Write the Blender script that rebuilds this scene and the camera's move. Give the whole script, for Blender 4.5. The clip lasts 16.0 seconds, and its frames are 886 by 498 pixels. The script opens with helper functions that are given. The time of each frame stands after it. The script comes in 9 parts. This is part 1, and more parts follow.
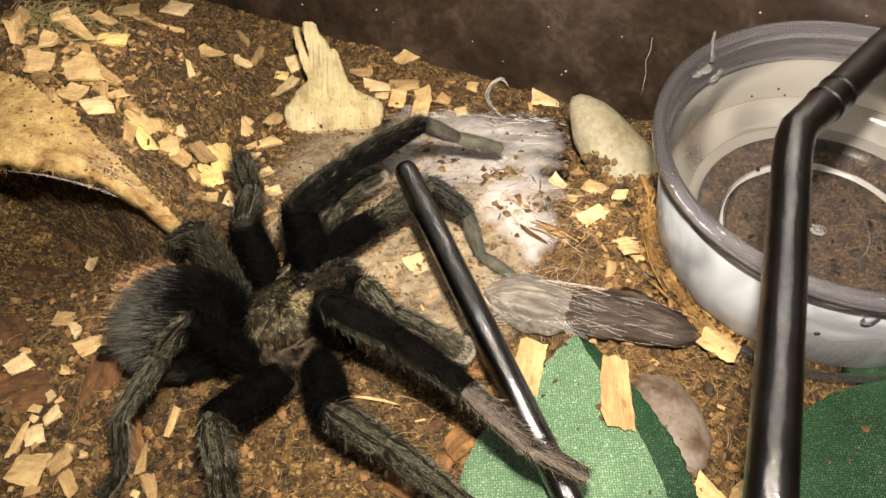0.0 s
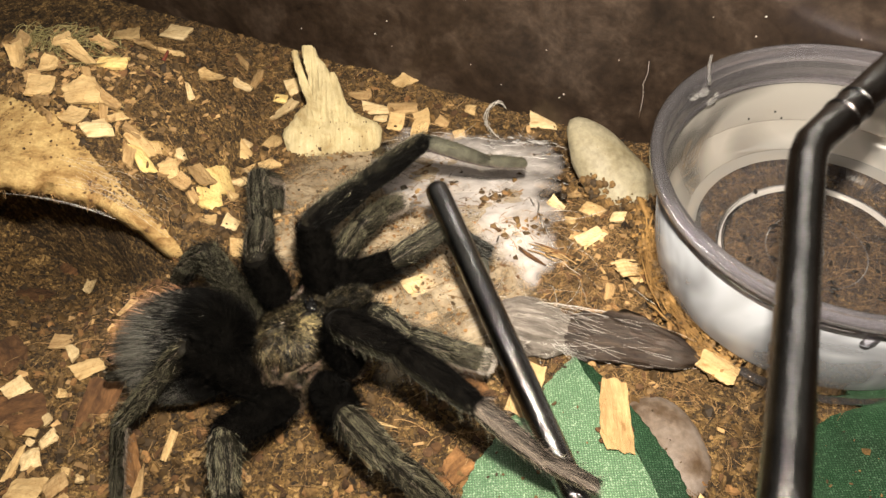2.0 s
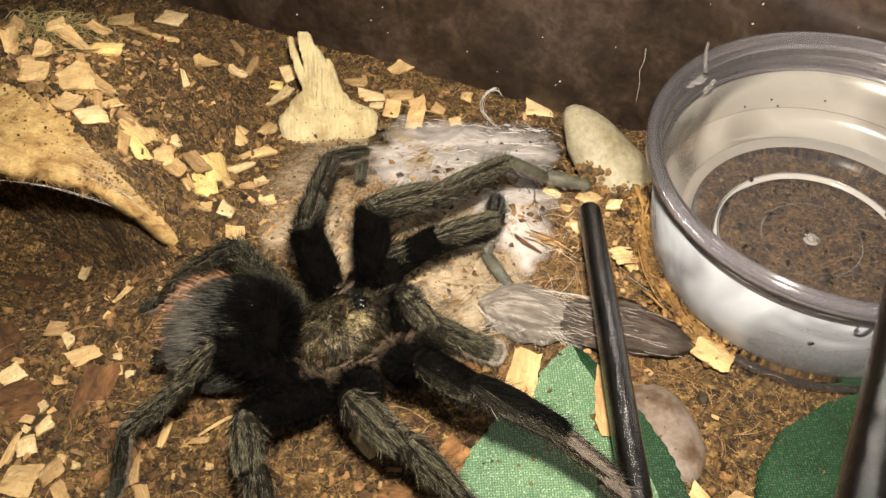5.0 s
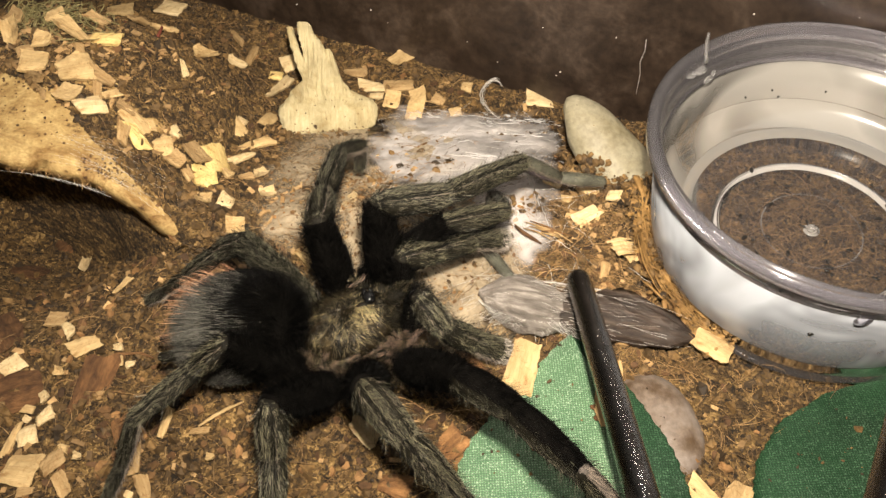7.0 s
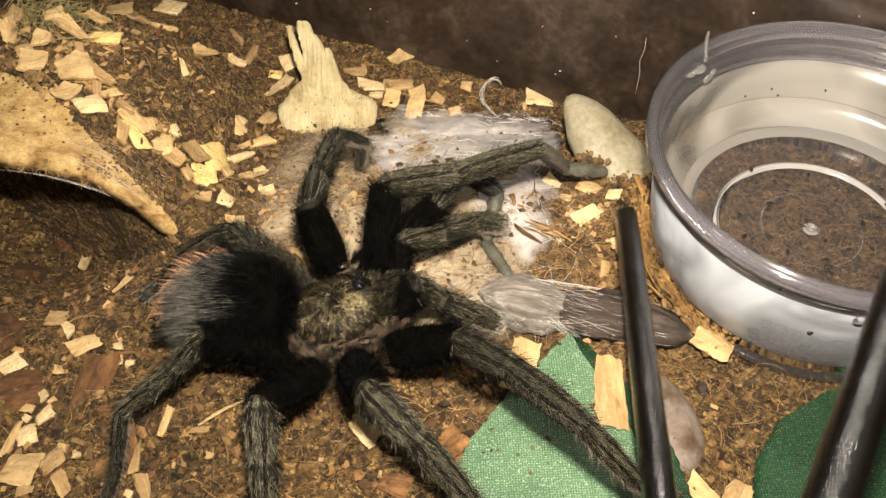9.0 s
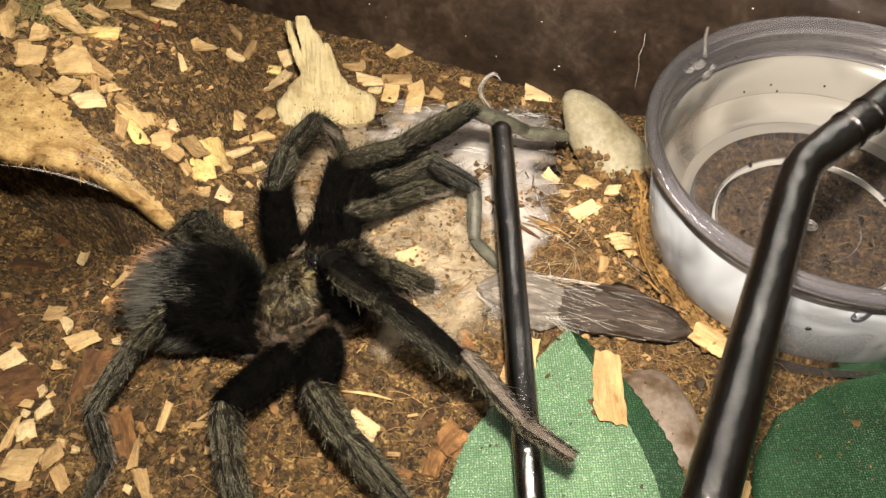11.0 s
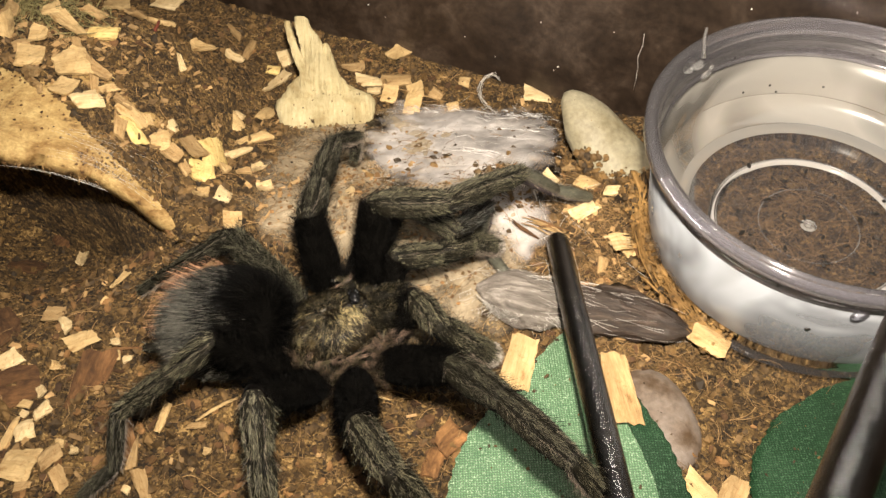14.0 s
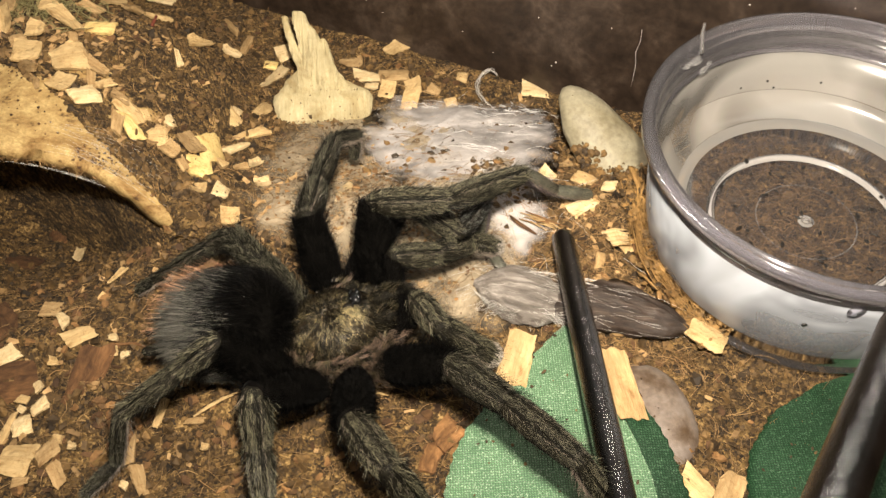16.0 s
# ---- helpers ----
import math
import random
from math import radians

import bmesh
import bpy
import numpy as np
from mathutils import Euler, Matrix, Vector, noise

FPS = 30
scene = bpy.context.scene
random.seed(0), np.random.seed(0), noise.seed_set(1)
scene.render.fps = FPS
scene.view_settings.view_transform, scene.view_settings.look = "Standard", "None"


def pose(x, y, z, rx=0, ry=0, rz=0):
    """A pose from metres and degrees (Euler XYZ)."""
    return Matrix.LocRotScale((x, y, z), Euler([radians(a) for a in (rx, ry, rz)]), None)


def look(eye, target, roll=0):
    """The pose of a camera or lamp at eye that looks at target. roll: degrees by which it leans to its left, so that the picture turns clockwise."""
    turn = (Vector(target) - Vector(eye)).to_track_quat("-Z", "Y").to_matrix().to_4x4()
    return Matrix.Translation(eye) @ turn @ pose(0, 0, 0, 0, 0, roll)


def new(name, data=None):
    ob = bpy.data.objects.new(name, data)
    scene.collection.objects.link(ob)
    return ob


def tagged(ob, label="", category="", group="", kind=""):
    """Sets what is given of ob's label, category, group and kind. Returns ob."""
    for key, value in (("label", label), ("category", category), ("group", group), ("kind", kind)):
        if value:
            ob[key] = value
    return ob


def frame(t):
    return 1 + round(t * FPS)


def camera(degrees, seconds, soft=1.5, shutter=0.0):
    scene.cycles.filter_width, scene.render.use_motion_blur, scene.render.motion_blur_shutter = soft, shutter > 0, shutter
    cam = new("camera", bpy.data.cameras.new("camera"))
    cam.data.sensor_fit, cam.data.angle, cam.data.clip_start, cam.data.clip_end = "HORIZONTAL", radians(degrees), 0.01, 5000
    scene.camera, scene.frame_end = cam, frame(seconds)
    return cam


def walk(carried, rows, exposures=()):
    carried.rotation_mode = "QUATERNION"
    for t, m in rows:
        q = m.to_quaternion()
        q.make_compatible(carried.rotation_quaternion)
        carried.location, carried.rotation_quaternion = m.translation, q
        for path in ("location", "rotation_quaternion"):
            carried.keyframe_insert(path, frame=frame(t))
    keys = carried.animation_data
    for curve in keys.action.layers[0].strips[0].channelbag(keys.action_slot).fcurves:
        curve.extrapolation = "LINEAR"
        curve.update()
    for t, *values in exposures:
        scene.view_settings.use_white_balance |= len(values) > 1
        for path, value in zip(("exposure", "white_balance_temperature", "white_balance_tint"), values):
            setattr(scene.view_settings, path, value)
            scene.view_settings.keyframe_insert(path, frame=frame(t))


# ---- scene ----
import collections

cam = camera(54.27, 16.0, shutter=0.3)
walk(cam, [
    (0, pose(0, 0, 0.153, 39.551, 1.390, -1.090)), (0.5, pose(0, 0, 0.153, 40.138, 1.371, -1.106)),
    (1, pose(0, 0, 0.153, 40.404, 1.340, -1.132)), (1.5, pose(0, 0, 0.153, 40.747, 1.345, -1.171)),
    (2, pose(0, 0, 0.153, 41.025, 1.340, -1.187)), (2.5, pose(0, 0, 0.153, 41.097, 1.306, -1.249)),
    (3, pose(0, 0, 0.153, 41.040, 1.220, -1.328)), (3.5, pose(0, 0, 0.153, 40.925, 1.149, -1.338)),
    (4, pose(0, 0, 0.153, 40.689, 1.102, -1.327)), (6.5, pose(0, 0, 0.153, 39.658, 1.068, -1.292)),
    (7, pose(0, 0, 0.153, 39.578, 1.058, -1.279)), (7.5, pose(0, 0, 0.153, 39.562, 1.045, -1.252)),
    (8, pose(0, 0, 0.153, 39.564, 1.040, -1.244)), (8.5, pose(0, 0, 0.153, 39.554, 1.055, -1.262)),
    (9, pose(0, 0, 0.153, 39.509, 1.059, -1.309)), (11.5, pose(0, 0, 0.153, 39.189, 0.957, -1.327)),
    (12, pose(0, 0, 0.153, 39.239, 0.946, -1.315)), (12.5, pose(0, 0, 0.153, 39.286, 0.928, -1.303)),
    (13, pose(0, 0, 0.153, 39.273, 0.902, -1.347)), (13.5, pose(0, 0, 0.153, 39.238, 0.902, -1.350)),
    (14, pose(0, 0, 0.153, 39.238, 0.902, -1.350)), (14.5, pose(0, 0, 0.153, 39.201, 0.909, -1.409)),
    (15, pose(0, 0, 0.153, 39.195, 0.877, -1.423)), (15.5, pose(0, 0, 0.153, 39.099, 0.830, -1.446)),
    (16, pose(0, 0, 0.153, 38.947, 0.772, -1.433)),
])

# world and light: a dim warm room, and the phone's own light above its lens
world = bpy.data.worlds.new("room_light")
scene.world = world
world.use_nodes = True
world.node_tree.nodes["Background"].inputs[0].default_value = (0.95, 0.85, 0.72, 1)
sky_way, sky_axes, sky_level = (world.node_tree.nodes.new(k) for k in ("ShaderNodeTexCoord", "ShaderNodeSeparateXYZ", "ShaderNodeMapRange"))
sky_level.inputs[1].default_value, sky_level.inputs[2].default_value, sky_level.inputs[3].default_value, sky_level.inputs[4].default_value = 0.3, 1.0, 0.02, 0.34
world.node_tree.links.new(sky_way.outputs["Generated"], sky_axes.inputs[0])
world.node_tree.links.new(sky_axes.outputs["Z"], sky_level.inputs[0])
world.node_tree.links.new(sky_level.outputs[0], world.node_tree.nodes["Background"].inputs[1])


def lamp(name, eye, target, watts, size, colour, spread=180):
    data = bpy.data.lights.new(name, "AREA")
    data.energy, data.size, data.color, data.shape, data.spread = watts, size, colour, "DISK", radians(spread)
    ob = new(name, data)
    ob.matrix_world = look(eye, target)
    return ob


lamp("phone_light", (0.005, 0.022, 0.172), (0.036, 0.250, 0), 0.84, 0.010, (1.0, 0.872, 0.712), 140)
tube_lamp = lamp("room_lamp", (0.20, 0.95, 1.12), (0.02, 0.08, 0), 5.5, 0.03, (1.0, 0.92, 0.82))
tube_lamp.data.shape, tube_lamp.data.size_y = "RECTANGLE", 1.1
scene.view_settings.exposure = 0.0


# ---- materials ----
def material(name):
    m = bpy.data.materials.new(name)
    m.use_nodes = True
    t = m.node_tree
    return m, t.nodes, t.links, t.nodes["Principled BSDF"]


def noise_ramp(n, l, scale, stops, detail=6, coord="Object", rough=0.6, distort=0.0):
    """A noise texture through a colour ramp; stops: (position, (r, g, b))."""
    c = n.new("ShaderNodeTexCoord")
    x = n.new("ShaderNodeTexNoise")
    x.inputs["Scale"].default_value, x.inputs["Detail"].default_value = scale, detail
    x.inputs["Roughness"].default_value, x.inputs["Distortion"].default_value = rough, distort
    l.new(c.outputs[coord], x.inputs["Vector"])
    r = n.new("ShaderNodeValToRGB")
    e = r.color_ramp.elements
    while len(e) < len(stops):
        e.new(0.5)
    for k, (p, col) in zip(e, stops):
        k.position, k.color = p, (*col, 1)
    l.new(x.outputs["Fac"], r.inputs["Fac"])
    return r, x


def mix_colour(n, l, a, b, fac, mode="MULTIPLY"):
    m = n.new("ShaderNodeMix")
    m.data_type, m.blend_type = "RGBA", mode
    m.inputs[0].default_value = fac
    l.new(a, m.inputs[6])
    l.new(b, m.inputs[7])
    return m


def bump(n, l, p, height, strength, distance):
    b = n.new("ShaderNodeBump")
    b.inputs["Strength"].default_value, b.inputs["Distance"].default_value = strength, distance
    l.new(height, b.inputs["Height"])
    l.new(b.outputs["Normal"], p.inputs["Normal"])
    return b


def plain(name, stops, scale, rough=0.8, fine=None, relief=0.0002, spread=0.0, islands=False, metal=0.0, sheen=0.0):
    """Two scales of noise in the colour, with relief; spread: brightness that differs from piece to piece."""
    m, n, l, p = material(name)
    r, x = noise_ramp(n, l, scale, stops)
    out = r.outputs["Color"]
    fine = fine or scale * 7
    f, y = noise_ramp(n, l, fine, ((0.3, (0.62, 0.60, 0.58)), (0.7, (1.12, 1.12, 1.12))))
    out = mix_colour(n, l, out, f.outputs["Color"], 0.8).outputs[2]
    if spread:
        src = n.new("ShaderNodeNewGeometry").outputs["Random Per Island"] if islands else n.new("ShaderNodeObjectInfo").outputs["Random"]
        h = n.new("ShaderNodeMapRange")
        h.inputs[3].default_value, h.inputs[4].default_value = 1 - spread, 1 + spread
        l.new(src, h.inputs[0])
        v = n.new("ShaderNodeHueSaturation")
        l.new(h.outputs[0], v.inputs["Value"])
        l.new(out, v.inputs["Color"])
        out = v.outputs["Color"]
    l.new(out, p.inputs["Base Color"])
    p.inputs["Roughness"].default_value, p.inputs["Metallic"].default_value = rough, metal
    if sheen:
        p.inputs["Sheen Weight"].default_value = sheen
    bump(n, l, p, y.outputs["Fac"], 0.6, relief)
    return m


def soil_material():
    """Crumbly coir: cells of two sizes, each with its own tone, over slow damp and dry patches."""
    m, n, l, p = material("soil")
    c = n.new("ShaderNodeTexCoord")
    warp = n.new("ShaderNodeTexNoise")
    warp.inputs["Scale"].default_value, warp.inputs["Detail"].default_value = 500, 4
    l.new(c.outputs["Object"], warp.inputs["Vector"])
    add = n.new("ShaderNodeVectorMath")
    add.operation = "MULTIPLY_ADD"
    add.inputs[1].default_value = (0.0016,) * 3
    l.new(warp.outputs["Color"], add.inputs[0])
    l.new(c.outputs["Object"], add.inputs[2])
    tones, heights = [], []
    for scale in (620, 1700):
        v = n.new("ShaderNodeTexVoronoi")
        v.inputs["Scale"].default_value = scale
        l.new(add.outputs[0], v.inputs["Vector"])
        s = n.new("ShaderNodeSeparateColor")
        l.new(v.outputs["Color"], s.inputs[0])
        tones.append(s.outputs[0])
        heights.append(v.outputs["Distance"])
    k = n.new("ShaderNodeMix")
    k.inputs[0].default_value = 0.5
    l.new(tones[0], k.inputs[2])
    l.new(tones[1], k.inputs[3])
    r = n.new("ShaderNodeValToRGB")
    e = r.color_ramp.elements
    e.new(0.5), e.new(0.82)
    for q, (pos, col) in zip(e, ((0.1, (0.012, 0.007, 0.002)), (0.42, (0.064, 0.037, 0.012)), (0.70, (0.165, 0.102, 0.034)), (0.92, (0.38, 0.25, 0.10)))):
        q.position, q.color = pos, (*col, 1)
    l.new(k.outputs[0], r.inputs["Fac"])
    slow, _ = noise_ramp(n, l, 38, ((0.3, (0.62, 0.60, 0.58)), (0.7, (1.35, 1.32, 1.25))), 4)
    l.new(mix_colour(n, l, r.outputs["Color"], slow.outputs["Color"], 1.0).outputs[2], p.inputs["Base Color"])
    h = n.new("ShaderNodeMath")
    h.operation = "ADD"
    l.new(heights[0], h.inputs[0])
    l.new(heights[1], h.inputs[1])
    p.inputs["Roughness"].default_value = 0.9
    b = bump(n, l, p, h.outputs[0], 0.8, 0.0010)
    b.invert = True
    return m


def streaky(name, stops, rough, grain=(0.10, 1, 1), scale=900, spread=0.0, relief=0.0008, slow=0.55):
    """Fibres along one of the thing's own axes."""
    m, n, l, p = material(name)
    c, g = n.new("ShaderNodeTexCoord"), n.new("ShaderNodeMapping")
    g.inputs["Scale"].default_value = grain
    l.new(c.outputs["Object"], g.inputs["Vector"])
    r, x = noise_ramp(n, l, scale, stops, 6, "Object", 0.7, 0.4)
    l.new(g.outputs["Vector"], x.inputs["Vector"])
    s, _ = noise_ramp(n, l, 110, ((0.3, (slow, slow * 0.95, slow * 0.88)), (0.7, (1.25, 1.22, 1.2))), 5)
    out = mix_colour(n, l, r.outputs["Color"], s.outputs["Color"], 1.0).outputs[2]
    if spread:
        h, v = n.new("ShaderNodeMapRange"), n.new("ShaderNodeHueSaturation")
        h.inputs[3].default_value, h.inputs[4].default_value = 1 - spread, 1 + spread
        l.new(n.new("ShaderNodeObjectInfo").outputs["Random"], h.inputs[0])
        l.new(h.outputs[0], v.inputs["Value"])
        l.new(out, v.inputs["Color"])
        out = v.outputs["Color"]
    l.new(out, p.inputs["Base Color"])
    p.inputs["Roughness"].default_value = rough
    bump(n, l, p, x.outputs["Fac"], 0.9, relief)
    return m


SOIL = soil_material()
CRUMB = plain("soil_crumb", ((0.3, (0.030, 0.017, 0.006)), (0.7, (0.180, 0.106, 0.036))), 300, 0.75, 1500, 0.0003, 0.75, True)
FIBRE = plain("coir_fibre", ((0.3, (0.16, 0.085, 0.03)), (0.7, (0.42, 0.27, 0.12))), 200, 0.7, 900, 0.0001, 0.6, True)
CHIP = [streaky("wood_" + k, s, 0.75, (0.14, 1, 1), 1500, 0.14, 0.0006, 0.74) for k, s in (
    ("tan", ((0.3, (0.30, 0.185, 0.075)), (0.5, (0.41, 0.28, 0.13)), (0.7, (0.50, 0.36, 0.18)))),
    ("light", ((0.3, (0.44, 0.295, 0.125)), (0.5, (0.56, 0.405, 0.195)), (0.7, (0.65, 0.49, 0.255)))),
    ("pale", ((0.3, (0.55, 0.41, 0.21)), (0.5, (0.67, 0.53, 0.30)), (0.7, (0.76, 0.62, 0.38)))),
    ("yellow", ((0.3, (0.62, 0.45, 0.165)), (0.5, (0.72, 0.55, 0.225)), (0.7, (0.80, 0.64, 0.29)))))]
SLIVER = plain("wood_sliver", ((0.3, (0.24, 0.14, 0.055)), (0.7, (0.50, 0.33, 0.15))), 200, 0.75, 900, 0.0002, 0.35, True)
BARK = [streaky("bark_dark", ((0.3, (0.030, 0.012, 0.004)), (0.5, (0.105, 0.050, 0.018)), (0.7, (0.20, 0.10, 0.038))), 0.85, (0.3, 1, 1), 700, 0.2, 0.0012),
        streaky("bark_orange", ((0.3, (0.07, 0.030, 0.010)), (0.5, (0.20, 0.10, 0.035)), (0.7, (0.36, 0.19, 0.072))), 0.8, (0.3, 1, 1), 700, 0.2, 0.0012)]
FLAKE = [plain("flake_dark", ((0.3, (0.030, 0.014, 0.005)), (0.7, (0.13, 0.066, 0.025))), 300, 0.85, 1500, 0.0004, 0.5, True),
         plain("flake_orange", ((0.3, (0.10, 0.048, 0.016)), (0.7, (0.30, 0.165, 0.062))), 300, 0.85, 1500, 0.0004, 0.5, True)]
HIDE = plain("hide_wood", ((0.30, (0.10, 0.05, 0.015)), (0.38, (0.40, 0.26, 0.095)), (0.7, (0.63, 0.465, 0.20))), 330, 0.75, 1600, 0.0006)


def stained(m, scale, lo, hi, colour):
    """Large brown stains mixed over a finished material."""
    n, l = m.node_tree.nodes, m.node_tree.links
    p = n["Principled BSDF"]
    old = p.inputs["Base Color"].links[0].from_socket
    r, x = noise_ramp(n, l, scale, ((lo, colour), (hi, (1, 1, 1))), 10, "Object", 0.72, 0.8)
    l.new(mix_colour(n, l, old, r.outputs["Color"], 1.0).outputs[2], p.inputs["Base Color"])


for m in CHIP:
    stained(m, 520, 0.33, 0.45, (0.66, 0.54, 0.41))
stained(HIDE, 75, 0.36, 0.52, (0.42, 0.30, 0.18))
STUB = streaky("pale_rotten_wood", ((0.3, (0.42, 0.36, 0.20)), (0.5, (0.53, 0.465, 0.275)), (0.7, (0.62, 0.56, 0.36))), 0.7, (1, 0.12, 1), 1100, 0.0, 0.0009, 0.70)
stained(STUB, 60, 0.33, 0.5, (0.62, 0.52, 0.36))
STONE_PALE = plain("pale_stone", ((0.3, (0.25, 0.225, 0.15)), (0.7, (0.38, 0.355, 0.26))), 70, 0.6, 700, 0.0003)
STONE_GREY = plain("grey_pink_stone", ((0.36, (0.075, 0.045, 0.022)), (0.46, (0.17, 0.13, 0.10)), (0.62, (0.24, 0.205, 0.18)), (0.78, (0.33, 0.29, 0.265))), 95, 0.55, 900, 0.0003)
stained(STONE_PALE, 40, 0.36, 0.56, (0.72, 0.67, 0.57))


HUSK_DARK = streaky("dark_husk", ((0.32, (0.010, 0.006, 0.004)), (0.55, (0.045, 0.031, 0.023)), (0.74, (0.14, 0.108, 0.085))), 0.42, (0.16, 1, 1), 800)
HUSK_PALE = streaky("silky_husk", ((0.32, (0.10, 0.09, 0.08)), (0.52, (0.22, 0.20, 0.183)), (0.72, (0.50, 0.475, 0.445))), 0.28, (0.10, 1, 1), 760)
STRIP = plain("golden_fibre_wood", ((0.3, (0.13, 0.066, 0.018)), (0.7, (0.40, 0.235, 0.075))), 160, 0.7, 1200, 0.0003, 0.25, True)
MOSS = plain("dry_moss", ((0.3, (0.15, 0.13, 0.05)), (0.7, (0.36, 0.31, 0.14))), 200, 0.9, 900, 0.0002, 0.3, True)

BLACK = plain("black_velvet", ((0.3, (0.0015, 0.0014, 0.0013)), (0.7, (0.005, 0.0046, 0.004))), 400, 0.95, 2500, 0.0001)
BLACK.node_tree.nodes["Principled BSDF"].inputs["Specular IOR Level"].default_value = 0.02
BLACK.node_tree.nodes["Principled BSDF"].inputs["Sheen Weight"].default_value = 0.015
BLACK.node_tree.nodes["Principled BSDF"].inputs["Sheen Roughness"].default_value = 0.35
CUTICLE = plain("grey_brown_cuticle", ((0.3, (0.003, 0.0027, 0.002)), (0.7, (0.015, 0.013, 0.008))), 400, 0.7, 2500, 0.0001)
GOLD = plain("dark_bronze_carapace", ((0.38, (0.004, 0.003, 0.002)), (0.56, (0.018, 0.013, 0.007)), (0.72, (0.065, 0.048, 0.022))), 300, 0.35, 2500, 0.0003)
CUTICLE_PALE = plain("grey_green_cuticle", ((0.3, (0.035, 0.036, 0.028)), (0.7, (0.13, 0.13, 0.10))), 300, 0.55, 2500, 0.0001)
SCOPULA_PURPLE = plain("purple_foot_pile", ((0.3, (0.020, 0.013, 0.026)), (0.7, (0.075, 0.052, 0.09))), 500, 0.7, 2500, 0.0001)
JOINT = plain("pale_joint", ((0.3, (0.012, 0.011, 0.009)), (0.7, (0.055, 0.05, 0.042))), 500, 0.6, 2500, 0.0001)
PAD = plain("pale_pad", ((0.3, (0.30, 0.22, 0.15)), (0.7, (0.50, 0.40, 0.30))), 400, 0.8, 2500, 0.0001)


for m in (CUTICLE, GOLD, JOINT):
    m.node_tree.nodes["Principled BSDF"].inputs["Specular IOR Level"].default_value = 0.12


def hair_material(name, dark, light, rough=0.45, start=0.0, shine=0.35):
    m, n, l, p = material(name)
    g = n.new("ShaderNodeNewGeometry")
    r = n.new("ShaderNodeValToRGB")
    r.color_ramp.elements[0].color, r.color_ramp.elements[1].color = (*dark, 1), (*light, 1)
    r.color_ramp.elements[0].position = start
    l.new(g.outputs["Random Per Island"], r.inputs["Fac"])
    l.new(r.outputs["Color"], p.inputs["Base Color"])
    p.inputs["Roughness"].default_value, p.inputs["Specular IOR Level"].default_value = rough, shine
    return m


HAIR_BLACK = hair_material("black_hair", (0.0006, 0.0006, 0.0006), (0.016, 0.0148, 0.013), 0.5, 0.7, 0.06)
SCOPULA = plain("grey_foot_pile", ((0.3, (0.05, 0.042, 0.036)), (0.7, (0.12, 0.10, 0.085))), 500, 0.8, 2500, 0.0001)
HAIR_FRINGE = hair_material("pale_fringe", (0.06, 0.05, 0.045), (0.36, 0.30, 0.24))
HAIR_PAD = hair_material("pale_pad_hair", (0.22, 0.19, 0.16), (0.68, 0.62, 0.55))
HAIR_GREY = hair_material("grey_hair", (0.010, 0.0095, 0.007), (0.30, 0.28, 0.185), 0.4, 0.25, 0.35)
HAIR_BLUE = hair_material("blue_grey_hair", (0.004, 0.004, 0.004), (0.26, 0.27, 0.25), 0.4, 0.30, 0.35)
HAIR_DARK = hair_material("dark_grey_hair", (0.002, 0.0019, 0.0016), (0.21, 0.20, 0.14), 0.4, 0.34, 0.35)
HAIR_GOLD = hair_material("golden_hair", (0.03, 0.024, 0.012), (0.66, 0.54, 0.27), 0.4, 0.2)
HAIR_ABDOMEN = hair_material("abdomen_hair", (0.004, 0.004, 0.004), (0.26, 0.25, 0.21), 0.4, 0.42, 0.3)
HAIR_BRONZE = hair_material("bronze_hair", (0.005, 0.004, 0.003), (0.20, 0.165, 0.09), 0.35, 0.42, 0.5)
HAIR_RED = hair_material("reddish_hair", (0.18, 0.075, 0.035), (0.72, 0.42, 0.25))


def gloss(name, colour, rough, metal=0.0):
    m, n, l, p = material(name)
    p.inputs["Base Color"].default_value = (*colour, 1)
    p.inputs["Roughness"].default_value, p.inputs["Metallic"].default_value = rough, metal
    return m


EYE = gloss("eye_black", (0.004, 0.004, 0.004), 0.16)
SPECK = gloss("black_speck", (0.005, 0.004, 0.003), 0.5)


def steel():
    m, n, l, p = material("dark_steel")
    r, x = noise_ramp(n, l, 160, ((0.35, (0.13, 0.128, 0.127)), (0.65, (0.22, 0.217, 0.216))))
    l.new(r.outputs["Color"], p.inputs["Base Color"])
    p.inputs["Metallic"].default_value = 1.0
    s, y = noise_ramp(n, l, 3200, ((0.3, (0.06, 0.06, 0.06)), (0.7, (0.20, 0.20, 0.20))))
    l.new(s.outputs["Color"], p.inputs["Roughness"])
    bump(n, l, p, y.outputs["Fac"], 0.6, 0.00016)
    return m


STEEL = steel()


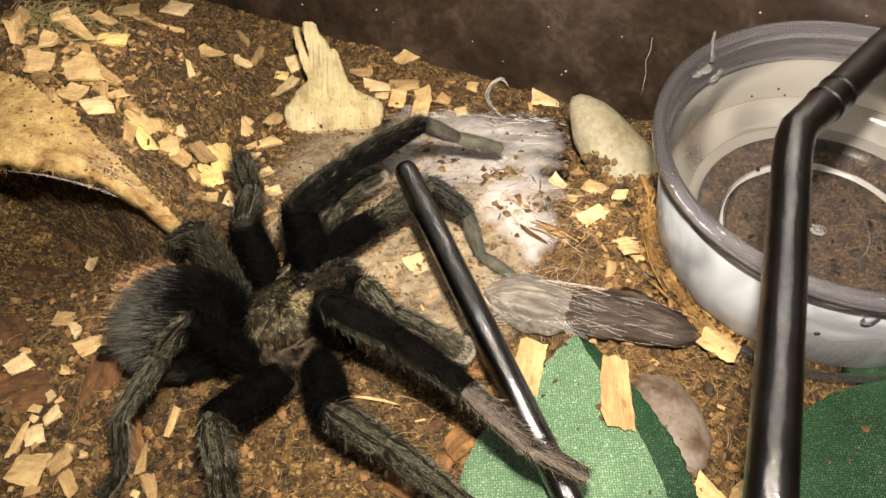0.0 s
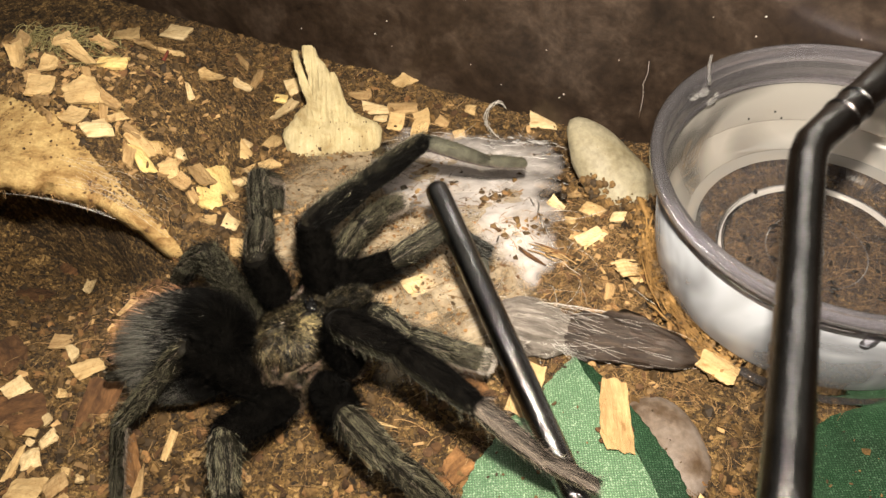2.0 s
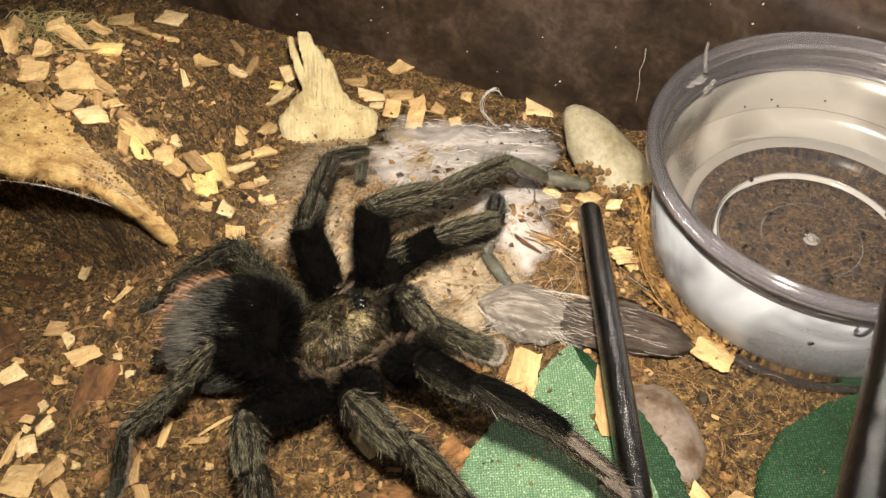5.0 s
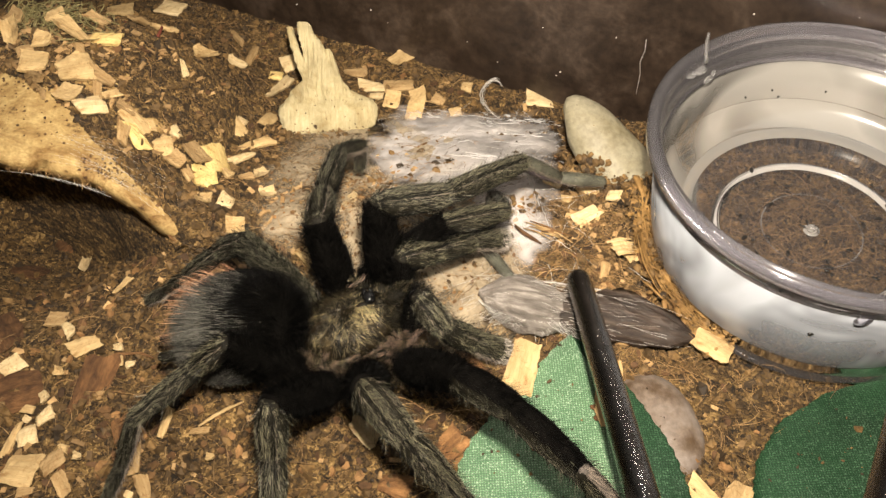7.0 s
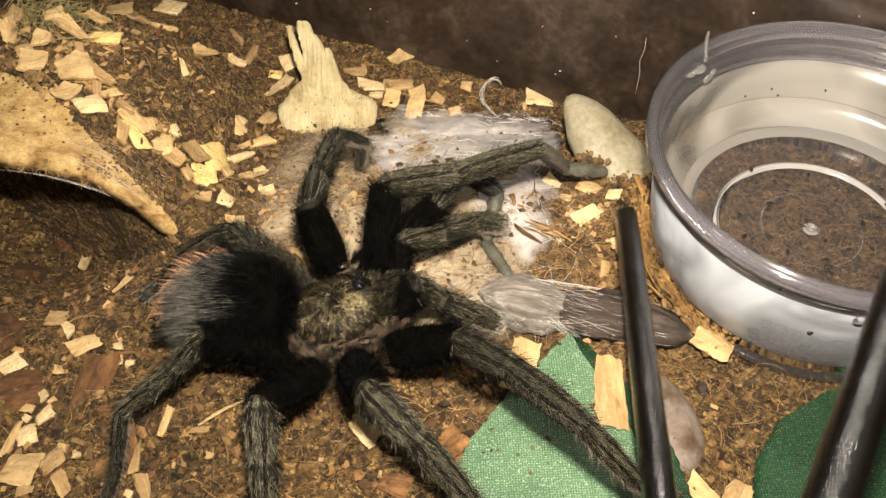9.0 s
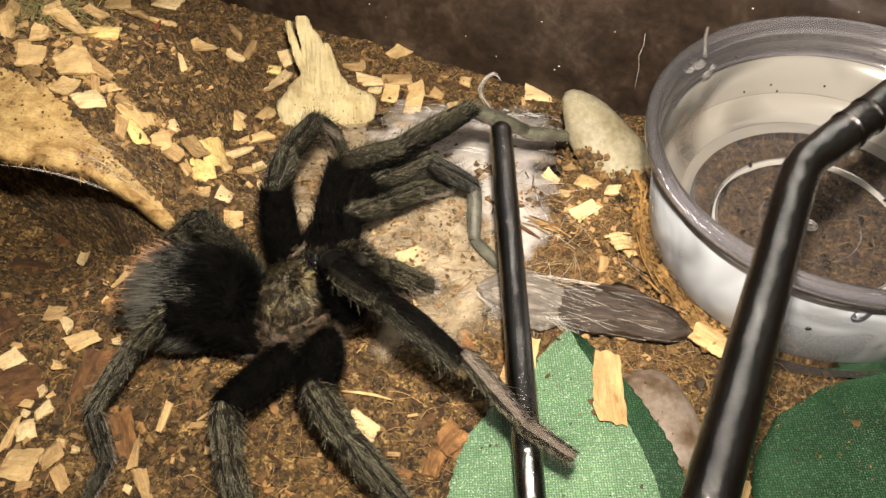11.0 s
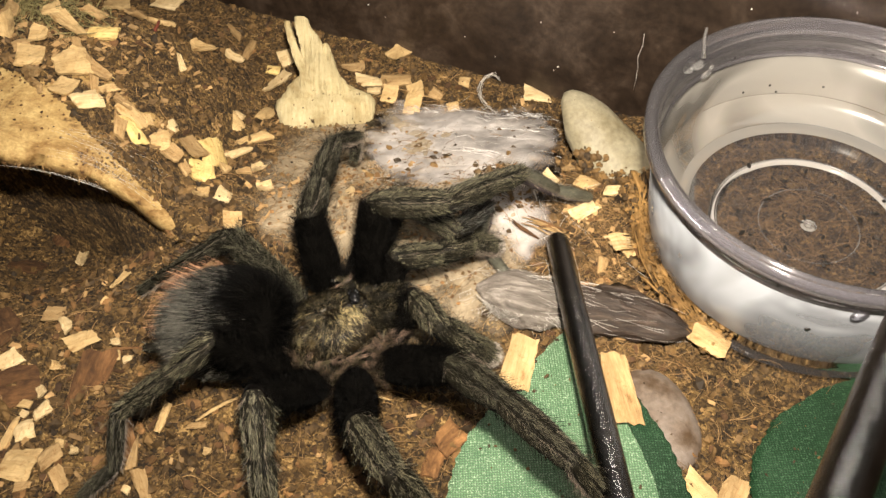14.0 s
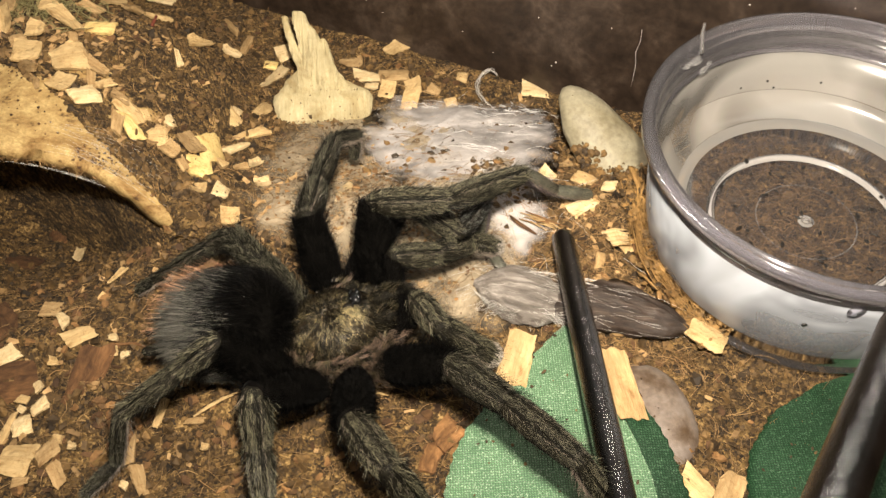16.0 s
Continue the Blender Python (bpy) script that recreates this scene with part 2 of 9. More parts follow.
def see_through(name, tint, milk, milk_colour, rough=0.06, ior=1.45, patch=None, glow=0.5, waves=0.0, thinning=False, relief=None):
    """A thin clear sheet: straight-through light, a milky share and a Fresnel gloss."""
    m, n, l, p = material(name)
    out = n["Material Output"]
    clear = n.new("ShaderNodeBsdfTransparent")
    clear.inputs[0].default_value = (*tint, 1)
    diffuse, through_light = n.new("ShaderNodeBsdfDiffuse"), n.new("ShaderNodeBsdfTranslucent")
    diffuse.inputs[0].default_value = through_light.inputs[0].default_value = (*milk_colour, 1)
    if relief:
        _, h = noise_ramp(n, l, relief[0], ((0, (0, 0, 0)), (1, (1, 1, 1))), 8, "Object", 0.65, 1.2)
        g = n.new("ShaderNodeBump")
        g.inputs["Strength"].default_value, g.inputs["Distance"].default_value = 1.0, relief[1]
        l.new(h.outputs["Fac"], g.inputs["Height"])
        l.new(g.outputs["Normal"], diffuse.inputs["Normal"])
    body = n.new("ShaderNodeMixShader")
    body.inputs[0].default_value = glow
    l.new(diffuse.outputs[0], body.inputs[1])
    l.new(through_light.outputs[0], body.inputs[2])
    a = n.new("ShaderNodeMixShader")
    a.inputs[0].default_value = milk
    if patch:
        r, x = noise_ramp(n, l, patch[0], ((patch[1], (patch[3],) * 3), (patch[2], (patch[4],) * 3)), patch[5] if len(patch) > 5 else 8, "Object", 0.68, 0.6)
        share = r.outputs["Color"]
        if thinning:
            d, k = n.new("ShaderNodeAttribute"), n.new("ShaderNodeMath")
            d.attribute_name, k.operation = "thickness", "MULTIPLY"
            l.new(share, k.inputs[0])
            l.new(d.outputs["Fac"], k.inputs[1])
            share = k.outputs[0]
        l.new(share, a.inputs[0])
    l.new(clear.outputs[0], a.inputs[1])
    l.new(body.outputs[0], a.inputs[2])
    shine, fresnel = n.new("ShaderNodeBsdfGlossy"), n.new("ShaderNodeFresnel")
    shine.inputs["Roughness"].default_value, fresnel.inputs[0].default_value = rough, ior
    if waves:
        _, x = noise_ramp(n, l, 45, ((0, (0, 0, 0)), (1, (1, 1, 1))), 3)
        w = n.new("ShaderNodeBump")
        w.inputs["Strength"].default_value, w.inputs["Distance"].default_value = waves, 0.004
        l.new(x.outputs["Fac"], w.inputs["Height"])
        l.new(w.outputs["Normal"], shine.inputs["Normal"])
    b = n.new("ShaderNodeMixShader")
    l.new(fresnel.outputs[0], b.inputs[0])
    l.new(a.outputs[0], b.inputs[1])
    l.new(shine.outputs[0], b.inputs[2])
    l.new(b.outputs[0], out.inputs["Surface"])
    n.remove(p)
    return m


PLASTIC = see_through("clear_plastic", (0.93, 0.92, 0.95), 0.09, (0.86, 0.84, 0.92), 0.14, 1.5)
# milk patches in both wall plastics also paint in highlights and streaky reflections
PLASTIC_WALL = see_through("milky_highlight_wall_plastic", (0.97, 0.97, 0.96), 0.5, (0.95, 0.92, 0.86), 0.22, 1.6, (38, 0.36, 0.64, 0.12, 0.60, 1), 0.6)
PLASTIC_FRONT = see_through("highlight_patch_wall_plastic", (0.97, 0.97, 0.98), 0.5, (0.84, 0.90, 1.0), 0.10, 1.6, (55, 0.38, 0.66, 0.26, 0.58, 2), 0.35, 0.9)
PLASTIC_FLOOR = see_through("clear_plastic_floor", (0.74, 0.74, 0.80), 0.07, (0.78, 0.76, 0.82), 0.25, 1.14)
PLASTIC_CURVE = see_through("thin_milky_plastic", (0.95, 0.95, 0.95), 0.36, (0.92, 0.91, 0.88), 0.15, 1.4)
PLASTIC_FOOT = see_through("clear_foot_plastic", (0.55, 0.54, 0.55), 0.05, (0.85, 0.83, 0.85), 0.12, 1.4)
PLASTIC_EDGE = see_through("pale_milky_plastic", (0.95, 0.95, 0.95), 0.36, (0.92, 0.91, 0.88), 0.15, 1.4)
PLASTIC_RING = see_through("milky_plastic", (0.95, 0.95, 0.95), 0.62, (0.93, 0.92, 0.93), 0.15, 1.4)
WATER = see_through("still_water", (0.97, 0.96, 0.94), 0.0, (1, 1, 1), 0.02, 1.2)
SILK = see_through("spider_silk", (1, 1, 1), 0.5, (0.90, 0.86, 0.85), 0.28, 1.2, (75, 0.34, 0.66, 0.34, 0.92, 10), 0.2, 0.25, True, relief=(200, 0.0005))
SILK_FOLD = see_through("folded_silk", (1, 1, 1), 0.42, (0.93, 0.91, 0.90), 0.3, 1.25, (300, 0.35, 0.65, 0.15, 0.75, 6), 0.2)
SILK_TAG = see_through("clear_silk_tag", (1, 1, 1), 0.14, (0.8, 0.8, 0.8), 0.4, 1.2)
SILK_THIN = see_through("thin_spider_silk", (1, 1, 1), 0.2, (0.63, 0.52, 0.365), 0.5, 1.04, (130, 0.34, 0.64, 0.12, 0.88, 9), 0.1, 0.0, True, relief=(420, 0.0012))
THREAD = plain("silk_thread", ((0.3, (0.62, 0.60, 0.56)), (0.7, (0.82, 0.80, 0.76))), 200, 0.5)


def tank_wall():
    m, n, l, p = material("dark_tank_wall")
    r, x = noise_ramp(n, l, 62, ((0.30, (0.010, 0.006, 0.004)), (0.5, (0.033, 0.022, 0.0155)), (0.74, (0.088, 0.065, 0.05))), 12, "Object", 0.68, 0.5)
    f, y = noise_ramp(n, l, 420, ((0.35, (0.55, 0.53, 0.5)), (0.75, (1.4, 1.38, 1.35))))
    l.new(mix_colour(n, l, r.outputs["Color"], f.outputs["Color"], 0.8).outputs[2], p.inputs["Base Color"])
    p.inputs["Roughness"].default_value = 0.46
    bump(n, l, p, x.outputs["Fac"], 0.15, 0.002)
    return m


WALL = tank_wall()


def leaf_cloth(name, dark, light, glint, sheen=0.25, shine=0.5):
    """Woven polyester leaf: two crossed fine waves for the threads."""
    m, n, l, p = material(name)
    r, x = noise_ramp(n, l, 60, ((0.3, dark), (0.7, light)), 5)
    c = n.new("ShaderNodeTexCoord")
    heights = []
    for axis in ("X", "Y"):
        w = n.new("ShaderNodeTexWave")
        w.bands_direction = axis
        w.inputs["Scale"].default_value, w.inputs["Distortion"].default_value = 640, 0.6
        l.new(c.outputs["Object"], w.inputs["Vector"])
        heights.append(w.outputs["Fac"])
    k = n.new("ShaderNodeMath")
    k.operation = "MULTIPLY"
    l.new(heights[0], k.inputs[0])
    l.new(heights[1], k.inputs[1])
    v = n.new("ShaderNodeMapRange")
    v.inputs[3].default_value, v.inputs[4].default_value = 0.62, 1.7
    l.new(k.outputs[0], v.inputs[0])
    h = n.new("ShaderNodeHueSaturation")
    l.new(v.outputs[0], h.inputs["Value"])
    l.new(r.outputs["Color"], h.inputs["Color"])
    # thread glints painted into the base colour as random pale spots
    g, _ = noise_ramp(n, l, 3000, ((0.54, (0, 0, 0)), (0.80, glint)), 2)
    l.new(mix_colour(n, l, h.outputs["Color"], g.outputs["Color"], 1.0, "ADD").outputs[2], p.inputs["Base Color"])
    p.inputs["Roughness"].default_value = 0.55
    p.inputs["Sheen Weight"].default_value, p.inputs["Specular IOR Level"].default_value = sheen, shine
    bump(n, l, p, k.outputs[0], 0.7, 0.00015)
    return m


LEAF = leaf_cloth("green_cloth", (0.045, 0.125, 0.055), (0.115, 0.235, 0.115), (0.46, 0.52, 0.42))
# the dark leaf's cloth; on the light leaf it paints shade into one half
LEAF_DARK_SHADED = leaf_cloth("dark_shaded_green_cloth", (0.0050, 0.0240, 0.0085), (0.0140, 0.0540, 0.0210), (0.10, 0.17, 0.11), 0.0, 0.25)
TUFT = hair_material("tan_tuft", (0.02, 0.014, 0.010), (0.30, 0.205, 0.15), 0.4, 0.35, 0.5)
STEM_RED = plain("red_stem", ((0.3, (0.16, 0.04, 0.025)), (0.7, (0.34, 0.10, 0.06))), 200, 0.6)


# ---- building helpers (lengths in mm, meshes in m) ----
def mm(x, y, z, rx=0, ry=0, rz=0):
    return pose(x / 1000, y / 1000, z / 1000, rx, ry, rz)


def shape(name, verts, faces, mats, parent=None, index=None, smooth=True, label="", flat=()):
    """One mesh object from verts in mm."""
    me = bpy.data.meshes.new(name)
    me.from_pydata([(v[0] / 1000, v[1] / 1000, v[2] / 1000) for v in verts], [], faces)
    for m in mats if isinstance(mats, (list, tuple)) else [mats]:
        me.materials.append(m)
    if index is not None:
        me.polygons.foreach_set("material_index", index)
    if smooth:
        me.polygons.foreach_set("use_smooth", [i not in flat for i in range(len(faces))] if flat else [True] * len(faces))
    me.update()
    ob = new(name, me)
    ob.parent = parent
    if label:
        ob["label"] = label
    return ob


class Build:
    """Collects verts (mm), faces and material indices."""

    def __init__(self):
        self.v, self.f, self.i = [], [], []

    def add(self, verts, faces, index=0):
        k = len(self.v)
        self.v += [tuple(p) for p in verts]
        self.f += [tuple(a + k for a in f) for f in faces]
        self.i += [index] * len(faces)

    def tube(self, points, radii, sides=8, index=0, squash=1.0, caps=True):
        """A tube along points with a radius each."""
        rings, up = [], Vector((0, 0, 1))
        pts = [Vector(p) for p in points]
        for k, p in enumerate(pts):
            d = (pts[min(k + 1, len(pts) - 1)] - pts[max(k - 1, 0)]).normalized()
            side = d.cross(up if abs(d.z) < 0.95 else Vector((1, 0, 0))).normalized()
            top = side.cross(d)
            r = radii[k] if isinstance(radii, (list, tuple)) else radii
            rings.append([p + side * math.cos(a) * r + top * math.sin(a) * r * squash for a in (2 * math.pi * j / sides for j in range(sides))])
        faces = [(k * sides + j, k * sides + (j + 1) % sides, (k + 1) * sides + (j + 1) % sides, (k + 1) * sides + j) for k in range(len(pts) - 1) for j in range(sides)]
        if caps:
            faces += [tuple(range(sides))[::-1], tuple((len(pts) - 1) * sides + j for j in range(sides))]
        self.add([v for r in rings for v in r], faces, index)

    def blob(self, centre, size, rows=8, sides=12, wobble=0.0, scale=0.3, index=0, turn=0.0, seed=0.0):
        """An ellipsoid whose surface is pushed about by noise."""
        c, verts, faces = Vector(centre), [], []
        ct, st = math.cos(radians(turn)), math.sin(radians(turn))
        for r in range(rows + 1):
            th = math.pi * r / rows
            for s in range(sides):
                ph = 2 * math.pi * s / sides
                d = Vector((math.sin(th) * math.cos(ph), math.sin(th) * math.sin(ph), math.cos(th)))
                k = 1 + wobble * noise.noise(Vector((d.x * size[0], d.y * size[1], d.z * size[2])) * scale + Vector((seed, seed * 2, 7)))
                x, y, z = d.x * size[0] * k, d.y * size[1] * k, d.z * size[2] * k
                verts.append(c + Vector((x * ct - y * st, x * st + y * ct, z)))
        for r in range(rows):
            for s in range(sides):
                faces.append((r * sides + s, (r + 1) * sides + s, (r + 1) * sides + (s + 1) % sides, r * sides + (s + 1) % sides))
        self.add(verts, faces, index)

    def hair(self, root, way, length, width, index=0, bend=0.0, rng=random):
        """A thin blade of two pieces."""
        p, d = Vector(root), Vector(way).normalized()
        side = d.cross(Vector((rng.uniform(-1, 1), rng.uniform(-1, 1), rng.uniform(-1, 1)))).normalized() * width * 0.5
        q = p + d * length * 0.55
        e = p + (d + Vector((0, 0, -bend))).normalized() * length
        self.add((p - side, p + side, q + side * 0.8, q - side * 0.8, e), ((0, 1, 2, 3), (3, 2, 4)), index)

    def wisp(self, root, way, length, width, index=0, curl=(0, 0, 0), rng=random):
        """A curved ribbon of three pieces that ends in a point."""
        p, d, c = Vector(root), Vector(way).normalized(), Vector(curl)
        side = d.cross(Vector((rng.uniform(-1, 1), rng.uniform(-1, 1), rng.uniform(-1, 1)))).normalized() * width * 0.5
        verts = []
        for k in range(3):
            w = (1, 0.9, 0.6)[k]
            verts += [p - side * w, p + side * w]
            p = p + d * length / 3
            d = (d + c).normalized()
        self.add(verts + [p], ((0, 1, 3, 2), (2, 3, 5, 4), (4, 5, 6)), index)

    def make(self, name, mats, parent=None, smooth=True, label=""):
        return shape(name, self.v, self.f, mats, parent, self.i, smooth, label)


def thing(name, label, category, group="", kind="", at=None):
    ob = new(name)
    ob.empty_display_size = 0.005
    if at is not None:
        ob.matrix_world = at
    return tagged(ob, label, category, group, kind)


def smooth(a):
    a = min(1.0, max(0.0, a))
    return a * a * (3 - 2 * a)


def base_height(x, y):
    """The soil falls away towards the back wall and is dug out under the log; the cup stands level."""
    cup = smooth((math.hypot(x - 81.6, y - 123.3) - 38) / 14)
    pit = 28 * smooth(1.15 - math.hypot((x + 101) / 46, (y - 158) / (50 if y < 158 else 15)))
    return -pit - 16 * min(1.0, max(0.0, (y - 140) / 48)) * cup


def log_height(x):
    """Outer height of the half log, in mm, over x in mm."""
    u = abs(x + 97) / 41
    return 26.5 * (1 - u ** 2.2) if u < 1 else 0.0


def cover(x, y):
    """How far the soil lies over the log, 0 to 1 (x, y in mm)."""
    edge = 132 + max(0.0, -60 - x) * 0.62
    edge -= 4.5 * smooth((x + 88) / 14)
    return smooth((y - edge + 2) / 7)


def mound_height(x, y):
    hill = 29 * smooth(1 - (x + 97) / 58) if x > -97 else 29.0
    back = smooth((245 - y) / 50)
    return (max(hill, log_height(x) + 1.0 - base_height(x, y) if y < 186 and log_height(x) else 0)) * cover(x, y) * back


def bumps(x, y):
    """Lumps of the loose soil, in mm."""
    v = Vector((x, y, 0))
    return 1.5 * noise.noise(v * 0.035) + 0.9 * noise.noise(v * 0.11) + 0.75 * noise.noise(v * 0.33) + 0.5 * noise.noise(v * 0.8)


def soil_top(x, y):
    m = mound_height(x, y)
    return base_height(x, y) + max(bumps(x, y) * 0.8 - 0.3, m + bumps(x, y) * 0.8 - 0.7 if m > 0.4 else -9)


WALL_SLOPE = -0.4925


def wall_line(x):
    return 212.2 + WALL_SLOPE * x


# ---- the tank ----
def ground_sheet():
    xs = [-900, -500, -300, -220, -180, -150] + [-140 + 0.9 * k for k in range(278)] + [112, 118, 130, 150, 180, 220, 300, 500, 900]
    ys = [-900, -500, -250, -120, -60, -20, 10, 30, 40] + [46 + 0.9 * k for k in range(238)] + [266, 270, 300, 400, 600, 900]
    near = lambda x, y: -145 < x < 115 and 40 < y < 262
    verts = [(x, y, base_height(x, y) + (bumps(x, y) * 0.8 - 0.3 if near(x, y) else 0.0)) for y in ys for x in xs]
    w = len(xs)
    faces = [(j * w + i, j * w + i + 1, (j + 1) * w + i + 1, (j + 1) * w + i) for j in range(len(ys) - 1) for i in range(w - 1)]
    tagged(shape("ground", verts, faces, SOIL), "loose brown coir soil on the tank floor", "soil", kind="structure")


def soil_mound():
    step, verts, faces, at = 0.9, [], [], {}
    for j in range(130):
        for i in range(110):
            x, y = -140 + i * step, 128 + j * step
            m = mound_height(x, y)
            at[i, j] = len(verts)
            verts.append((x, y, base_height(x, y) + m + bumps(x, y) * 0.8 - 0.7))
    for j in range(129):
        for i in range(109):
            c = [at[i, j], at[i + 1, j], at[i + 1, j + 1], at[i, j + 1]]
            if max(mound_height(verts[k][0], verts[k][1]) for k in c) > 0.25:
                faces.append(c)
    tagged(shape("soil_mound", verts, faces, SOIL), "soil heaped over the log hide", "soil", kind="structure")


def tank_walls():
    length = math.hypot(1, WALL_SLOPE)
    along, away = Vector((1, WALL_SLOPE, 0)) / length, Vector((-WALL_SLOPE, 1, 0)) / length
    mid = Vector((0, 212.2, 0))
    for name, a, b, label in (
            ("wall_back", mid - along * 190, mid + along * 170, "dark glossy back wall of the tank with smears"),
            ("wall_left", mid - along * 190, mid - along * 190 - away * 330, "dark side wall of the tank"),
            ("wall_right", mid + along * 170, mid + along * 170 - away * 330, "dark side wall of the tank"),
            ("wall_front", mid - along * 190 - away * 330, mid + along * 170 - away * 330, "dark front wall of the tank")):
        d = (b - a).normalized()
        n = Vector((-d.y, d.x, 0))
        if n.dot(mid - away * 160 - a) > 0:
            n = -n
        if name in ("wall_left", "wall_right"):
            a, b = a - d * -0.2, b - d * 0.2
        n = n * 4
        c = [a, b, b + n, a + n]
        verts = [(p.x, p.y, z) for z in (-30, 114) for p in c]
        faces = [(0, 1, 5, 4), (1, 2, 6, 5), (2, 3, 7, 6), (3, 0, 4, 7), (4, 5, 6, 7), (3, 2, 1, 0)]
        tagged(shape(name, verts, faces, WALL, smooth=False), label, "wall", kind="structure")
    # specks and dried threads on the back wall
    rng = random.Random(5)
    b = Build()
    for k in range(46):
        s, z = rng.uniform(-95, 120), abs(rng.gauss(0, 32)) - 8
        p = mid + along * s - away * 0.25 + Vector((0, 0, z))
        b.blob(p, (rng.uniform(0.1, 0.3), 0.1, rng.uniform(0.1, 0.3)), 4, 6)
    for s, z, h in ((61, -6, 19), (92, 50, 9)):
        p = mid + along * s - away * 0.3 + Vector((0, 0, z))
        b.tube([p + along * rng.uniform(-0.6, 0.6) + Vector((0, 0, h * k / 5)) for k in range(6)], 0.05, 5)
    tagged(b.make("wall_specks", [THREAD]), "dried specks and silk smears on the dark wall", "specks", kind="stuff")


def loose_soil():
    """Crumbs and fibres that lie on the soil."""
    rng = random.Random(11)
    b = Build()
    base = [Vector((math.sin(t) * math.cos(p), math.sin(t) * math.sin(p), math.cos(t))) for t, p in ((0, 0), (1.2, 0.2), (1.2, 1.8), (1.1, 3.2), (1.25, 4.9), (2.2, 0.9), (2.3, 2.6), (2.1, 4.2))]
    hull = ((0, 1, 2), (0, 2, 3), (0, 3, 4), (0, 4, 1), (1, 5, 2), (2, 5, 6), (2, 6, 3), (3, 6, 7), (3, 7, 4), (4, 7, 1), (1, 7, 5), (5, 7, 6))
    for k in range(60000):
        x, y = rng.uniform(-125, 100), rng.uniform(50, 256)
        if y > wall_line(x) - 1:
            continue
        s = rng.choice((0.18, 0.22, 0.26, 0.32, 0.4, 0.5, 0.62)) if rng.random() < 0.965 else rng.uniform(0.8, 1.7)
        if k < 130:
            x, y, s = rng.gauss(-56, 4.0), rng.gauss(140, 3.5), rng.uniform(0.5, 1.9)
        z = soil_top(x, y)
        if 260 <= k < 1300:
            # soil washed against the pale pebble
            u = rng.random()
            x, y, s = 34 + 12 * u + rng.gauss(0, 1.8), 158 - 17 * u + rng.gauss(0, 1.6), rng.uniform(0.25, 0.8)
            z = soil_top(x, y) + 3.4 * math.exp(-((x - 36 - 11 * u) / 3.0) ** 2) * rng.random()
        if y > 134 and -138 < x < -56 and cover(x, y) < 0.7:
            z = base_height(x, y) + bumps(x, y) * 0.8 - 0.3
        q = Euler((rng.uniform(0, 6), rng.uniform(0, 6), rng.uniform(0, 6))).to_matrix()
        b.add([(x + p.x, y + p.y, z + s * 0.15 + p.z) for p in (q @ Vector((v.x * s * 1.3, v.y * s, v.z * s * 0.7)) for v in base)], hull)
    tagged(b.make("soil_crumbs", [CRUMB], smooth=False), "crumbs of brown coir soil", "soil", kind="stuff")
    b = Build()
    for k in range(9500):
        x, y = rng.uniform(-120, 95), rng.uniform(50, 250)
        if rng.random() < 0.22:
            x, y = rng.gauss(38, 12), rng.gauss(118, 22)
        if y > wall_line(x) - 2 or (k < 9000 and 31 < math.hypot(x - 81.6, y - 123.3) < 39) or (y > 134 and -138 < x < -56 and cover(x, y) < 0.8):
            continue
        a, bend, l = rng.uniform(0, 6.3), rng.uniform(-0.35, 0.35), rng.uniform(2, 8)
        w, lift = rng.choice((0.06, 0.07, 0.09, 0.12, 0.17)), rng.uniform(0.1, 1.0)
        if k >= 9000:
            x, y, w, lift, bend, l = 81.6 + rng.gauss(0, 13), 123.3 + rng.gauss(0, 13), 0.11, rng.uniform(1.0, 2.6), rng.uniform(-0.7, 0.7), rng.uniform(4, 10)
        pts = []
        for j in range(5):
            pts.append((x, y, soil_top(x, y) + 0.25 + lift * math.sin(math.pi * j / 4)))
            x, y, a = x + math.cos(a) * l / 4, y + math.sin(a) * l / 4, a + bend
        if max(p[2] for p in pts) - min(p[2] for p in pts) < 3.2:
            b.tube(pts, w * 0.5, 3, caps=False)
    tagged(b.make("coir_fibres", [FIBRE]), "fine coir fibres strewn over the soil", "fibres", kind="stuff")
    b = Build()
    for k in range(900):
        x, y = rng.uniform(-115, 95), rng.uniform(52, 235)
        if k % 2:
            x, y = rng.uniform(-115, 60), rng.uniform(52, 132)
        if y > wall_line(x) - 2 or (x - 81.6) ** 2 + (y - 123.3) ** 2 < 38 ** 2 or (y > 134 and -138 < x < -56 and cover(x, y) < 0.9):
            continue
        l, w, h, a = rng.uniform(1.2, 4.5), rng.uniform(0.8, 2.6), rng.uniform(0.25, 0.7), rng.uniform(0, 6.3)
        q = Euler((rng.gauss(0, 0.35), rng.gauss(0, 0.35), a)).to_matrix()
        z = soil_top(x, y) + 0.35
        rim = [(0.5 * l * rng.uniform(0.6, 1) * math.cos(j * 1.047), 0.5 * w * rng.uniform(0.6, 1) * math.sin(j * 1.047)) for j in range(6)]
        c = [Vector((px, py, sz * h)) for sz in (-0.5, 0.5) for px, py in rim]
        b.add([Vector((x, y, z)) + q @ p for p in c], [(5, 4, 3, 2, 1, 0), (6, 7, 8, 9, 10, 11)] + [(j, (j + 1) % 6, 6 + (j + 1) % 6, 6 + j) for j in range(6)], 0 if rng.random() < 0.6 else 1)
    tagged(b.make("bark_flakes", [FLAKE[0], FLAKE[1]], smooth=False), "small brown bark flakes mixed in the soil", "bark flakes", kind="stuff")
    b = Build()
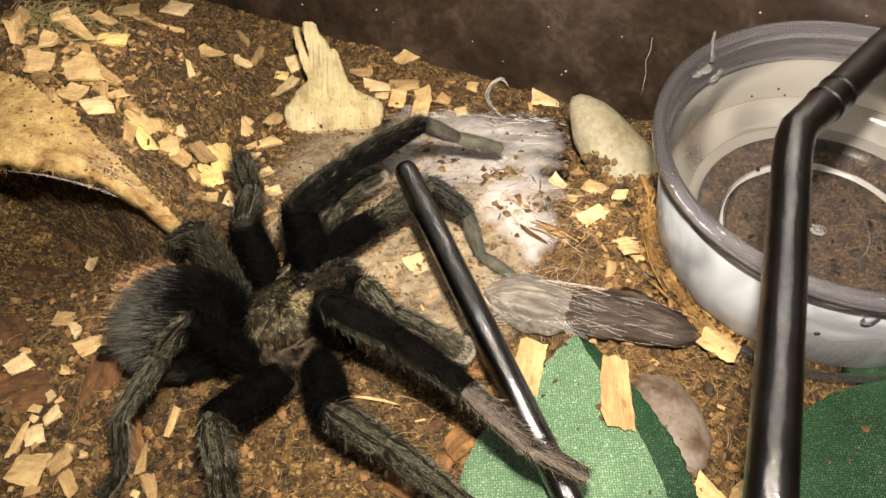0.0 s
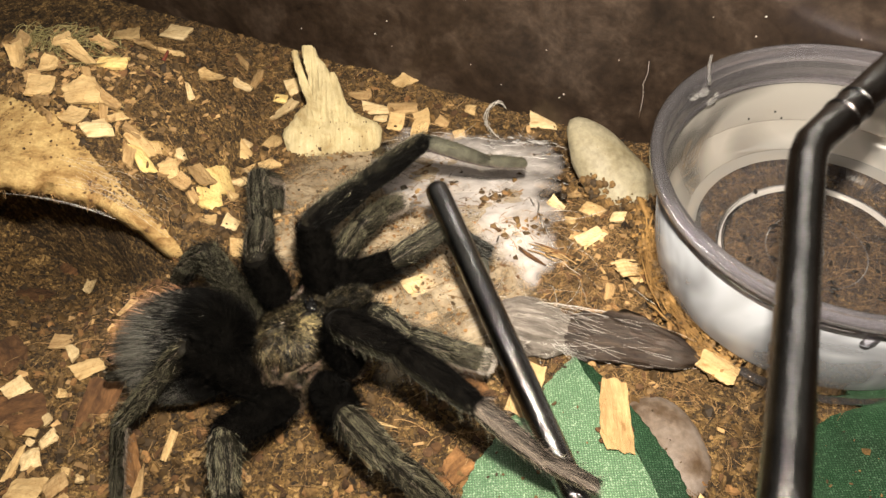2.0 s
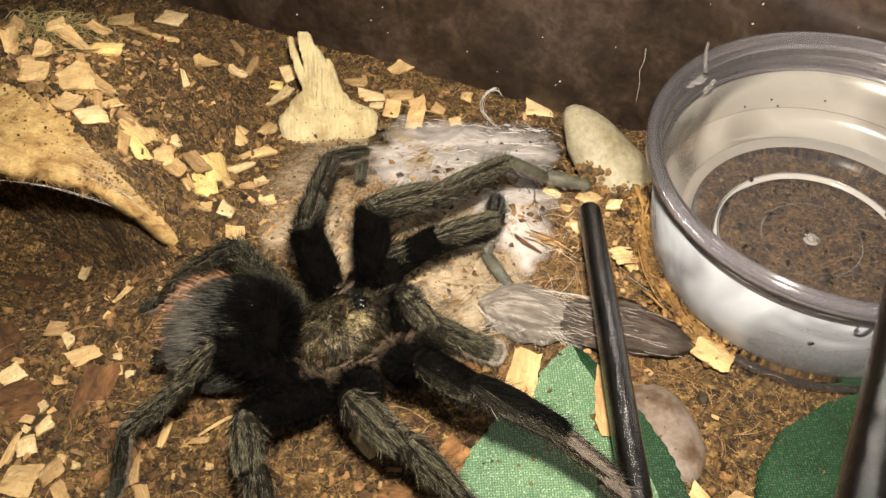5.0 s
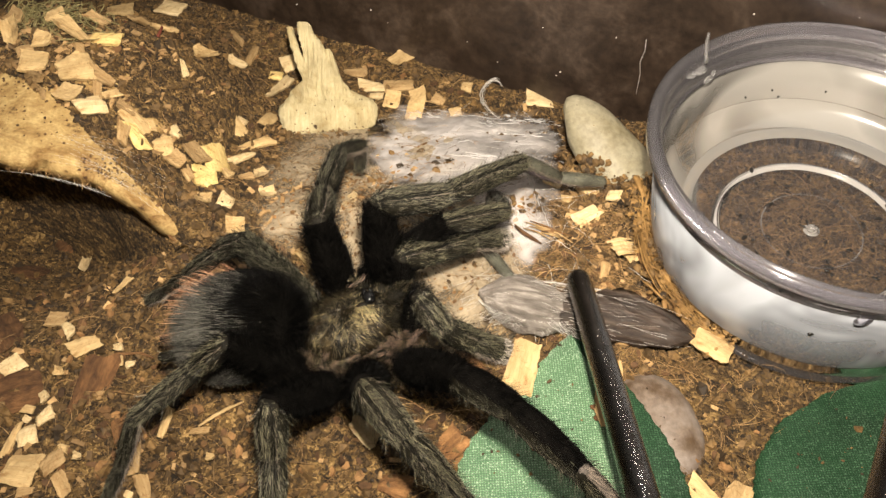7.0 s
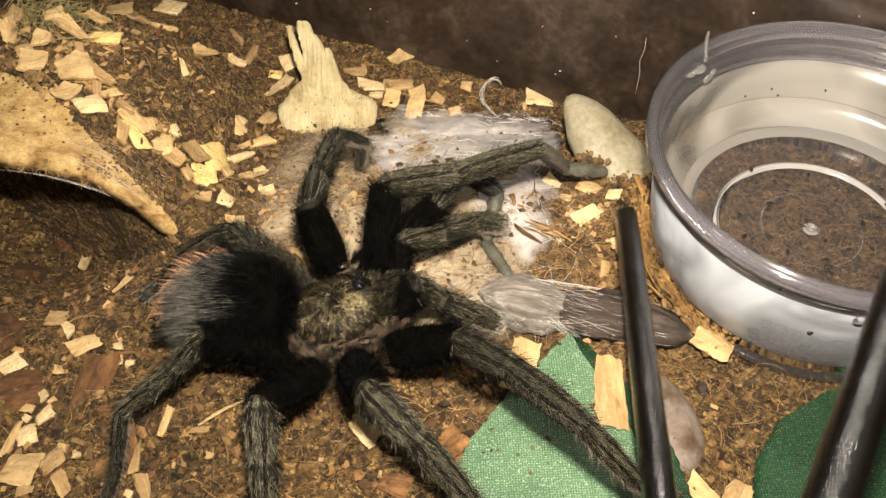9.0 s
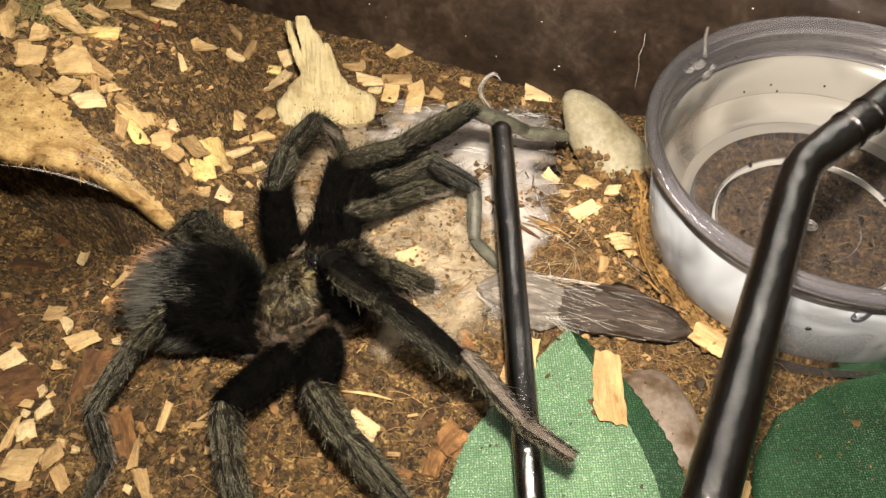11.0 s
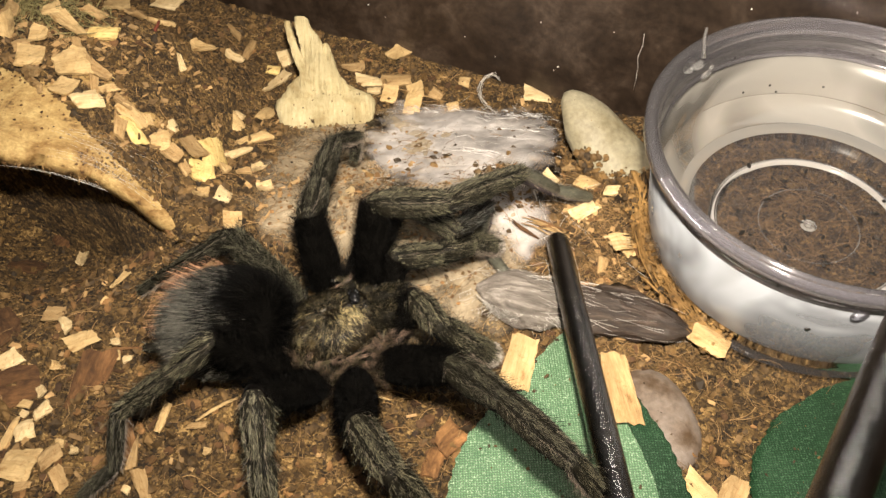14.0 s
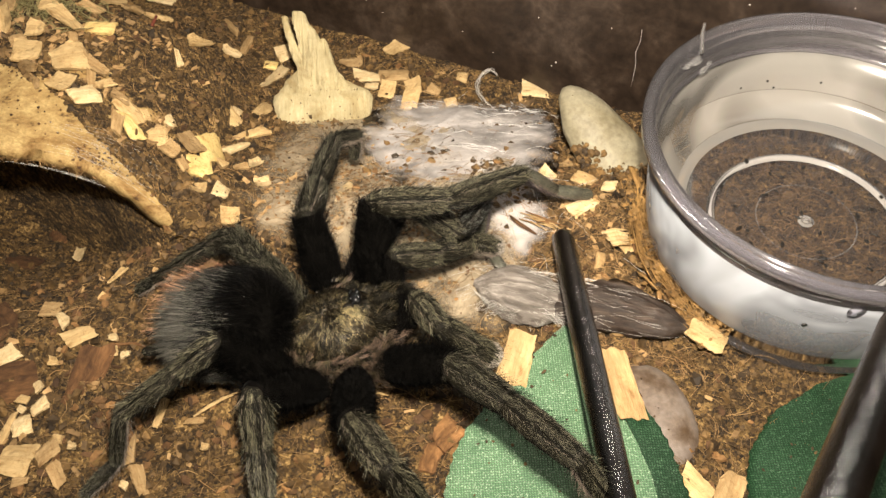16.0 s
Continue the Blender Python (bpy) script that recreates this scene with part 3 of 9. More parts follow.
    for k in range(760):
        pick = k - 420
        if pick >= 0:
            x, y = (rng.gauss(38, 9), rng.gauss(126, 16)) if pick < 130 else ((rng.uniform(-92, -46), rng.uniform(60, 128)) if pick < 175 else (rng.uniform(-48, 2), rng.uniform(112, 160)))
        elif rng.random() < 0.6:
            x, y = rng.gauss(-88, 16), rng.gauss(172, 14)
        else:
            x, y = rng.uniform(-100, 60), rng.uniform(60, 235)
        if y > wall_line(x) - 2 or (x - 81.6) ** 2 + (y - 123.3) ** 2 < 38 ** 2 or (y > 134 and -138 < x < -56 and cover(x, y) < 0.9):
            continue
        l, w, h, a = rng.uniform(0.8, 3.2), rng.uniform(0.5, 1.5), rng.uniform(0.2, 0.5), rng.uniform(0, 6.3)
        q = Euler((rng.gauss(0, 0.3), rng.gauss(0, 0.3), a)).to_matrix()
        z = soil_top(x, y) + 0.5
        c = [Vector((sx * l * rng.uniform(0.7, 1), sy * w * rng.uniform(0.7, 1), sz * h)) for sz in (-0.5, 0.5) for sx, sy in ((-0.5, -0.5), (0.5, -0.5), (0.5, 0.5), (-0.5, 0.5))]
        b.add([Vector((x, y, z)) + q @ p for p in c], ((0, 3, 2, 1), (4, 5, 6, 7), (0, 1, 5, 4), (1, 2, 6, 5), (2, 3, 7, 6), (3, 0, 4, 7)))
    tagged(b.make("wood_slivers", [SLIVER], smooth=False), "small slivers of pale wood in the soil", "slivers", kind="stuff")


# ---- the log hide ----
def log_hide():
    root = thing("log_hide", "tan half-log hide half buried in soil", "hide", at=mm(-97, 134, 0))
    b, rng = Build(), random.Random(3)
    nu, nv = 56, 44
    inner, outer = [], []
    for j in range(nv):
        for i in range(nu):
            u = -1 + 2 * i / (nu - 1)
            y = 36 * j / (nv - 1)
            if j == 0:
                y += 1.4 * noise.noise(Vector((u * 9, 1, 0))) + (0.8 + 1.6 * max(0, u)) * noise.noise(Vector((u * 30, 5, 0)))
            if j == 0 and u > 0.55:
                y -= (u - 0.55) * 11
            wob = 0.5 * noise.noise(Vector((u * 4, y * 0.1, 3)))
            inner.append((u * 37, y, 23 * (1 - abs(u) ** 2.2) - 1 + wob))
            outer.append((u * 40.6, y, 26.3 * (1 - abs(u) ** 2.2) - 0.4 + wob * 1.3))
    n = nu * nv
    faces = []
    for j in range(nv - 1):
        for i in range(nu - 1):
            a = j * nu + i
            faces += [(a, a + nu, a + nu + 1, a + 1), (n + a, n + a + 1, n + a + nu + 1, n + a + nu)]
    for i in range(nu - 1):
        faces += [(i, i + 1, n + i + 1, n + i), ((nv - 1) * nu + i + 1, (nv - 1) * nu + i, n + (nv - 1) * nu + i, n + (nv - 1) * nu + i + 1)]
    for j in range(nv - 1):
        faces += [(j * nu, n + j * nu, n + (j + 1) * nu, (j + 1) * nu), ((j + 1) * nu - 1 + nu, n + (j + 2) * nu - 1, n + (j + 1) * nu - 1, (j + 1) * nu - 1)]
    b.add(inner + outer, faces)
    b.make("shell", [HIDE], root, label="tan curved wooden shell")
    b = Build()
    for k in range(160):
        u = rng.uniform(-0.15, 0.98)
        b.hair((u * 37.5, -0.3, 23.2 * (1 - abs(u) ** 2.2)), (rng.gauss(0, 0.5), -0.5, rng.gauss(-0.5, 0.5)), rng.uniform(0.8, 2.6), 0.14, rng=rng)
    b.make("frayed_fibres", [FIBRE], root, label="frayed fibres on the broken rim")
    tagged(root.children[-1], kind="stuff")
    b = Build()
    for k in range(620):
        u, y = rng.uniform(-0.2, 0.98), 27 * rng.random() ** 0.5
        s = rng.choice((0.1, 0.13, 0.16, 0.2, 0.3))
        if k > 240:
            u, s = rng.uniform(0.45, 1.0), rng.choice((0.1, 0.14, 0.2, 0.28))
            y = 30 * rng.random() * max(0.15, u - 0.3)
        b.blob((u * 40.6, y, 26.3 * (1 - abs(u) ** 2.2) - 0.2), (s * 1.3, s, s * 0.7), 4, 6, 0.6, 0.9, turn=rng.uniform(0, 180), seed=k)
    tagged(b.make("crumb_dust", [FLAKE[0]], root, smooth=False, label="brown soil crumbs stuck to the shell"), kind="stuff")
    for k in range(26):
        u0 = rng.uniform(-0.1, 0.4) if k < 3 else rng.uniform(0.3, 0.62)
        pts = [((u0 + s * 0.16) * 37, -0.6 - 0.2 * k, 22.6 * (1 - abs(u0 + s * 0.16) ** 2.2) - 0.6 * math.sin(s * 0.8)) for s in range(5)]
        if k >= 3:
            lay, drift = rng.uniform(-0.5, 9), rng.gauss(0, 0.6)
            pts = [((u0 + s * 0.09) * 40.8, lay + drift * s, 26.6 * (1 - min(1, abs(u0 + s * 0.09)) ** 2.2) + 0.25 + 0.3 * math.sin(s)) for s in range(5)]
        b = Build()
        b.tube(pts, 0.035 if k < 3 else 0.016, 4)
        b.make("silk_strand", [THREAD], root, label="thin white silk strand")


# ---- wood chips ----
MOUND_ROWS = (
    (-101.4, 173.8, 8.4, 4.0, -67, 1), (-93.1, 170.3, 4.1, 4.5, 0, 1), (-93.3, 162.5, 6.2, 7.0, -3, 1), (-91.8, 157.6, 7.6, 2.6, -20, 0),
    (-84.7, 162.7, 8.1, 7.5, 39, 1), (-82.5, 166.0, 5.8, 2.3, -54, 0), (-84.5, 154.4, 4.5, 5.6, -14, 1), (-79.4, 152.8, 6.6, 4.6, 33, 2),
    (-92.1, 155.9, 7.4, 3.7, -7, 0), (-79.1, 162.6, 6.3, 2.7, -33, 0), (-87.9, 175.0, 8.0, 3.5, -29, 1), (-80.5, 175.9, 6.9, 3.5, 11, 3),
    (-104.1, 244.8, 8.2, 6.2, 7, 1), (-85.4, 212.4, 8.9, 5.1, 59, 0), (-79.4, 211.7, 7.8, 3.2, 7, 1), (-87.2, 244.6, 8.2, 5.7, -14, 2),
)
SLOPE_ROWS = (
    (-83.8, 182.0, 5.4, 3.2, -14, 0), (-71.2, 153.8, 7.7, 4.4, -27, 1), (-69.9, 149.0, 7.1, 3.5, -44, 3), (-72.4, 147.9, 6.1, 2.7, -83, 0),
    (-73.3, 155.4, 4.6, 2.2, -16, 0), (-63.9, 156.9, 3.5, 2.7, -39, 2), (-65.1, 150.1, 4.8, 4.8, 27, 1), (-62.6, 147.8, 4.0, 4.1, -27, 0),
    (-59.9, 153.6, 6.2, 6.3, -33, 0), (-56.2, 156.8, 7.5, 7.2, -54, 3), (-57.3, 148.5, 6.6, 6.3, 11, 3), (-50.9, 139.9, 3.8, 4.6, -7, 2),
    (-55.6, 139.0, 4.5, 2.4, -29, 1), (-48.1, 132.6, 4.3, 4.4, 14, 1), (-42.5, 146.5, 3.7, 1.8, 7, 2), (-49.8, 170.3, 10.5, 2.8, 39, 1),
)
BACK_ROWS = (
    (-51.4, 162.3, 7.9, 2.1, 49, 2), (-56.0, 177.8, 9.0, 4.6, -33, 1), (-55.7, 181.2, 5.1, 3.6, -7, 2), (-48.7, 187.4, 7.7, 3.4, 69, 1),
    (-67.0, 204.6, 7.5, 2.9, 27, 1), (-65.3, 178.8, 5.4, 1.4, -67, 2), (-62.9, 226.2, 10.5, 1.8, -59, 0), (-56.8, 216.4, 10.4, 2.5, 83, 0),
    (-60.0, 208.2, 5.5, 2.2, -7, 2), (-45.9, 215.3, 4.5, 5.4, 27, 2), (-47.2, 202.9, 11.6, 2.8, 59, 2), (-49.0, 208.4, 3.9, 3.5, 0, 3),
    (-24.9, 209.6, 7.2, 3.1, -4, 0), (-19.7, 202.8, 8.4, 3.5, -11, 2), (-11.8, 202.9, 8.7, 4.8, 6, 0), (-11.2, 215.2, 7.6, 4.6, 44, 1),
)
EDGE_ROWS = (
    (-5.9, 197.6, 4.8, 5.6, 0, 1), (-13.7, 196.0, 4.5, 6.0, -14, 1), (-7.1, 191.5, 4.7, 7.2, -7, 1), (-18.4, 198.9, 4.2, 2.1, -7, 2),
    (30.0, 196.0, 8.6, 5.6, -7, 2), (8.5, 201.7, 3.4, 3.0, -27, 1), (4.8, 190.6, 3.5, 2.9, 14, 1), (-0.0, 196.4, 3.9, 2.9, -39, 0),
)
HEAP_ROWS = (
    (-102.9, 181.0, 5.8, 4.1, -39, 0), (-92.7, 179.7, 4.8, 3.9, 20, 1), (-85.2, 170.0, 4.3, 2.0, -67, 0), (-96.9, 167.6, 3.9, 2.6, 39, 0),
    (-79.2, 157.8, 5.0, 1.8, -75, 0), (-76.6, 158.5, 4.2, 2.0, 39, 1), (-68.4, 154.6, 3.0, 1.9, -49, 1), (-60.3, 146.2, 3.4, 2.3, -39, 0),
    (-48.7, 153.0, 3.7, 1.8, 27, 0), (-53.7, 153.8, 3.5, 2.0, -49, 1), (-45.9, 156.0, 3.7, 1.6, 44, 2),
)
FRONT_ROWS = (
    (-98.0, 149.5, 6.1, 2.4, -83, 2), (-72.4, 119.6, 5.5, 1.2, 71, 1), (-84.3, 109.5, 4.0, 4.7, 14, 0), (-80.6, 106.4, 4.2, 2.1, -54, 2),
    (-76.2, 102.3, 6.2, 4.0, 27, 1), (-68.7, 101.3, 2.0, 1.5, 0, 2), (-67.9, 98.2, 1.3, 2.1, 0, 1), (-65.7, 97.6, 2.0, 1.2, 14, 2),
    (-89.9, 97.4, 4.9, 3.5, 39, 2), (-79.8, 95.9, 2.2, 1.9, -14, 1), (-81.4, 90.3, 1.8, 2.1, 27, 2), (-83.9, 87.4, 2.6, 1.7, -14, 1),
    (-80.2, 85.8, 3.8, 2.4, 39, 2), (-83.7, 85.2, 1.3, 1.4, -27, 2), (-85.5, 80.9, 7.5, 1.6, 83, 1), (-82.6, 81.7, 3.7, 4.0, 20, 2),
)
CORNER_ROWS = (
    (-81.6, 74.2, 6.6, 6.3, -7, 1), (-75.9, 75.7, 4.7, 3.1, 44, 0), (-79.4, 69.8, 3.1, 1.6, 14, 0), (-73.1, 71.2, 5.0, 2.6, -59, 0),
    (-71.5, 76.7, 1.5, 1.0, -7, 2), (-74.9, 78.7, 1.9, 1.7, -14, 1), (-55.6, 83.4, 6.4, 1.6, 79, 1), (-60.0, 75.9, 6.6, 1.7, -86, 0),
    (-57.4, 69.7, 6.1, 2.5, -67, 0), (-60.0, 68.7, 1.5, 1.4, -27, 2), (-48.4, 81.3, 4.0, 1.3, -7, 0), (-45.6, 75.5, 1.6, 1.2, 0, 1),
)
PEBBLE_ROWS = (
    (27.3, 147.8, 4.4, 2.9, -39, 2), (36.1, 145.6, 5.7, 4.2, -44, 1), (41.6, 141.6, 3.4, 3.5, -14, 2), (33.9, 134.9, 7.1, 3.5, 33, 2),
    (43.0, 123.3, 4.3, 4.8, 20, 1), (36.3, 119.0, 4.6, 2.3, 75, 0), (29.8, 140.6, 2.6, 2.4, -14, 1), (32.9, 152.8, 2.9, 2.2, 27, 0),
    (45.8, 134.9, 2.8, 2.3, -39, 0),
)
LITTER_ROWS = (
    (-16.4, 80.4, 6.9, 3.7, -39, 2), (46.1, 64.8, 6.8, 4.6, -48, 1), (52.4, 64.3, 6.0, 5.0, 62, 0), (13.5, 67.4, 5.8, 4, 58, 1), (-31, 125.5, 6.3, 3.9, -46, 1),
    (-27.6, 123.2, 4.5, 3.6, 36, 2), (-22.4, 142.5, 3.6, 7.9, -3, 2), (-52.5, 120.1, 4.5, 4.3, -35, 1), (-6.4, 122.1, 7.2, 4.6, 30, 2),
)
BARK_ROWS = (
    (-72.9, 92.1, 15.2, 6, 77, 0), (-88, 91.8, 11.5, 8.8, 9, 0), (-94.9, 107.7, 10.4, 6.3, -51, 0), (-62.9, 79.9, 11.9, 4.3, -71, 1),
    (-10.2, 69.4, 6.1, 4.8, -22, 1), (0.6, 77.1, 6.6, 5.3, 51, 1), (-112.9, 146, 12.7, 7.4, -11, 0), (45.8, 81.3, 5.2, 3, -27, 1),
    (46.1, 118.5, 11.5, 3, -75, 1), (-108.4, 159.4, 12.6, 6.5, 26, 0), (4.7, 96.2, 7.5, 4.1, -66, 1), (-2.7, 72.5, 6.6, 3.6, 75, 1),
)


def chip_mesh(seed, l, w, h, curl):
    """A flat splintered chip: a bevelled slab with uneven ends."""
    rng = random.Random(seed)
    nx, ny = 9, 7
    top, low = [], []
    skew, taper = rng.uniform(-1, 1), rng.uniform(-0.4, 0.4)
    left, right = [rng.uniform(-0.035, 0.035) for _ in range(ny)], [rng.uniform(-0.04, 0.04) for _ in range(ny)]
    if rng.random() < 0.5:
        right[rng.choice((0, ny - 1))] -= rng.uniform(0.12, 0.35)
    if rng.random() < 0.4:
        left[rng.choice((0, ny - 1))] += rng.uniform(0.1, 0.3)
    edge = [(rng.uniform(-0.03, 0.03), rng.uniform(-0.03, 0.03)) for _ in range(nx)]
    twist = rng.uniform(-0.5, 0.5)
    for j in range(ny):
        for i in range(nx):
            s, t = i / (nx - 1), j / (ny - 1)
            x = (s - 0.5) * l + (skew * (t - 0.5) * l * 0.22) + (left[j] * (1 - s) ** 3 + right[j] * s ** 3) * l
            y = (t - 0.5) * w * (1 + taper * (s - 0.5)) + (edge[i][0] if t < 0.5 else edge[i][1]) * w * abs(t - 0.5) * 2
            z = curl * h * (4 * (t - 0.5) ** 2 + 1.5 * (s - 0.5) ** 2) + twist * h * (s - 0.5) * (t - 0.5) * 4 + rng.uniform(-0.10, 0.10) * h
            rim = 0.3 if i in (0, nx - 1) or j in (0, ny - 1) else 0.5
            top.append((x, y, z + rim * h))
            low.append((x * 0.96, y * 0.93, z - rim * h))
    n, faces = nx * ny, []
    for j in range(ny - 1):
        for i in range(nx - 1):
            a = j * nx + i
            faces += [(a, a + 1, a + nx + 1, a + nx), (n + a, n + a + nx, n + a + nx + 1, n + a + 1)]
    ring = list(range(nx)) + [nx * (j + 1) + nx - 1 for j in range(ny - 1)] + [(ny - 1) * nx + i for i in range(nx - 2, -1, -1)] + [j * nx for j in range(ny - 2, 0, -1)]
    faces += [(a, n + a, n + c, c) for a, c in zip(ring, ring[1:] + ring[:1])]
    return top + low, faces


def chips(rows, mats, name, label, group, seed, thick=0.9, lift=0.8):
    rng = random.Random(seed)
    made = []
    for k, (x, y, l, w, a, c) in enumerate(rows):
        l, w = max(l, 1.6), max(w, 1.4)
        v, f = chip_mesh(seed * 50 + k, l, w, thick * rng.uniform(0.7, 1.3), rng.uniform(-0.5, 0.7))
        ob = shape(name, v, f, mats[c], smooth=False)
        dx, dy = 3.0, 3.0
        sx = (soil_top(x + dx, y) - soil_top(x - dx, y)) / (2 * dx)
        sy = (soil_top(x, y + dy) - soil_top(x, y - dy)) / (2 * dy)
        tilt = Vector((-max(-0.9, min(0.9, sx)), -max(-0.9, min(0.9, sy)), 1))
        tilt = Vector((0, 0, 1)).rotation_difference(tilt).to_matrix().to_4x4()
        ob.matrix_world = mm(x, y, soil_top(x, y) + (lift if "chip" in name else 0.5)) @ tilt @ pose(0, 0, 0, rng.gauss(7, 8), rng.gauss(0, 8), 0) @ pose(0, 0, 0, 0, 0, a)
        tagged(ob, label[c], "wood chip", group)
        made.append(ob)
    return made


CHIP_LABELS = ("tan splintered wood chip lying on brown soil", "light flat wood chip lying on brown soil",
               "pale dry wood chip lying on brown soil", "bright yellow wood chip lying on brown soil")


def all_chips():
    for k, rows in enumerate((HEAP_ROWS, MOUND_ROWS, SLOPE_ROWS, BACK_ROWS, EDGE_ROWS, FRONT_ROWS, CORNER_ROWS, PEBBLE_ROWS, LITTER_ROWS)):
        chips(rows, CHIP, "wood_chip", CHIP_LABELS, "wood chips on the soil", k + 1, 1.2 if k < 4 else 1.0, 1.15 + 0.35 * (k == 1))
    chips(BARK_ROWS, BARK, "bark_piece", ("dark reddish bark piece sunk in soil", "orange-brown bark piece on the soil"), "bark pieces", 9, 1.4)


# ---- stub, stones, husk ----
def wood_stub():
    """A broken plank end: a broad rounded foot that rises into long splinters."""
    root = thing("wood_stub", "pale splintered wooden stub in the soil", "wood stub", at=mm(-30.5, 181.5, -15, 38, 0, 0))
    rng = random.Random(8)

    def plate(name, rows, label="", thick=2.2):
        """rows: (height, left, right) in mm, from the foot up."""
        b, n = Build(), 19
        front, back, wide = [], [], name == "root_base"
        fine = []
        for p, q in zip(rows, rows[1:]):
            fine += [tuple(p[i] + (q[i] - p[i]) * j / 4 for i in range(3)) for j in range(4)]
        seed = rows[0][1]
        rows = [(h, l + 0.35 * noise.noise(Vector((h * 0.8, seed, 1))), r + 0.35 * noise.noise(Vector((h * 0.8, seed, 7)))) for h, l, r in fine + [rows[-1]]]
        for h, l, r in rows:
            for i in range(n):
                s = i / (n - 1)
                x = l + (r - l) * s
                groove = 0.45 * noise.noise(Vector((x * 0.9, h * 0.06, seed))) + 0.3 * noise.noise(Vector((x * 2.6, h * 0.12, 9))) + 0.25 * noise.noise(Vector((x * 0.7, h * 0.7, 4)))
                z = thick * (1 - 0.9 * smooth((h - 5) / 9.0) if wide else smooth((h - rows[0][0]) / 9.0 - 0.05)) * (1 - 0.35 * abs(2 * s - 1) ** 5) + groove + 0.5 * noise.noise(Vector((x * 0.2, h * 0.2, 1)))
                front.append((x + 0.3 * noise.noise(Vector((h, i, 2))), h, z))
                back.append((x, h, -1.4))
        k, faces = len(front), []
        for j in range(len(rows) - 1):
            for i in range(n - 1):
                a = j * n + i
                faces += [(a, a + 1, a + n + 1, a + n), (k + a, k + a + n, k + a + n + 1, k + a + 1)]
            faces += [(j * n, (j + 1) * n, k + (j + 1) * n, k + j * n), (j * n + n - 1, k + j * n + n - 1, k + (j + 1) * n + n - 1, (j + 1) * n + n - 1)]
        e = (len(rows) - 1) * n
        faces += [(i, k + i, k + i + 1, i + 1) for i in range(n - 1)] + [(e + i, e + i + 1, k + e + i + 1, k + e + i) for i in range(n - 1)]
        b.add(front + back, faces)
        return b.make(name, [STUB], root, smooth=wide, label=label)

    plate("root_base", [(-3, -8, 5), (-1, -10.4, 8), (1.2, -12.8, 10.6), (3, -13.8, 12.2), (5.3, -14.7, 13.0), (7.4, -15.0, 13.2), (8.8, -14.9, 12.9), (10, -13.2, 12.0), (11.6, -12.2, 8.4), (13.2, -11.4, 5.6), (15.0, -9.4, 4.0), (16.6, -7.8, 2.4)], "smooth yellowish broad foot", 1.7)
    plate("splinter", [(8, -7.6, -4.4), (12, -7.8, -5.0), (17.1, -8.1, -5.9), (20.3, -9.4, -6.5), (25.4, -10.9, -8.8), (29, -11.7, -9.9), (31.2, -12.1, -10.2)], "long pale splinter", 1.7)
    plate("splinter", [(6, -5.2, 5.6), (9, -5.6, 5.4), (12, -5.8, 4.6), (17, -6.6, 1.9), (21, -7.1, 0.2), (24, -7.6, -1.0), (27, -8.3, -2.4), (29, -8.7, -4.3), (31.6, -9.0, -5.2), (32.5, -8.8, -6.0)], "broad pale splinter", 2.1)
    plate("splinter", [(7, 2.4, 8.2), (11.6, 2.0, 6.4), (15, 1.4, 3.6), (18, 0.7, 2.5), (20.9, -0.3, 1.5), (23.2, -0.9, 0.8), (24.5, -1.2, 0.3)], "thin pale splinter", 1.9)
    crumbs = Build()
    for k in range(190):
        x, h = rng.uniform(-13, 11), rng.uniform(-1, 14) if k < 60 else abs(rng.gauss(0, 1.6)) - 2.0
        q = rng.choice((0.08, 0.1, 0.14, 0.2)) * (1.0 if k < 60 else 2.2)
        crumbs.blob((x, h, 2.3 - 0.10 * max(0, h) + (0 if k < 60 else 0.4)), (q * rng.uniform(1, 1.7), q, q * 0.7), 4, 6, 0.6, 0.9, turn=rng.uniform(0, 180), seed=k)
    tagged(crumbs.make("soil_dust", [CRUMB], root, smooth=False, label="soil crumbs stuck to the wood"), kind="stuff")


def stone(name, label, x, y, turn, size, mat, seed, z, pitch=0):
    b = Build()
    b.blob((0, 0, 0), size, 18, 28, 0.16, 0.10, seed=seed)
    ob = b.make(name, [mat])
    ob.matrix_world = mm(x, y, z, 0, pitch, turn)
    tagged(ob, label, "stone", "pebbles")
    rng, b = random.Random(seed), Build()
    for k in range(120 if mat is STONE_GREY else 40):
        d = Vector((rng.gauss(0.35, 0.6), rng.gauss(0, 0.5), abs(rng.gauss(0, 0.5)) + 0.1)).normalized()
        s = rng.choice((0.06, 0.08, 0.1, 0.14, 0.2))
        b.blob((d.x * size[0] * 1.0, d.y * size[1] * 1.0, d.z * size[2] * 1.0), (s * 1.5, s, s), 4, 6, 0.5, 0.9, turn=rng.uniform(0, 180), seed=k)
    if mat is STONE_PALE:
        # soil heaped against its lower flank
        for k in range(330):
            d = Vector((rng.uniform(-0.25, 1.0), -0.8 + rng.gauss(0, 0.13), 0.18 + rng.gauss(0, 0.2))).normalized()
            s = rng.choice((0.25, 0.35, 0.5, 0.7, 0.95))
            b.blob((d.x * size[0], d.y * size[1], d.z * size[2]), (s * 1.4, s, s), 4, 6, 0.6, 0.9, turn=rng.uniform(0, 180), seed=k)
    dust = b.make("soil_dust", [CRUMB], ob, smooth=False, label="brown soil crumbs stuck to the pebble")
    tagged(dust, kind="stuff")
    return ob


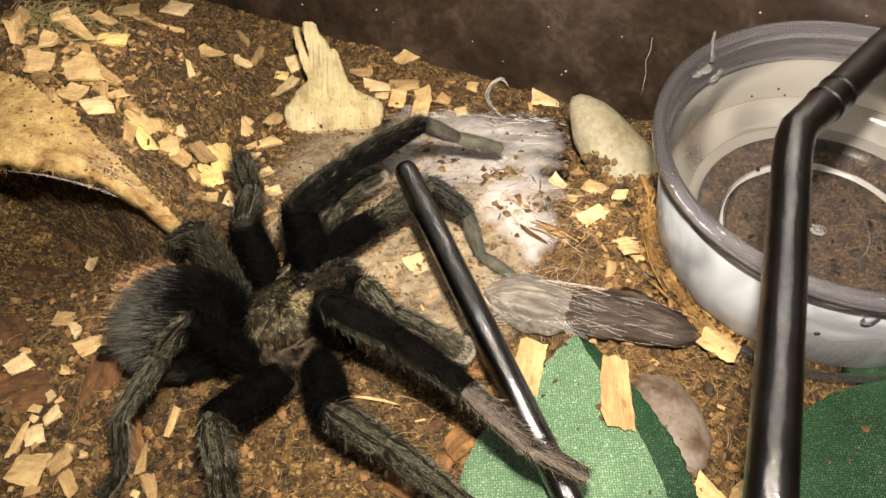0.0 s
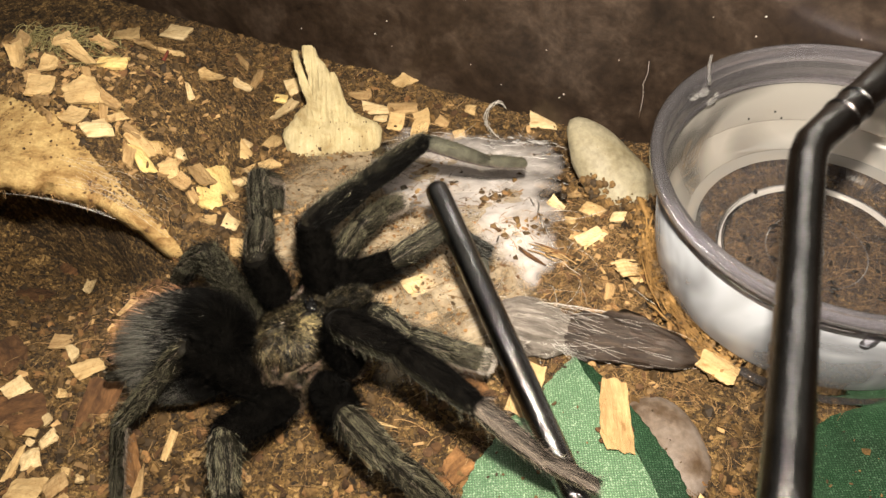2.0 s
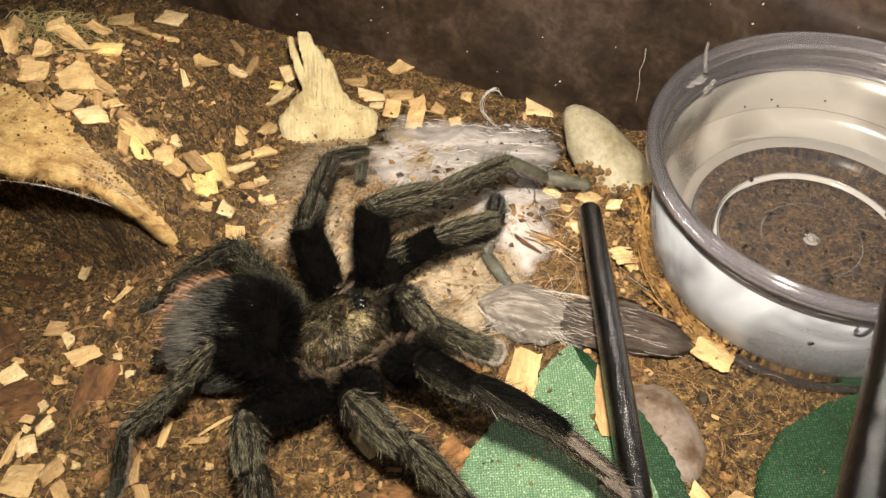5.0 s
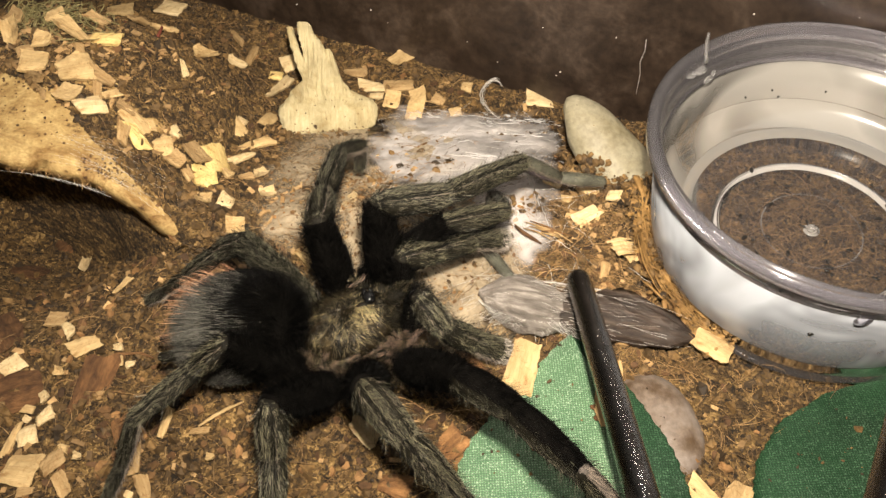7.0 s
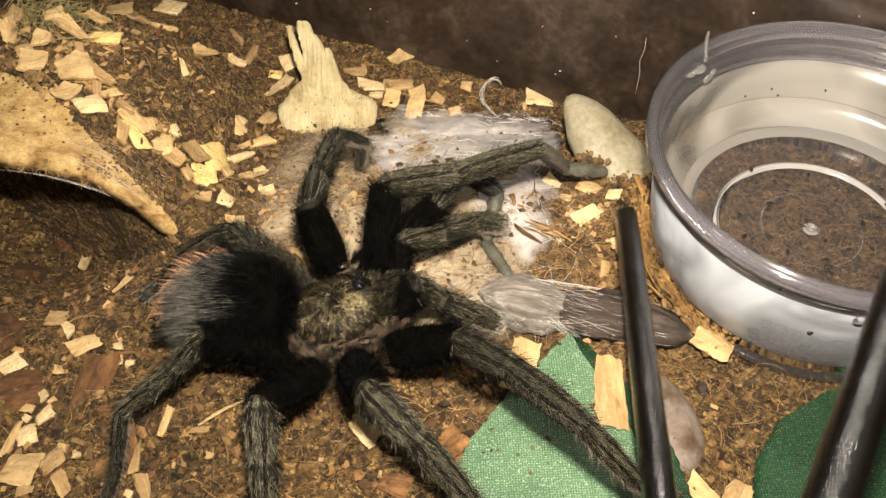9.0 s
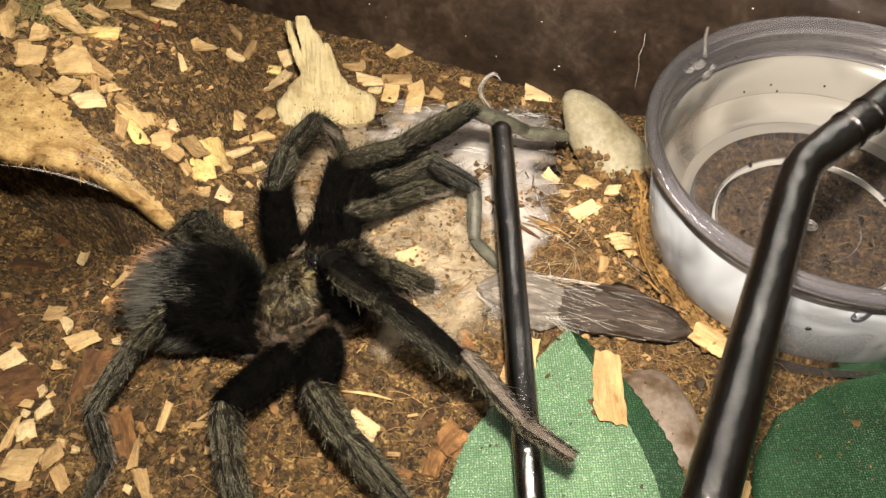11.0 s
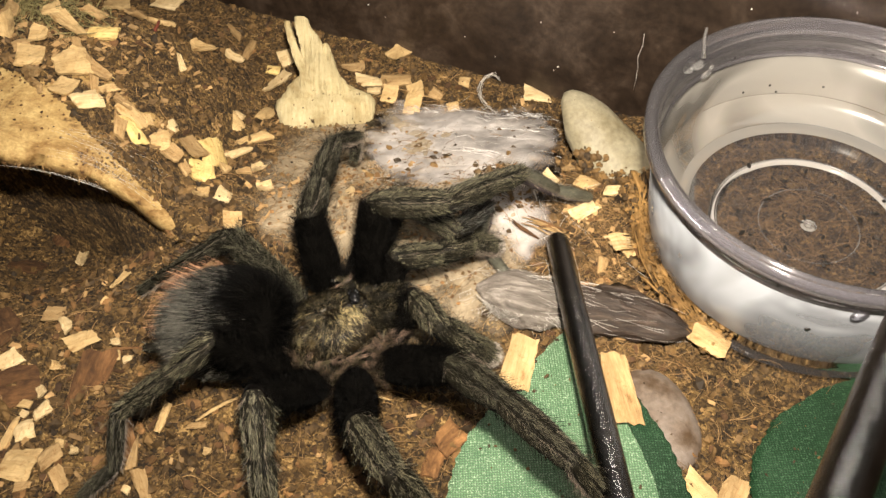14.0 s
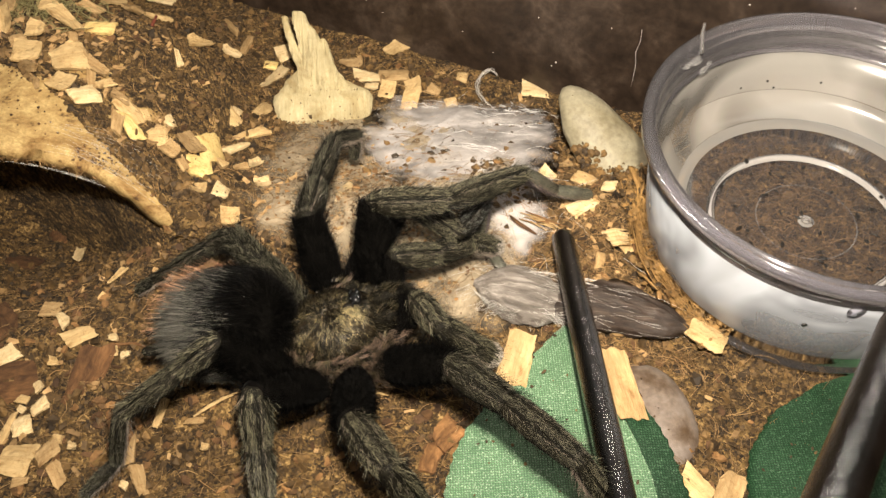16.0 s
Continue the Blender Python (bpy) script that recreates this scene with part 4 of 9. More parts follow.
def husk():
    root = thing("silk_wrapped_husk", "dark dry husk wrapped in grey spider silk", "husk", at=mm(29, 105.5, 2.6, 0, 0, -15))
    rng = random.Random(2)

    def body(name, x0, x1, radius, mat, wrinkle, label):
        """A wrinkled bag along x; radius: mm at even steps."""
        b, n, s = Build(), 34, 40
        verts = []
        for k in range(n):
            u = k / (n - 1)
            q = u * (len(radius) - 1)
            m = min(int(q), len(radius) - 2)
            r = radius[m] + (radius[m + 1] - radius[m]) * (q - m)
            x = x0 + (x1 - x0) * u
            for j in range(s):
                a = 2 * math.pi * j / s
                w = 1 + wrinkle * (noise.noise(Vector((x * 0.10, math.cos(a) * 3.2, math.sin(a) * 3.2))) + 0.6 * noise.noise(Vector((x * 0.35, math.cos(a) * 7, math.sin(a) * 7 + 4))))
                verts.append((x, math.cos(a) * r * w + 0.8 * math.sin(x * 0.2), math.sin(a) * r * w * 0.66))
        faces = [(k * s + j, k * s + (j + 1) % s, (k + 1) * s + (j + 1) % s, (k + 1) * s + j) for k in range(n - 1) for j in range(s)]
        b.add(verts, faces + [tuple(range(s))[::-1], tuple((n - 1) * s + j for j in range(s))])
        b.make(name, [mat], root, label=label)

    body("silk_wrapping", -22.5, -3, [0.6, 4.6, 6.4, 6.6, 6.0, 3.8], HUSK_PALE, 0.22, "pale grey silk-wrapped end")
    body("dark_shell", -8, 23.5, [2.6, 4.6, 5.6, 6.0, 5.9, 5.4, 4.6, 3.4, 0.8], HUSK_DARK, 0.34, "dark wrinkled shell")
    b = Build()
    for k in range(99):
        x, a = rng.uniform(-21, 2) if k < 90 else rng.uniform(-4, 16), rng.uniform(0.1, 3.0)
        pts, l = [], rng.uniform(3, 12)
        drift = rng.uniform(-0.5, 0.5)
        for j in range(5):
            xx = x + l * j / 4
            r = 6.3 * math.sqrt(max(0.05, 1 - (xx / 26) ** 2))
            aa = a + drift * j / 4
            pts.append((xx, math.cos(aa) * r * 1.02, math.sin(aa) * r * 0.68 + 0.1))
        b.tube(pts, rng.choice((0.014, 0.02, 0.026)), 3, caps=False)
    for k in range(150):
        x = rng.uniform(-23, -2)
        r = 6.4 * math.sqrt(max(0.03, 1 - ((x + 11) / 12.5) ** 2))
        s = rng.choice((1, -1, -1))
        q = [(x + 3 * j * rng.uniform(0.2, 0.5) * (1 if k % 2 else -1), s * (r * 0.9 + 0.35 * j * rng.uniform(0.5, 1.4)), 2.4 - 0.9 * j) for j in range(4)]
        b.tube(q, rng.choice((0.015, 0.02, 0.03)), 3, caps=False)
    tagged(b.make("silk_fuzz", [THREAD], root, label="fine stray silk strands"), kind="stuff")


def bark_strips():
    """Fibrous orange wood by the cup."""
    root = thing("fibre_strip", "orange fibrous wood strip against the cup", "wood strip", at=mm(52, 118, 0.8))
    rng = random.Random(21)
    path = [Vector(p) for p in ((-2.6, 26), (-2.9, 14), (-3.0, 2), (-1.4, -6), (2.4, -14), (6.8, -21.5))]

    def along(s):
        q = max(0.0, min(0.999, s)) * (len(path) - 1)
        p, r = path[int(q)], path[int(q) + 1]
        d = (r - p).normalized()
        return p.lerp(r, q - int(q)), Vector((-d.y, d.x))

    for k in range(240):
        b = Build()
        s0, off = rng.uniform(-0.05, 0.85), rng.gauss(-1.5, 1.9)
        l, cross, lift = rng.uniform(0.10, 0.32), rng.gauss(0, 1.7), rng.uniform(0.3, 3.4)
        w = rng.choice((0.2, 0.25, 0.3, 0.4, 0.6, 1.0)) if k > 9 else 3.0
        pts = []
        for j in range(6):
            p, side = along(s0 + l * j / 5)
            p = p + side * (off + cross * (j / 5 - 0.5) + rng.gauss(0, 0.08))
            pts.append((p.x, p.y, (lift if w < 4 else 0.8) + 0.4 * math.sin(s0 * 9 + j)))
        b.tube(pts, [0.10 * w, 0.22 * w, 0.27 * w, 0.27 * w, 0.22 * w, 0.1 * w], 5, squash=0.45 if w > 2 else 0.8)
        b.make("strand", [STRIP], root)
    b = Build()
    for k in range(800):
        p, side = along(rng.random())
        p = p + side * rng.gauss(-1.6, 2.0)
        q = rng.choice((0.18, 0.25, 0.35, 0.5, 0.8))
        b.blob((p.x, p.y, rng.uniform(0.2, 3.0)), (q * 1.4, q, q * 0.8), 4, 6, 0.7, 0.9, rng.randrange(2), rng.uniform(0, 180), k)
    tagged(b.make("crumb_dust", [STRIP, CRUMB], root, smooth=False, label="golden crumbs of rotten wood"), kind="stuff")


# ---- silk ----
def sheet_height(x, y, lift, seed):
    """Height of a silk sheet that hangs over the soil in ridges and hollows (mm)."""
    v = Vector((x, y, seed))
    z = lift + 1.1 * noise.noise(v * 0.07) + 0.30 * (1 - abs(noise.noise(v * 0.09)) * 3) + 0.06 * (1 - abs(noise.noise(v * 0.28)) * 3) + 0.09 * noise.noise(v * 0.45)
    return base_height(x, y) + max(z + 0.4, soil_top(x, y) - base_height(x, y) + 0.35)


def silk_sheet(name, label, outline, mat, lift, seed, soft, step=0.5):
    """A thin uneven sheet over the soil inside an outline (mm)."""
    def inside(x, y):
        c = False
        for (x1, y1), (x2, y2) in zip(outline, outline[1:] + outline[:1]):
            if (y1 > y) != (y2 > y) and x < (x2 - x1) * (y - y1) / (y2 - y1) + x1:
                c = not c
        return c
    x0, x1 = min(p[0] for p in outline), max(p[0] for p in outline)
    y0, y1 = min(p[1] for p in outline), max(p[1] for p in outline)
    nx, ny = int((x1 - x0) / step) + 1, int((y1 - y0) / step) + 1
    verts, faces = [], []
    for j in range(ny):
        for i in range(nx):
            x, y = x0 + i * step, y0 + j * step
            v = Vector((x, y, seed))
            verts.append((x, y, sheet_height(x, y, lift, seed)))
    for j in range(ny - 1):
        for i in range(nx - 1):
            x, y = x0 + (i + 0.5) * step, y0 + (j + 0.5) * step
            if inside(x, y) or any(inside(x + p, y + q) for p, q in ((3, 0), (-3, 0), (0, 3), (0, -3))):
                a = j * nx + i
                faces.append((a, a + 1, a + nx + 1, a + nx))
    used = sorted({k for f in faces for k in f})
    new_index = {k: i for i, k in enumerate(used)}
    ob = shape(name, [verts[k] for k in used], [tuple(new_index[k] for k in f) for f in faces], mat)
    # the sheet thins out unevenly towards its edge
    def gap(x, y):
        best = 99.0
        for (x1, y1), (x2, y2) in zip(outline, outline[1:] + outline[:1]):
            s = max(0, min(1, ((x - x1) * (x2 - x1) + (y - y1) * (y2 - y1)) / ((x2 - x1) ** 2 + (y2 - y1) ** 2)))
            best = min(best, math.hypot(x - x1 - s * (x2 - x1), y - y1 - s * (y2 - y1)))
        return best if inside(x, y) else -best
    thin = ob.data.attributes.new("thickness", "FLOAT", "POINT")
    values = []
    for k in used:
        x, y = verts[k][0], verts[k][1]
        w = 4.0 * noise.noise(Vector((x * 0.12, y * 0.12, seed))) + 2.0 * noise.noise(Vector((x * 0.3, y * 0.3, seed))) + 0.6 * noise.noise(Vector((x * 1.1, y * 1.1, seed)))
        values.append(max(0.0, min(1.0, (gap(x, y) + w * 1.3 + 0.5) / soft)))
    thin.data.foreach_set("value", values)
    tagged(ob, label, "spider silk")
    return ob


def silk():
    mat = silk_sheet("silk_mat", "white spider silk mat spread over soil", [(-17, 184), (-9, 194), (3, 188), (13, 188), (24, 187), (33, 182), (30, 163), (27, 148), (25, 128), (19, 117), (13, 126), (4, 138), (-4, 144), (-12, 150), (-20, 166)], SILK, 0.7, 2.0, 7.0)
    film = silk_sheet("silk_film", "thin tan film of silk and soil", [(-42, 176), (-20, 190), (-8, 186), (8, 176), (20, 156), (24, 134), (20, 118), (14, 104), (2, 96), (-14, 94), (-20, 112), (-30, 126), (-42, 128), (-50, 142), (-46, 160)], SILK_THIN, 0.5, 6.0, 7.0)
    rng = random.Random(31)
    # gathered folds along the edge of the mat and across it
    folds = [((-8, 191), (6, 187)), ((2, 188), (16, 187)), ((14, 187), (26, 186)), ((22, 187), (33, 181)), ((10, 186), (24, 178)), ((12, 176), (28, 172)), ((28, 162), (25, 146)), ((23, 150), (24, 130)), ((18, 140), (22, 122)), ((-4, 178), (10, 172)), ((4, 166), (20, 160))]
    for k in range(70):
        (x0, y0), (x1, y1) = folds[k % len(folds)]
        b = Build()
        jx, jy, w = rng.gauss(0, 2.0), rng.gauss(0, 1.6), rng.choice((0.05, 0.07, 0.1, 0.16, 0.26))
        cut = sorted((rng.random(), rng.random()))
        pts = []
        for j in range(9):
            f = cut[0] + (cut[1] - cut[0]) * j / 8
            x = x0 + (x1 - x0) * f + jx + 1.6 * noise.noise(Vector((j * 0.45, k, 1)))
            y = y0 + (y1 - y0) * f + jy + 1.6 * noise.noise(Vector((j * 0.45, k, 5)))
            pts.append((x, y, sheet_height(x, y, 0.7, 2.0) + 0.04))
        b.tube(pts, [w * f for f in (0.15, 0.5, 0.8, 1, 0.6, 1, 0.7, 0.5, 0.15)], 6)
        b.make("silk_fold", [SILK_FOLD], mat, label="white gathered fold of silk")
    # crumbs, slivers and fibres caught in the thin film
    b = Build()
    area = lambda: (rng.gauss(-14, 17), rng.gauss(140, 22))
    for k in range(1300):
        x, y = area()
        if not (-50 < x < 24 and 95 < y < 189):
            continue
        if x > -15 and y > 148 - x * 0.5 and k % 10:
            continue
        s = rng.choice((0.14, 0.18, 0.22, 0.3, 0.42))
        b.blob((x, y, sheet_height(x, y, 0.5, 6.0) + 0.1), (s * rng.uniform(1, 1.8), s, s * 0.7), 3, 5, 0.5, 0.9, rng.choice((0, 3, 3)), rng.uniform(0, 180), k)
    for k in range(520):
        x, y = area()
        if not (-50 < x < 24 and 95 < y < 189):
            continue
        a, l, bend = rng.uniform(0, 6.3), rng.uniform(2, 7), rng.uniform(-0.4, 0.4)
        pts = []
        for j in range(5):
            pts.append((x, y, sheet_height(x, y, 0.5, 6.0) + 0.15 + 0.5 * math.sin(math.pi * j / 4)))
            x, y, a = x + math.cos(a) * l / 4, y + math.sin(a) * l / 4, a + bend
        b.tube(pts, rng.choice((0.03, 0.04, 0.06)), 3, 1, caps=False)
    for k in range(70):
        x, y = area()
        if not (-50 < x < 22 and 97 < y < 187) or (x > -15 and y > 148 - x * 0.5 and k % 10):
            continue
        l, w, h = rng.uniform(0.8, 2.0), rng.uniform(0.4, 1.0), rng.uniform(0.2, 0.4)
        q = Euler((rng.gauss(0, 0.3), rng.gauss(0, 0.3), rng.uniform(0, 6.3))).to_matrix()
        c = [Vector((sx * l * rng.uniform(0.6, 1), sy * w * rng.uniform(0.6, 1), sz * h)) for sz in (-0.5, 0.5) for sx, sy in ((-0.5, -0.5), (0.5, -0.5), (0.5, 0.5), (-0.5, 0.5))]
        b.add([Vector((x, y, sheet_height(x, y, 0.5, 6.0) + 0.25)) + q @ p for p in c], ((0, 3, 2, 1), (4, 5, 6, 7), (0, 1, 5, 4), (1, 2, 6, 5), (2, 3, 7, 6), (3, 0, 4, 7)), 2 if k % 3 == 0 else 3)
    tagged(b.make("silk_litter", [CRUMB, FIBRE, CHIP[1], FLAKE[1]], film, smooth=False, label="crumbs and fibres caught in the silk"), kind="stuff")
    b = Build()
    for k in range(116):
        x, y = rng.uniform(-20, 30), rng.uniform(122, 190)
        if k > 105:
            x, y = rng.uniform(10, 44), rng.uniform(102, 132)
        a, l, bend = rng.gauss(-0.4, 0.8), rng.uniform(4, 16), rng.uniform(-0.25, 0.25)
        pts = []
        for j in range(6):
            pts.append((x, y, soil_top(x, y) + 1.5 + 1.0 * math.sin(math.pi * j / 5)))
            x, y, a = x + math.cos(a) * l / 5, y + math.sin(a) * l / 5, a + bend
        b.tube(pts, rng.choice((0.016, 0.022, 0.035)), 3, caps=False)
    loop = [(14 + 4.2 * math.cos(a) + 0.8 * a, 198 + 6 * math.sin(a) - 1.5 * a, -13.6 + 0.5 * math.sin(a * 2)) for a in (0.4 + 0.35 * k for k in range(13))]
    for k in range(11):
        ox, oy = rng.gauss(0, 0.5), rng.gauss(0, 0.6)
        b.tube([(x + ox + rng.gauss(0, 0.22), y + oy + rng.gauss(0, 0.25), z + 0.12 * k) for x, y, z in loop[rng.randrange(3):13 - rng.randrange(4)]], 0.045, 4)
    tagged(b.make("silk_threads", [THREAD]), "loose white silk threads over the soil", "spider silk", kind="stuff")


# ---- leaves ----
def cloth_leaf(name, label, rows, mats, lift, sag):
    """A cloth leaf folded along its midrib; rows, from tip to base: y, left edge, midrib, right edge (mm)."""
    root = thing(name, label, "artificial leaf", "cloth leaves")

    def at(y, k):
        for p, q in zip(rows, rows[1:]):
            if q[0] <= y <= p[0]:
                s = (p[0] - y) / (p[0] - q[0])
                s = s * s * (3 - 2 * s) * 0.35 + s * 0.65
                return p[k] + (q[k] - p[k]) * s
        return rows[-1][k]

    n, m = 90, 14
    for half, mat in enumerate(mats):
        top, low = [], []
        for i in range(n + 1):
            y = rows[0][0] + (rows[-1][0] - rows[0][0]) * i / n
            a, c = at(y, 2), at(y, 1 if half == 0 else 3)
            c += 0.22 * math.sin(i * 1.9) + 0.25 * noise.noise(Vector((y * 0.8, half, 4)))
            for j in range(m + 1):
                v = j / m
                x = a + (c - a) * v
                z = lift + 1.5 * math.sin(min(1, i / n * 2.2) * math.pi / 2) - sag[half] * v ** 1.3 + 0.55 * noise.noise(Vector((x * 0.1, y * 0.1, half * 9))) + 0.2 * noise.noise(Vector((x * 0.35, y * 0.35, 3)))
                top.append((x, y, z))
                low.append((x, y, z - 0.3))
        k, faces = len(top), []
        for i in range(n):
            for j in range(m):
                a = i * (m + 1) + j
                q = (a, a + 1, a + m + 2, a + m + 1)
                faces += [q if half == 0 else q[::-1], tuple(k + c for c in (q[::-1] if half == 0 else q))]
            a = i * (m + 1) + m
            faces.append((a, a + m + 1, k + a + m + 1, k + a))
        shape("blade_half", top + low, faces, mat, root, label="light green woven cloth" if mat is LEAF else "dark and shaded green woven cloth")
    return root


# ---- the cup ----
def water_cup():
    root = thing("water_cup", "clear plastic water cup with a rolled rim", "water cup", at=mm(81.6, 123.3, -0.2))
    sides = 96

    def spin(name, profile, mat, label="", outer=0):
        v = [(r * math.cos(2 * math.pi * k / sides), r * math.sin(2 * math.pi * k / sides), z) for r, z in profile for k in range(sides)]
        f = [(j * sides + k, j * sides + (k + 1) % sides, (j + 1) * sides + (k + 1) % sides, (j + 1) * sides + k) for j in range(len(profile) - 1) for k in range(sides)]
        return shape(name, v, f, mat, root, [int(i < outer * sides) for i in range(len(f))], label=label)

    spin("side_wall", [(34.9, 5.6), (35.2, 6.2), (37.25, 25.4), (36.2, 25.4), (35.3, 18.0), (34.9, 15.0)], (PLASTIC_WALL, PLASTIC_FRONT), "milky clear tapered wall with highlights in its colour", 2)
    spin("seat_wall", [(37.25, 25.5), (37.7, 30.5), (36.8, 30.5), (36.4, 28.3), (36.1, 27.6), (36.1, 25.5)], PLASTIC, "clear band under the rim")
    spin("rim", [(36.8, 30.7), (38.6, 30.4), (39.6, 30.3), (40.0, 30.8), (40.0, 33.0), (39.6, 33.5), (38.6, 33.5), (37.6, 33.2), (37.0, 32.2), (36.8, 30.8)], PLASTIC, "thick rolled plastic rim")
    spin("rim_step", [(36.3, 26.6), (35.7, 26.3), (35.5, 25.6), (35.9, 25.2), (36.2, 25.3)], PLASTIC)
    spin("base_curve", [(34.9, 14.9), (34.3, 13.6), (33.2, 12.5), (31.6, 11.6), (29.0, 10.9)], PLASTIC_WALL, "milky curved corner of the base")
    spin("base_edge", [(29.0, 10.8), (28.0, 10.5), (27.3, 10.2), (26.7, 9.7)], PLASTIC_EDGE, "whitish edge of the sunken base")
    spin("base", [(0.001, 6.0), (10, 6.0), (19.0, 6.0), (21.8, 6.1), (24.0, 6.8), (25.6, 8.0), (26.7, 9.6)], PLASTIC_FLOOR, "clear flat base")
    spin("foot_ring", [(34.9, 5.5), (34.6, 3.5), (34.7, 1.7), (35.4, 1.2), (35.5, 0.4), (33.8, 0.2), (33.6, 5.2)], PLASTIC_FOOT, "clear foot of the cup")
    spin("moulded_ring", [(19.6, 6.15), (20.0, 6.9), (21.0, 7.0), (21.6, 6.2)], PLASTIC_RING, "raised milky ring in the base")
    spin("small_ring", [(10.7, 6.95), (10.82, 7.03), (10.94, 6.95)], PLASTIC)
    spin("gate_mark", [(0.001, 7.2), (0.4, 7.18), (0.6, 7.05), (0.9, 7.12), (1.3, 7.1), (1.7, 7.0), (1.8, 6.9)], PLASTIC_CURVE, "small moulding dimple")
    b = Build()
    b.blob((-7.0, -36.7, 25.1), (2.1, 0.7, 1.2), 8, 14, 0.1, 0.5, turn=10)
    b.make("water_drop", [PLASTIC], root, label="clear drop clinging to the wall")
    b = Build()
    b.tube([(-22.5, 28.5, 31.5), (-22.8, 28.8, 33.6), (-23.3, 29.0, 36.5), (-23.2, 29.3, 38.8)], [0.5, 0.36, 0.4, 0.3], 7)
    b.make("silk_tag", [SILK_TAG], root, label="clear silk tag stuck to the rim")
    b = Build()
    for x, y, z, sx, sy, sz in ((-24.2, 27.6, 30.4, 2.6, 1.6, 0.3), (-21.4, 27.2, 27.6, 1.5, 0.6, 1.0), (-20.2, 28.4, 28.6, 0.9, 0.5, 0.6), (-26.2, 25.4, 30.6, 1.8, 1.0, 0.3)):
        b.blob((x, y, z), (sx, sy, sz), 7, 12, 0.35, 0.6, turn=42, seed=x)
    b.make("silk_smear", [SILK_TAG], root, label="clear smear of silk on the rim")
    v = [(0, 0, 6.9)] + [(r * math.cos(2 * math.pi * k / 64), r * math.sin(2 * math.pi * k / 64), 6.9 + (0.1 if r > 23.5 else 0)) for r in (12, 20, 23.2, 24.0) for k in range(64)]
    f = [(0, 1 + k, 1 + (k + 1) % 64) for k in range(64)] + [(1 + j * 64 + k, 1 + (j + 1) * 64 + k, 1 + (j + 1) * 64 + (k + 1) % 64, 1 + j * 64 + (k + 1) % 64) for j in range(3) for k in range(64)]
    w = shape("water", v, f, WATER)
    w.matrix_world = mm(81.6, 123.3, -0.2)
    tagged(w, "shallow clear water in the plastic cup", "water", kind="structure")
    rng = random.Random(17)
    b = Build()
    for k in range(46):
        a, r = rng.uniform(0, 6.3), 23 * math.sqrt(rng.random())
        b.blob((81.6 + r * math.cos(a), 123.3 + r * math.sin(a), 6.9), (rng.uniform(0.3, 1.1), rng.uniform(0.2, 0.5), 0.2), 4, 7, turn=rng.uniform(0, 180))
    b.blob((68.4, 89.4, 16.8), (0.7, 0.35, 0.4), 4, 7)
    for k in range(26):
        a, z = rng.uniform(0, 6.3), rng.uniform(12, 29)
        r = 34.4 + (z - 10.5) * 0.118
        b.blob((81.6 + r * math.cos(a), 123.3 + r * math.sin(a), z), (0.3, 0.3, 0.3), 4, 6)
    tagged(b.make("dirt_specks", [SPECK]), "black specks of dirt in the water cup", "specks", kind="stuff")


# ---- the tarantula ----
LEG_LENGTHS = {"L1": (18.0, 14.3, 20.9, 18.3, 12.1),
               "L2": (20.8, 14.3, 12.7, 12.0, 11.0),
               "L3": (15.8, 11.9, 17.4, 11.8, 6.1),
               "L4": (19.7, 7.1, 10.9, 7.8, 4.9),
               "R1": (19.8, 13.0, 16.2, 14.3, 10.9),
               "R2": (20.5, 11.3, 13.8, 9.8, 7.0),
               "R3": (23.4, 9.4, 8.6, 7.9, 4.9),
               "R4": (22.1, 8.9, 14.5, 9.8, 7.8),
               "PR": (9.9, 7.7, 9.5, 7.3),
               "PL": (9.0, 9.7, 10.6, 8.5)}
COXAE = {"L1": (9.5, 9.5), "L2": (5, 11), "L3": (0, 11), "L4": (-6.5, 9), "PL": (12, 5),
         "R1": (8, -10.5), "R2": (2, -11.5), "R3": (-4, -11.5), "R4": (-8.5, -8.5), "PR": (11, -4)}
LEG_PARTS = (("femur", 3.0, 3.9, 3.0, BLACK, HAIR_BLACK), ("patella", 2.75, 3.15, 2.6, CUTICLE, HAIR_GREY), ("tibia", 2.4, 2.7, 2.05, CUTICLE, HAIR_GREY),
             ("metatarsus", 1.85, 2.0, 1.55, CUTICLE, HAIR_GREY), ("tarsus", 1.5, 1.7, 1.3, CUTICLE, HAIR_GREY))
PALP_PARTS = (("femur", 2.1, 2.5, 2.3, BLACK, HAIR_BLACK), ("patella", 2.4, 2.8, 2.5, CUTICLE, HAIR_GREY), ("tibia", 2.4, 2.8, 2.5, CUTICLE, HAIR_GREY), ("tarsus", 2.3, 2.6, 2.3, CUTICLE, HAIR_GREY))


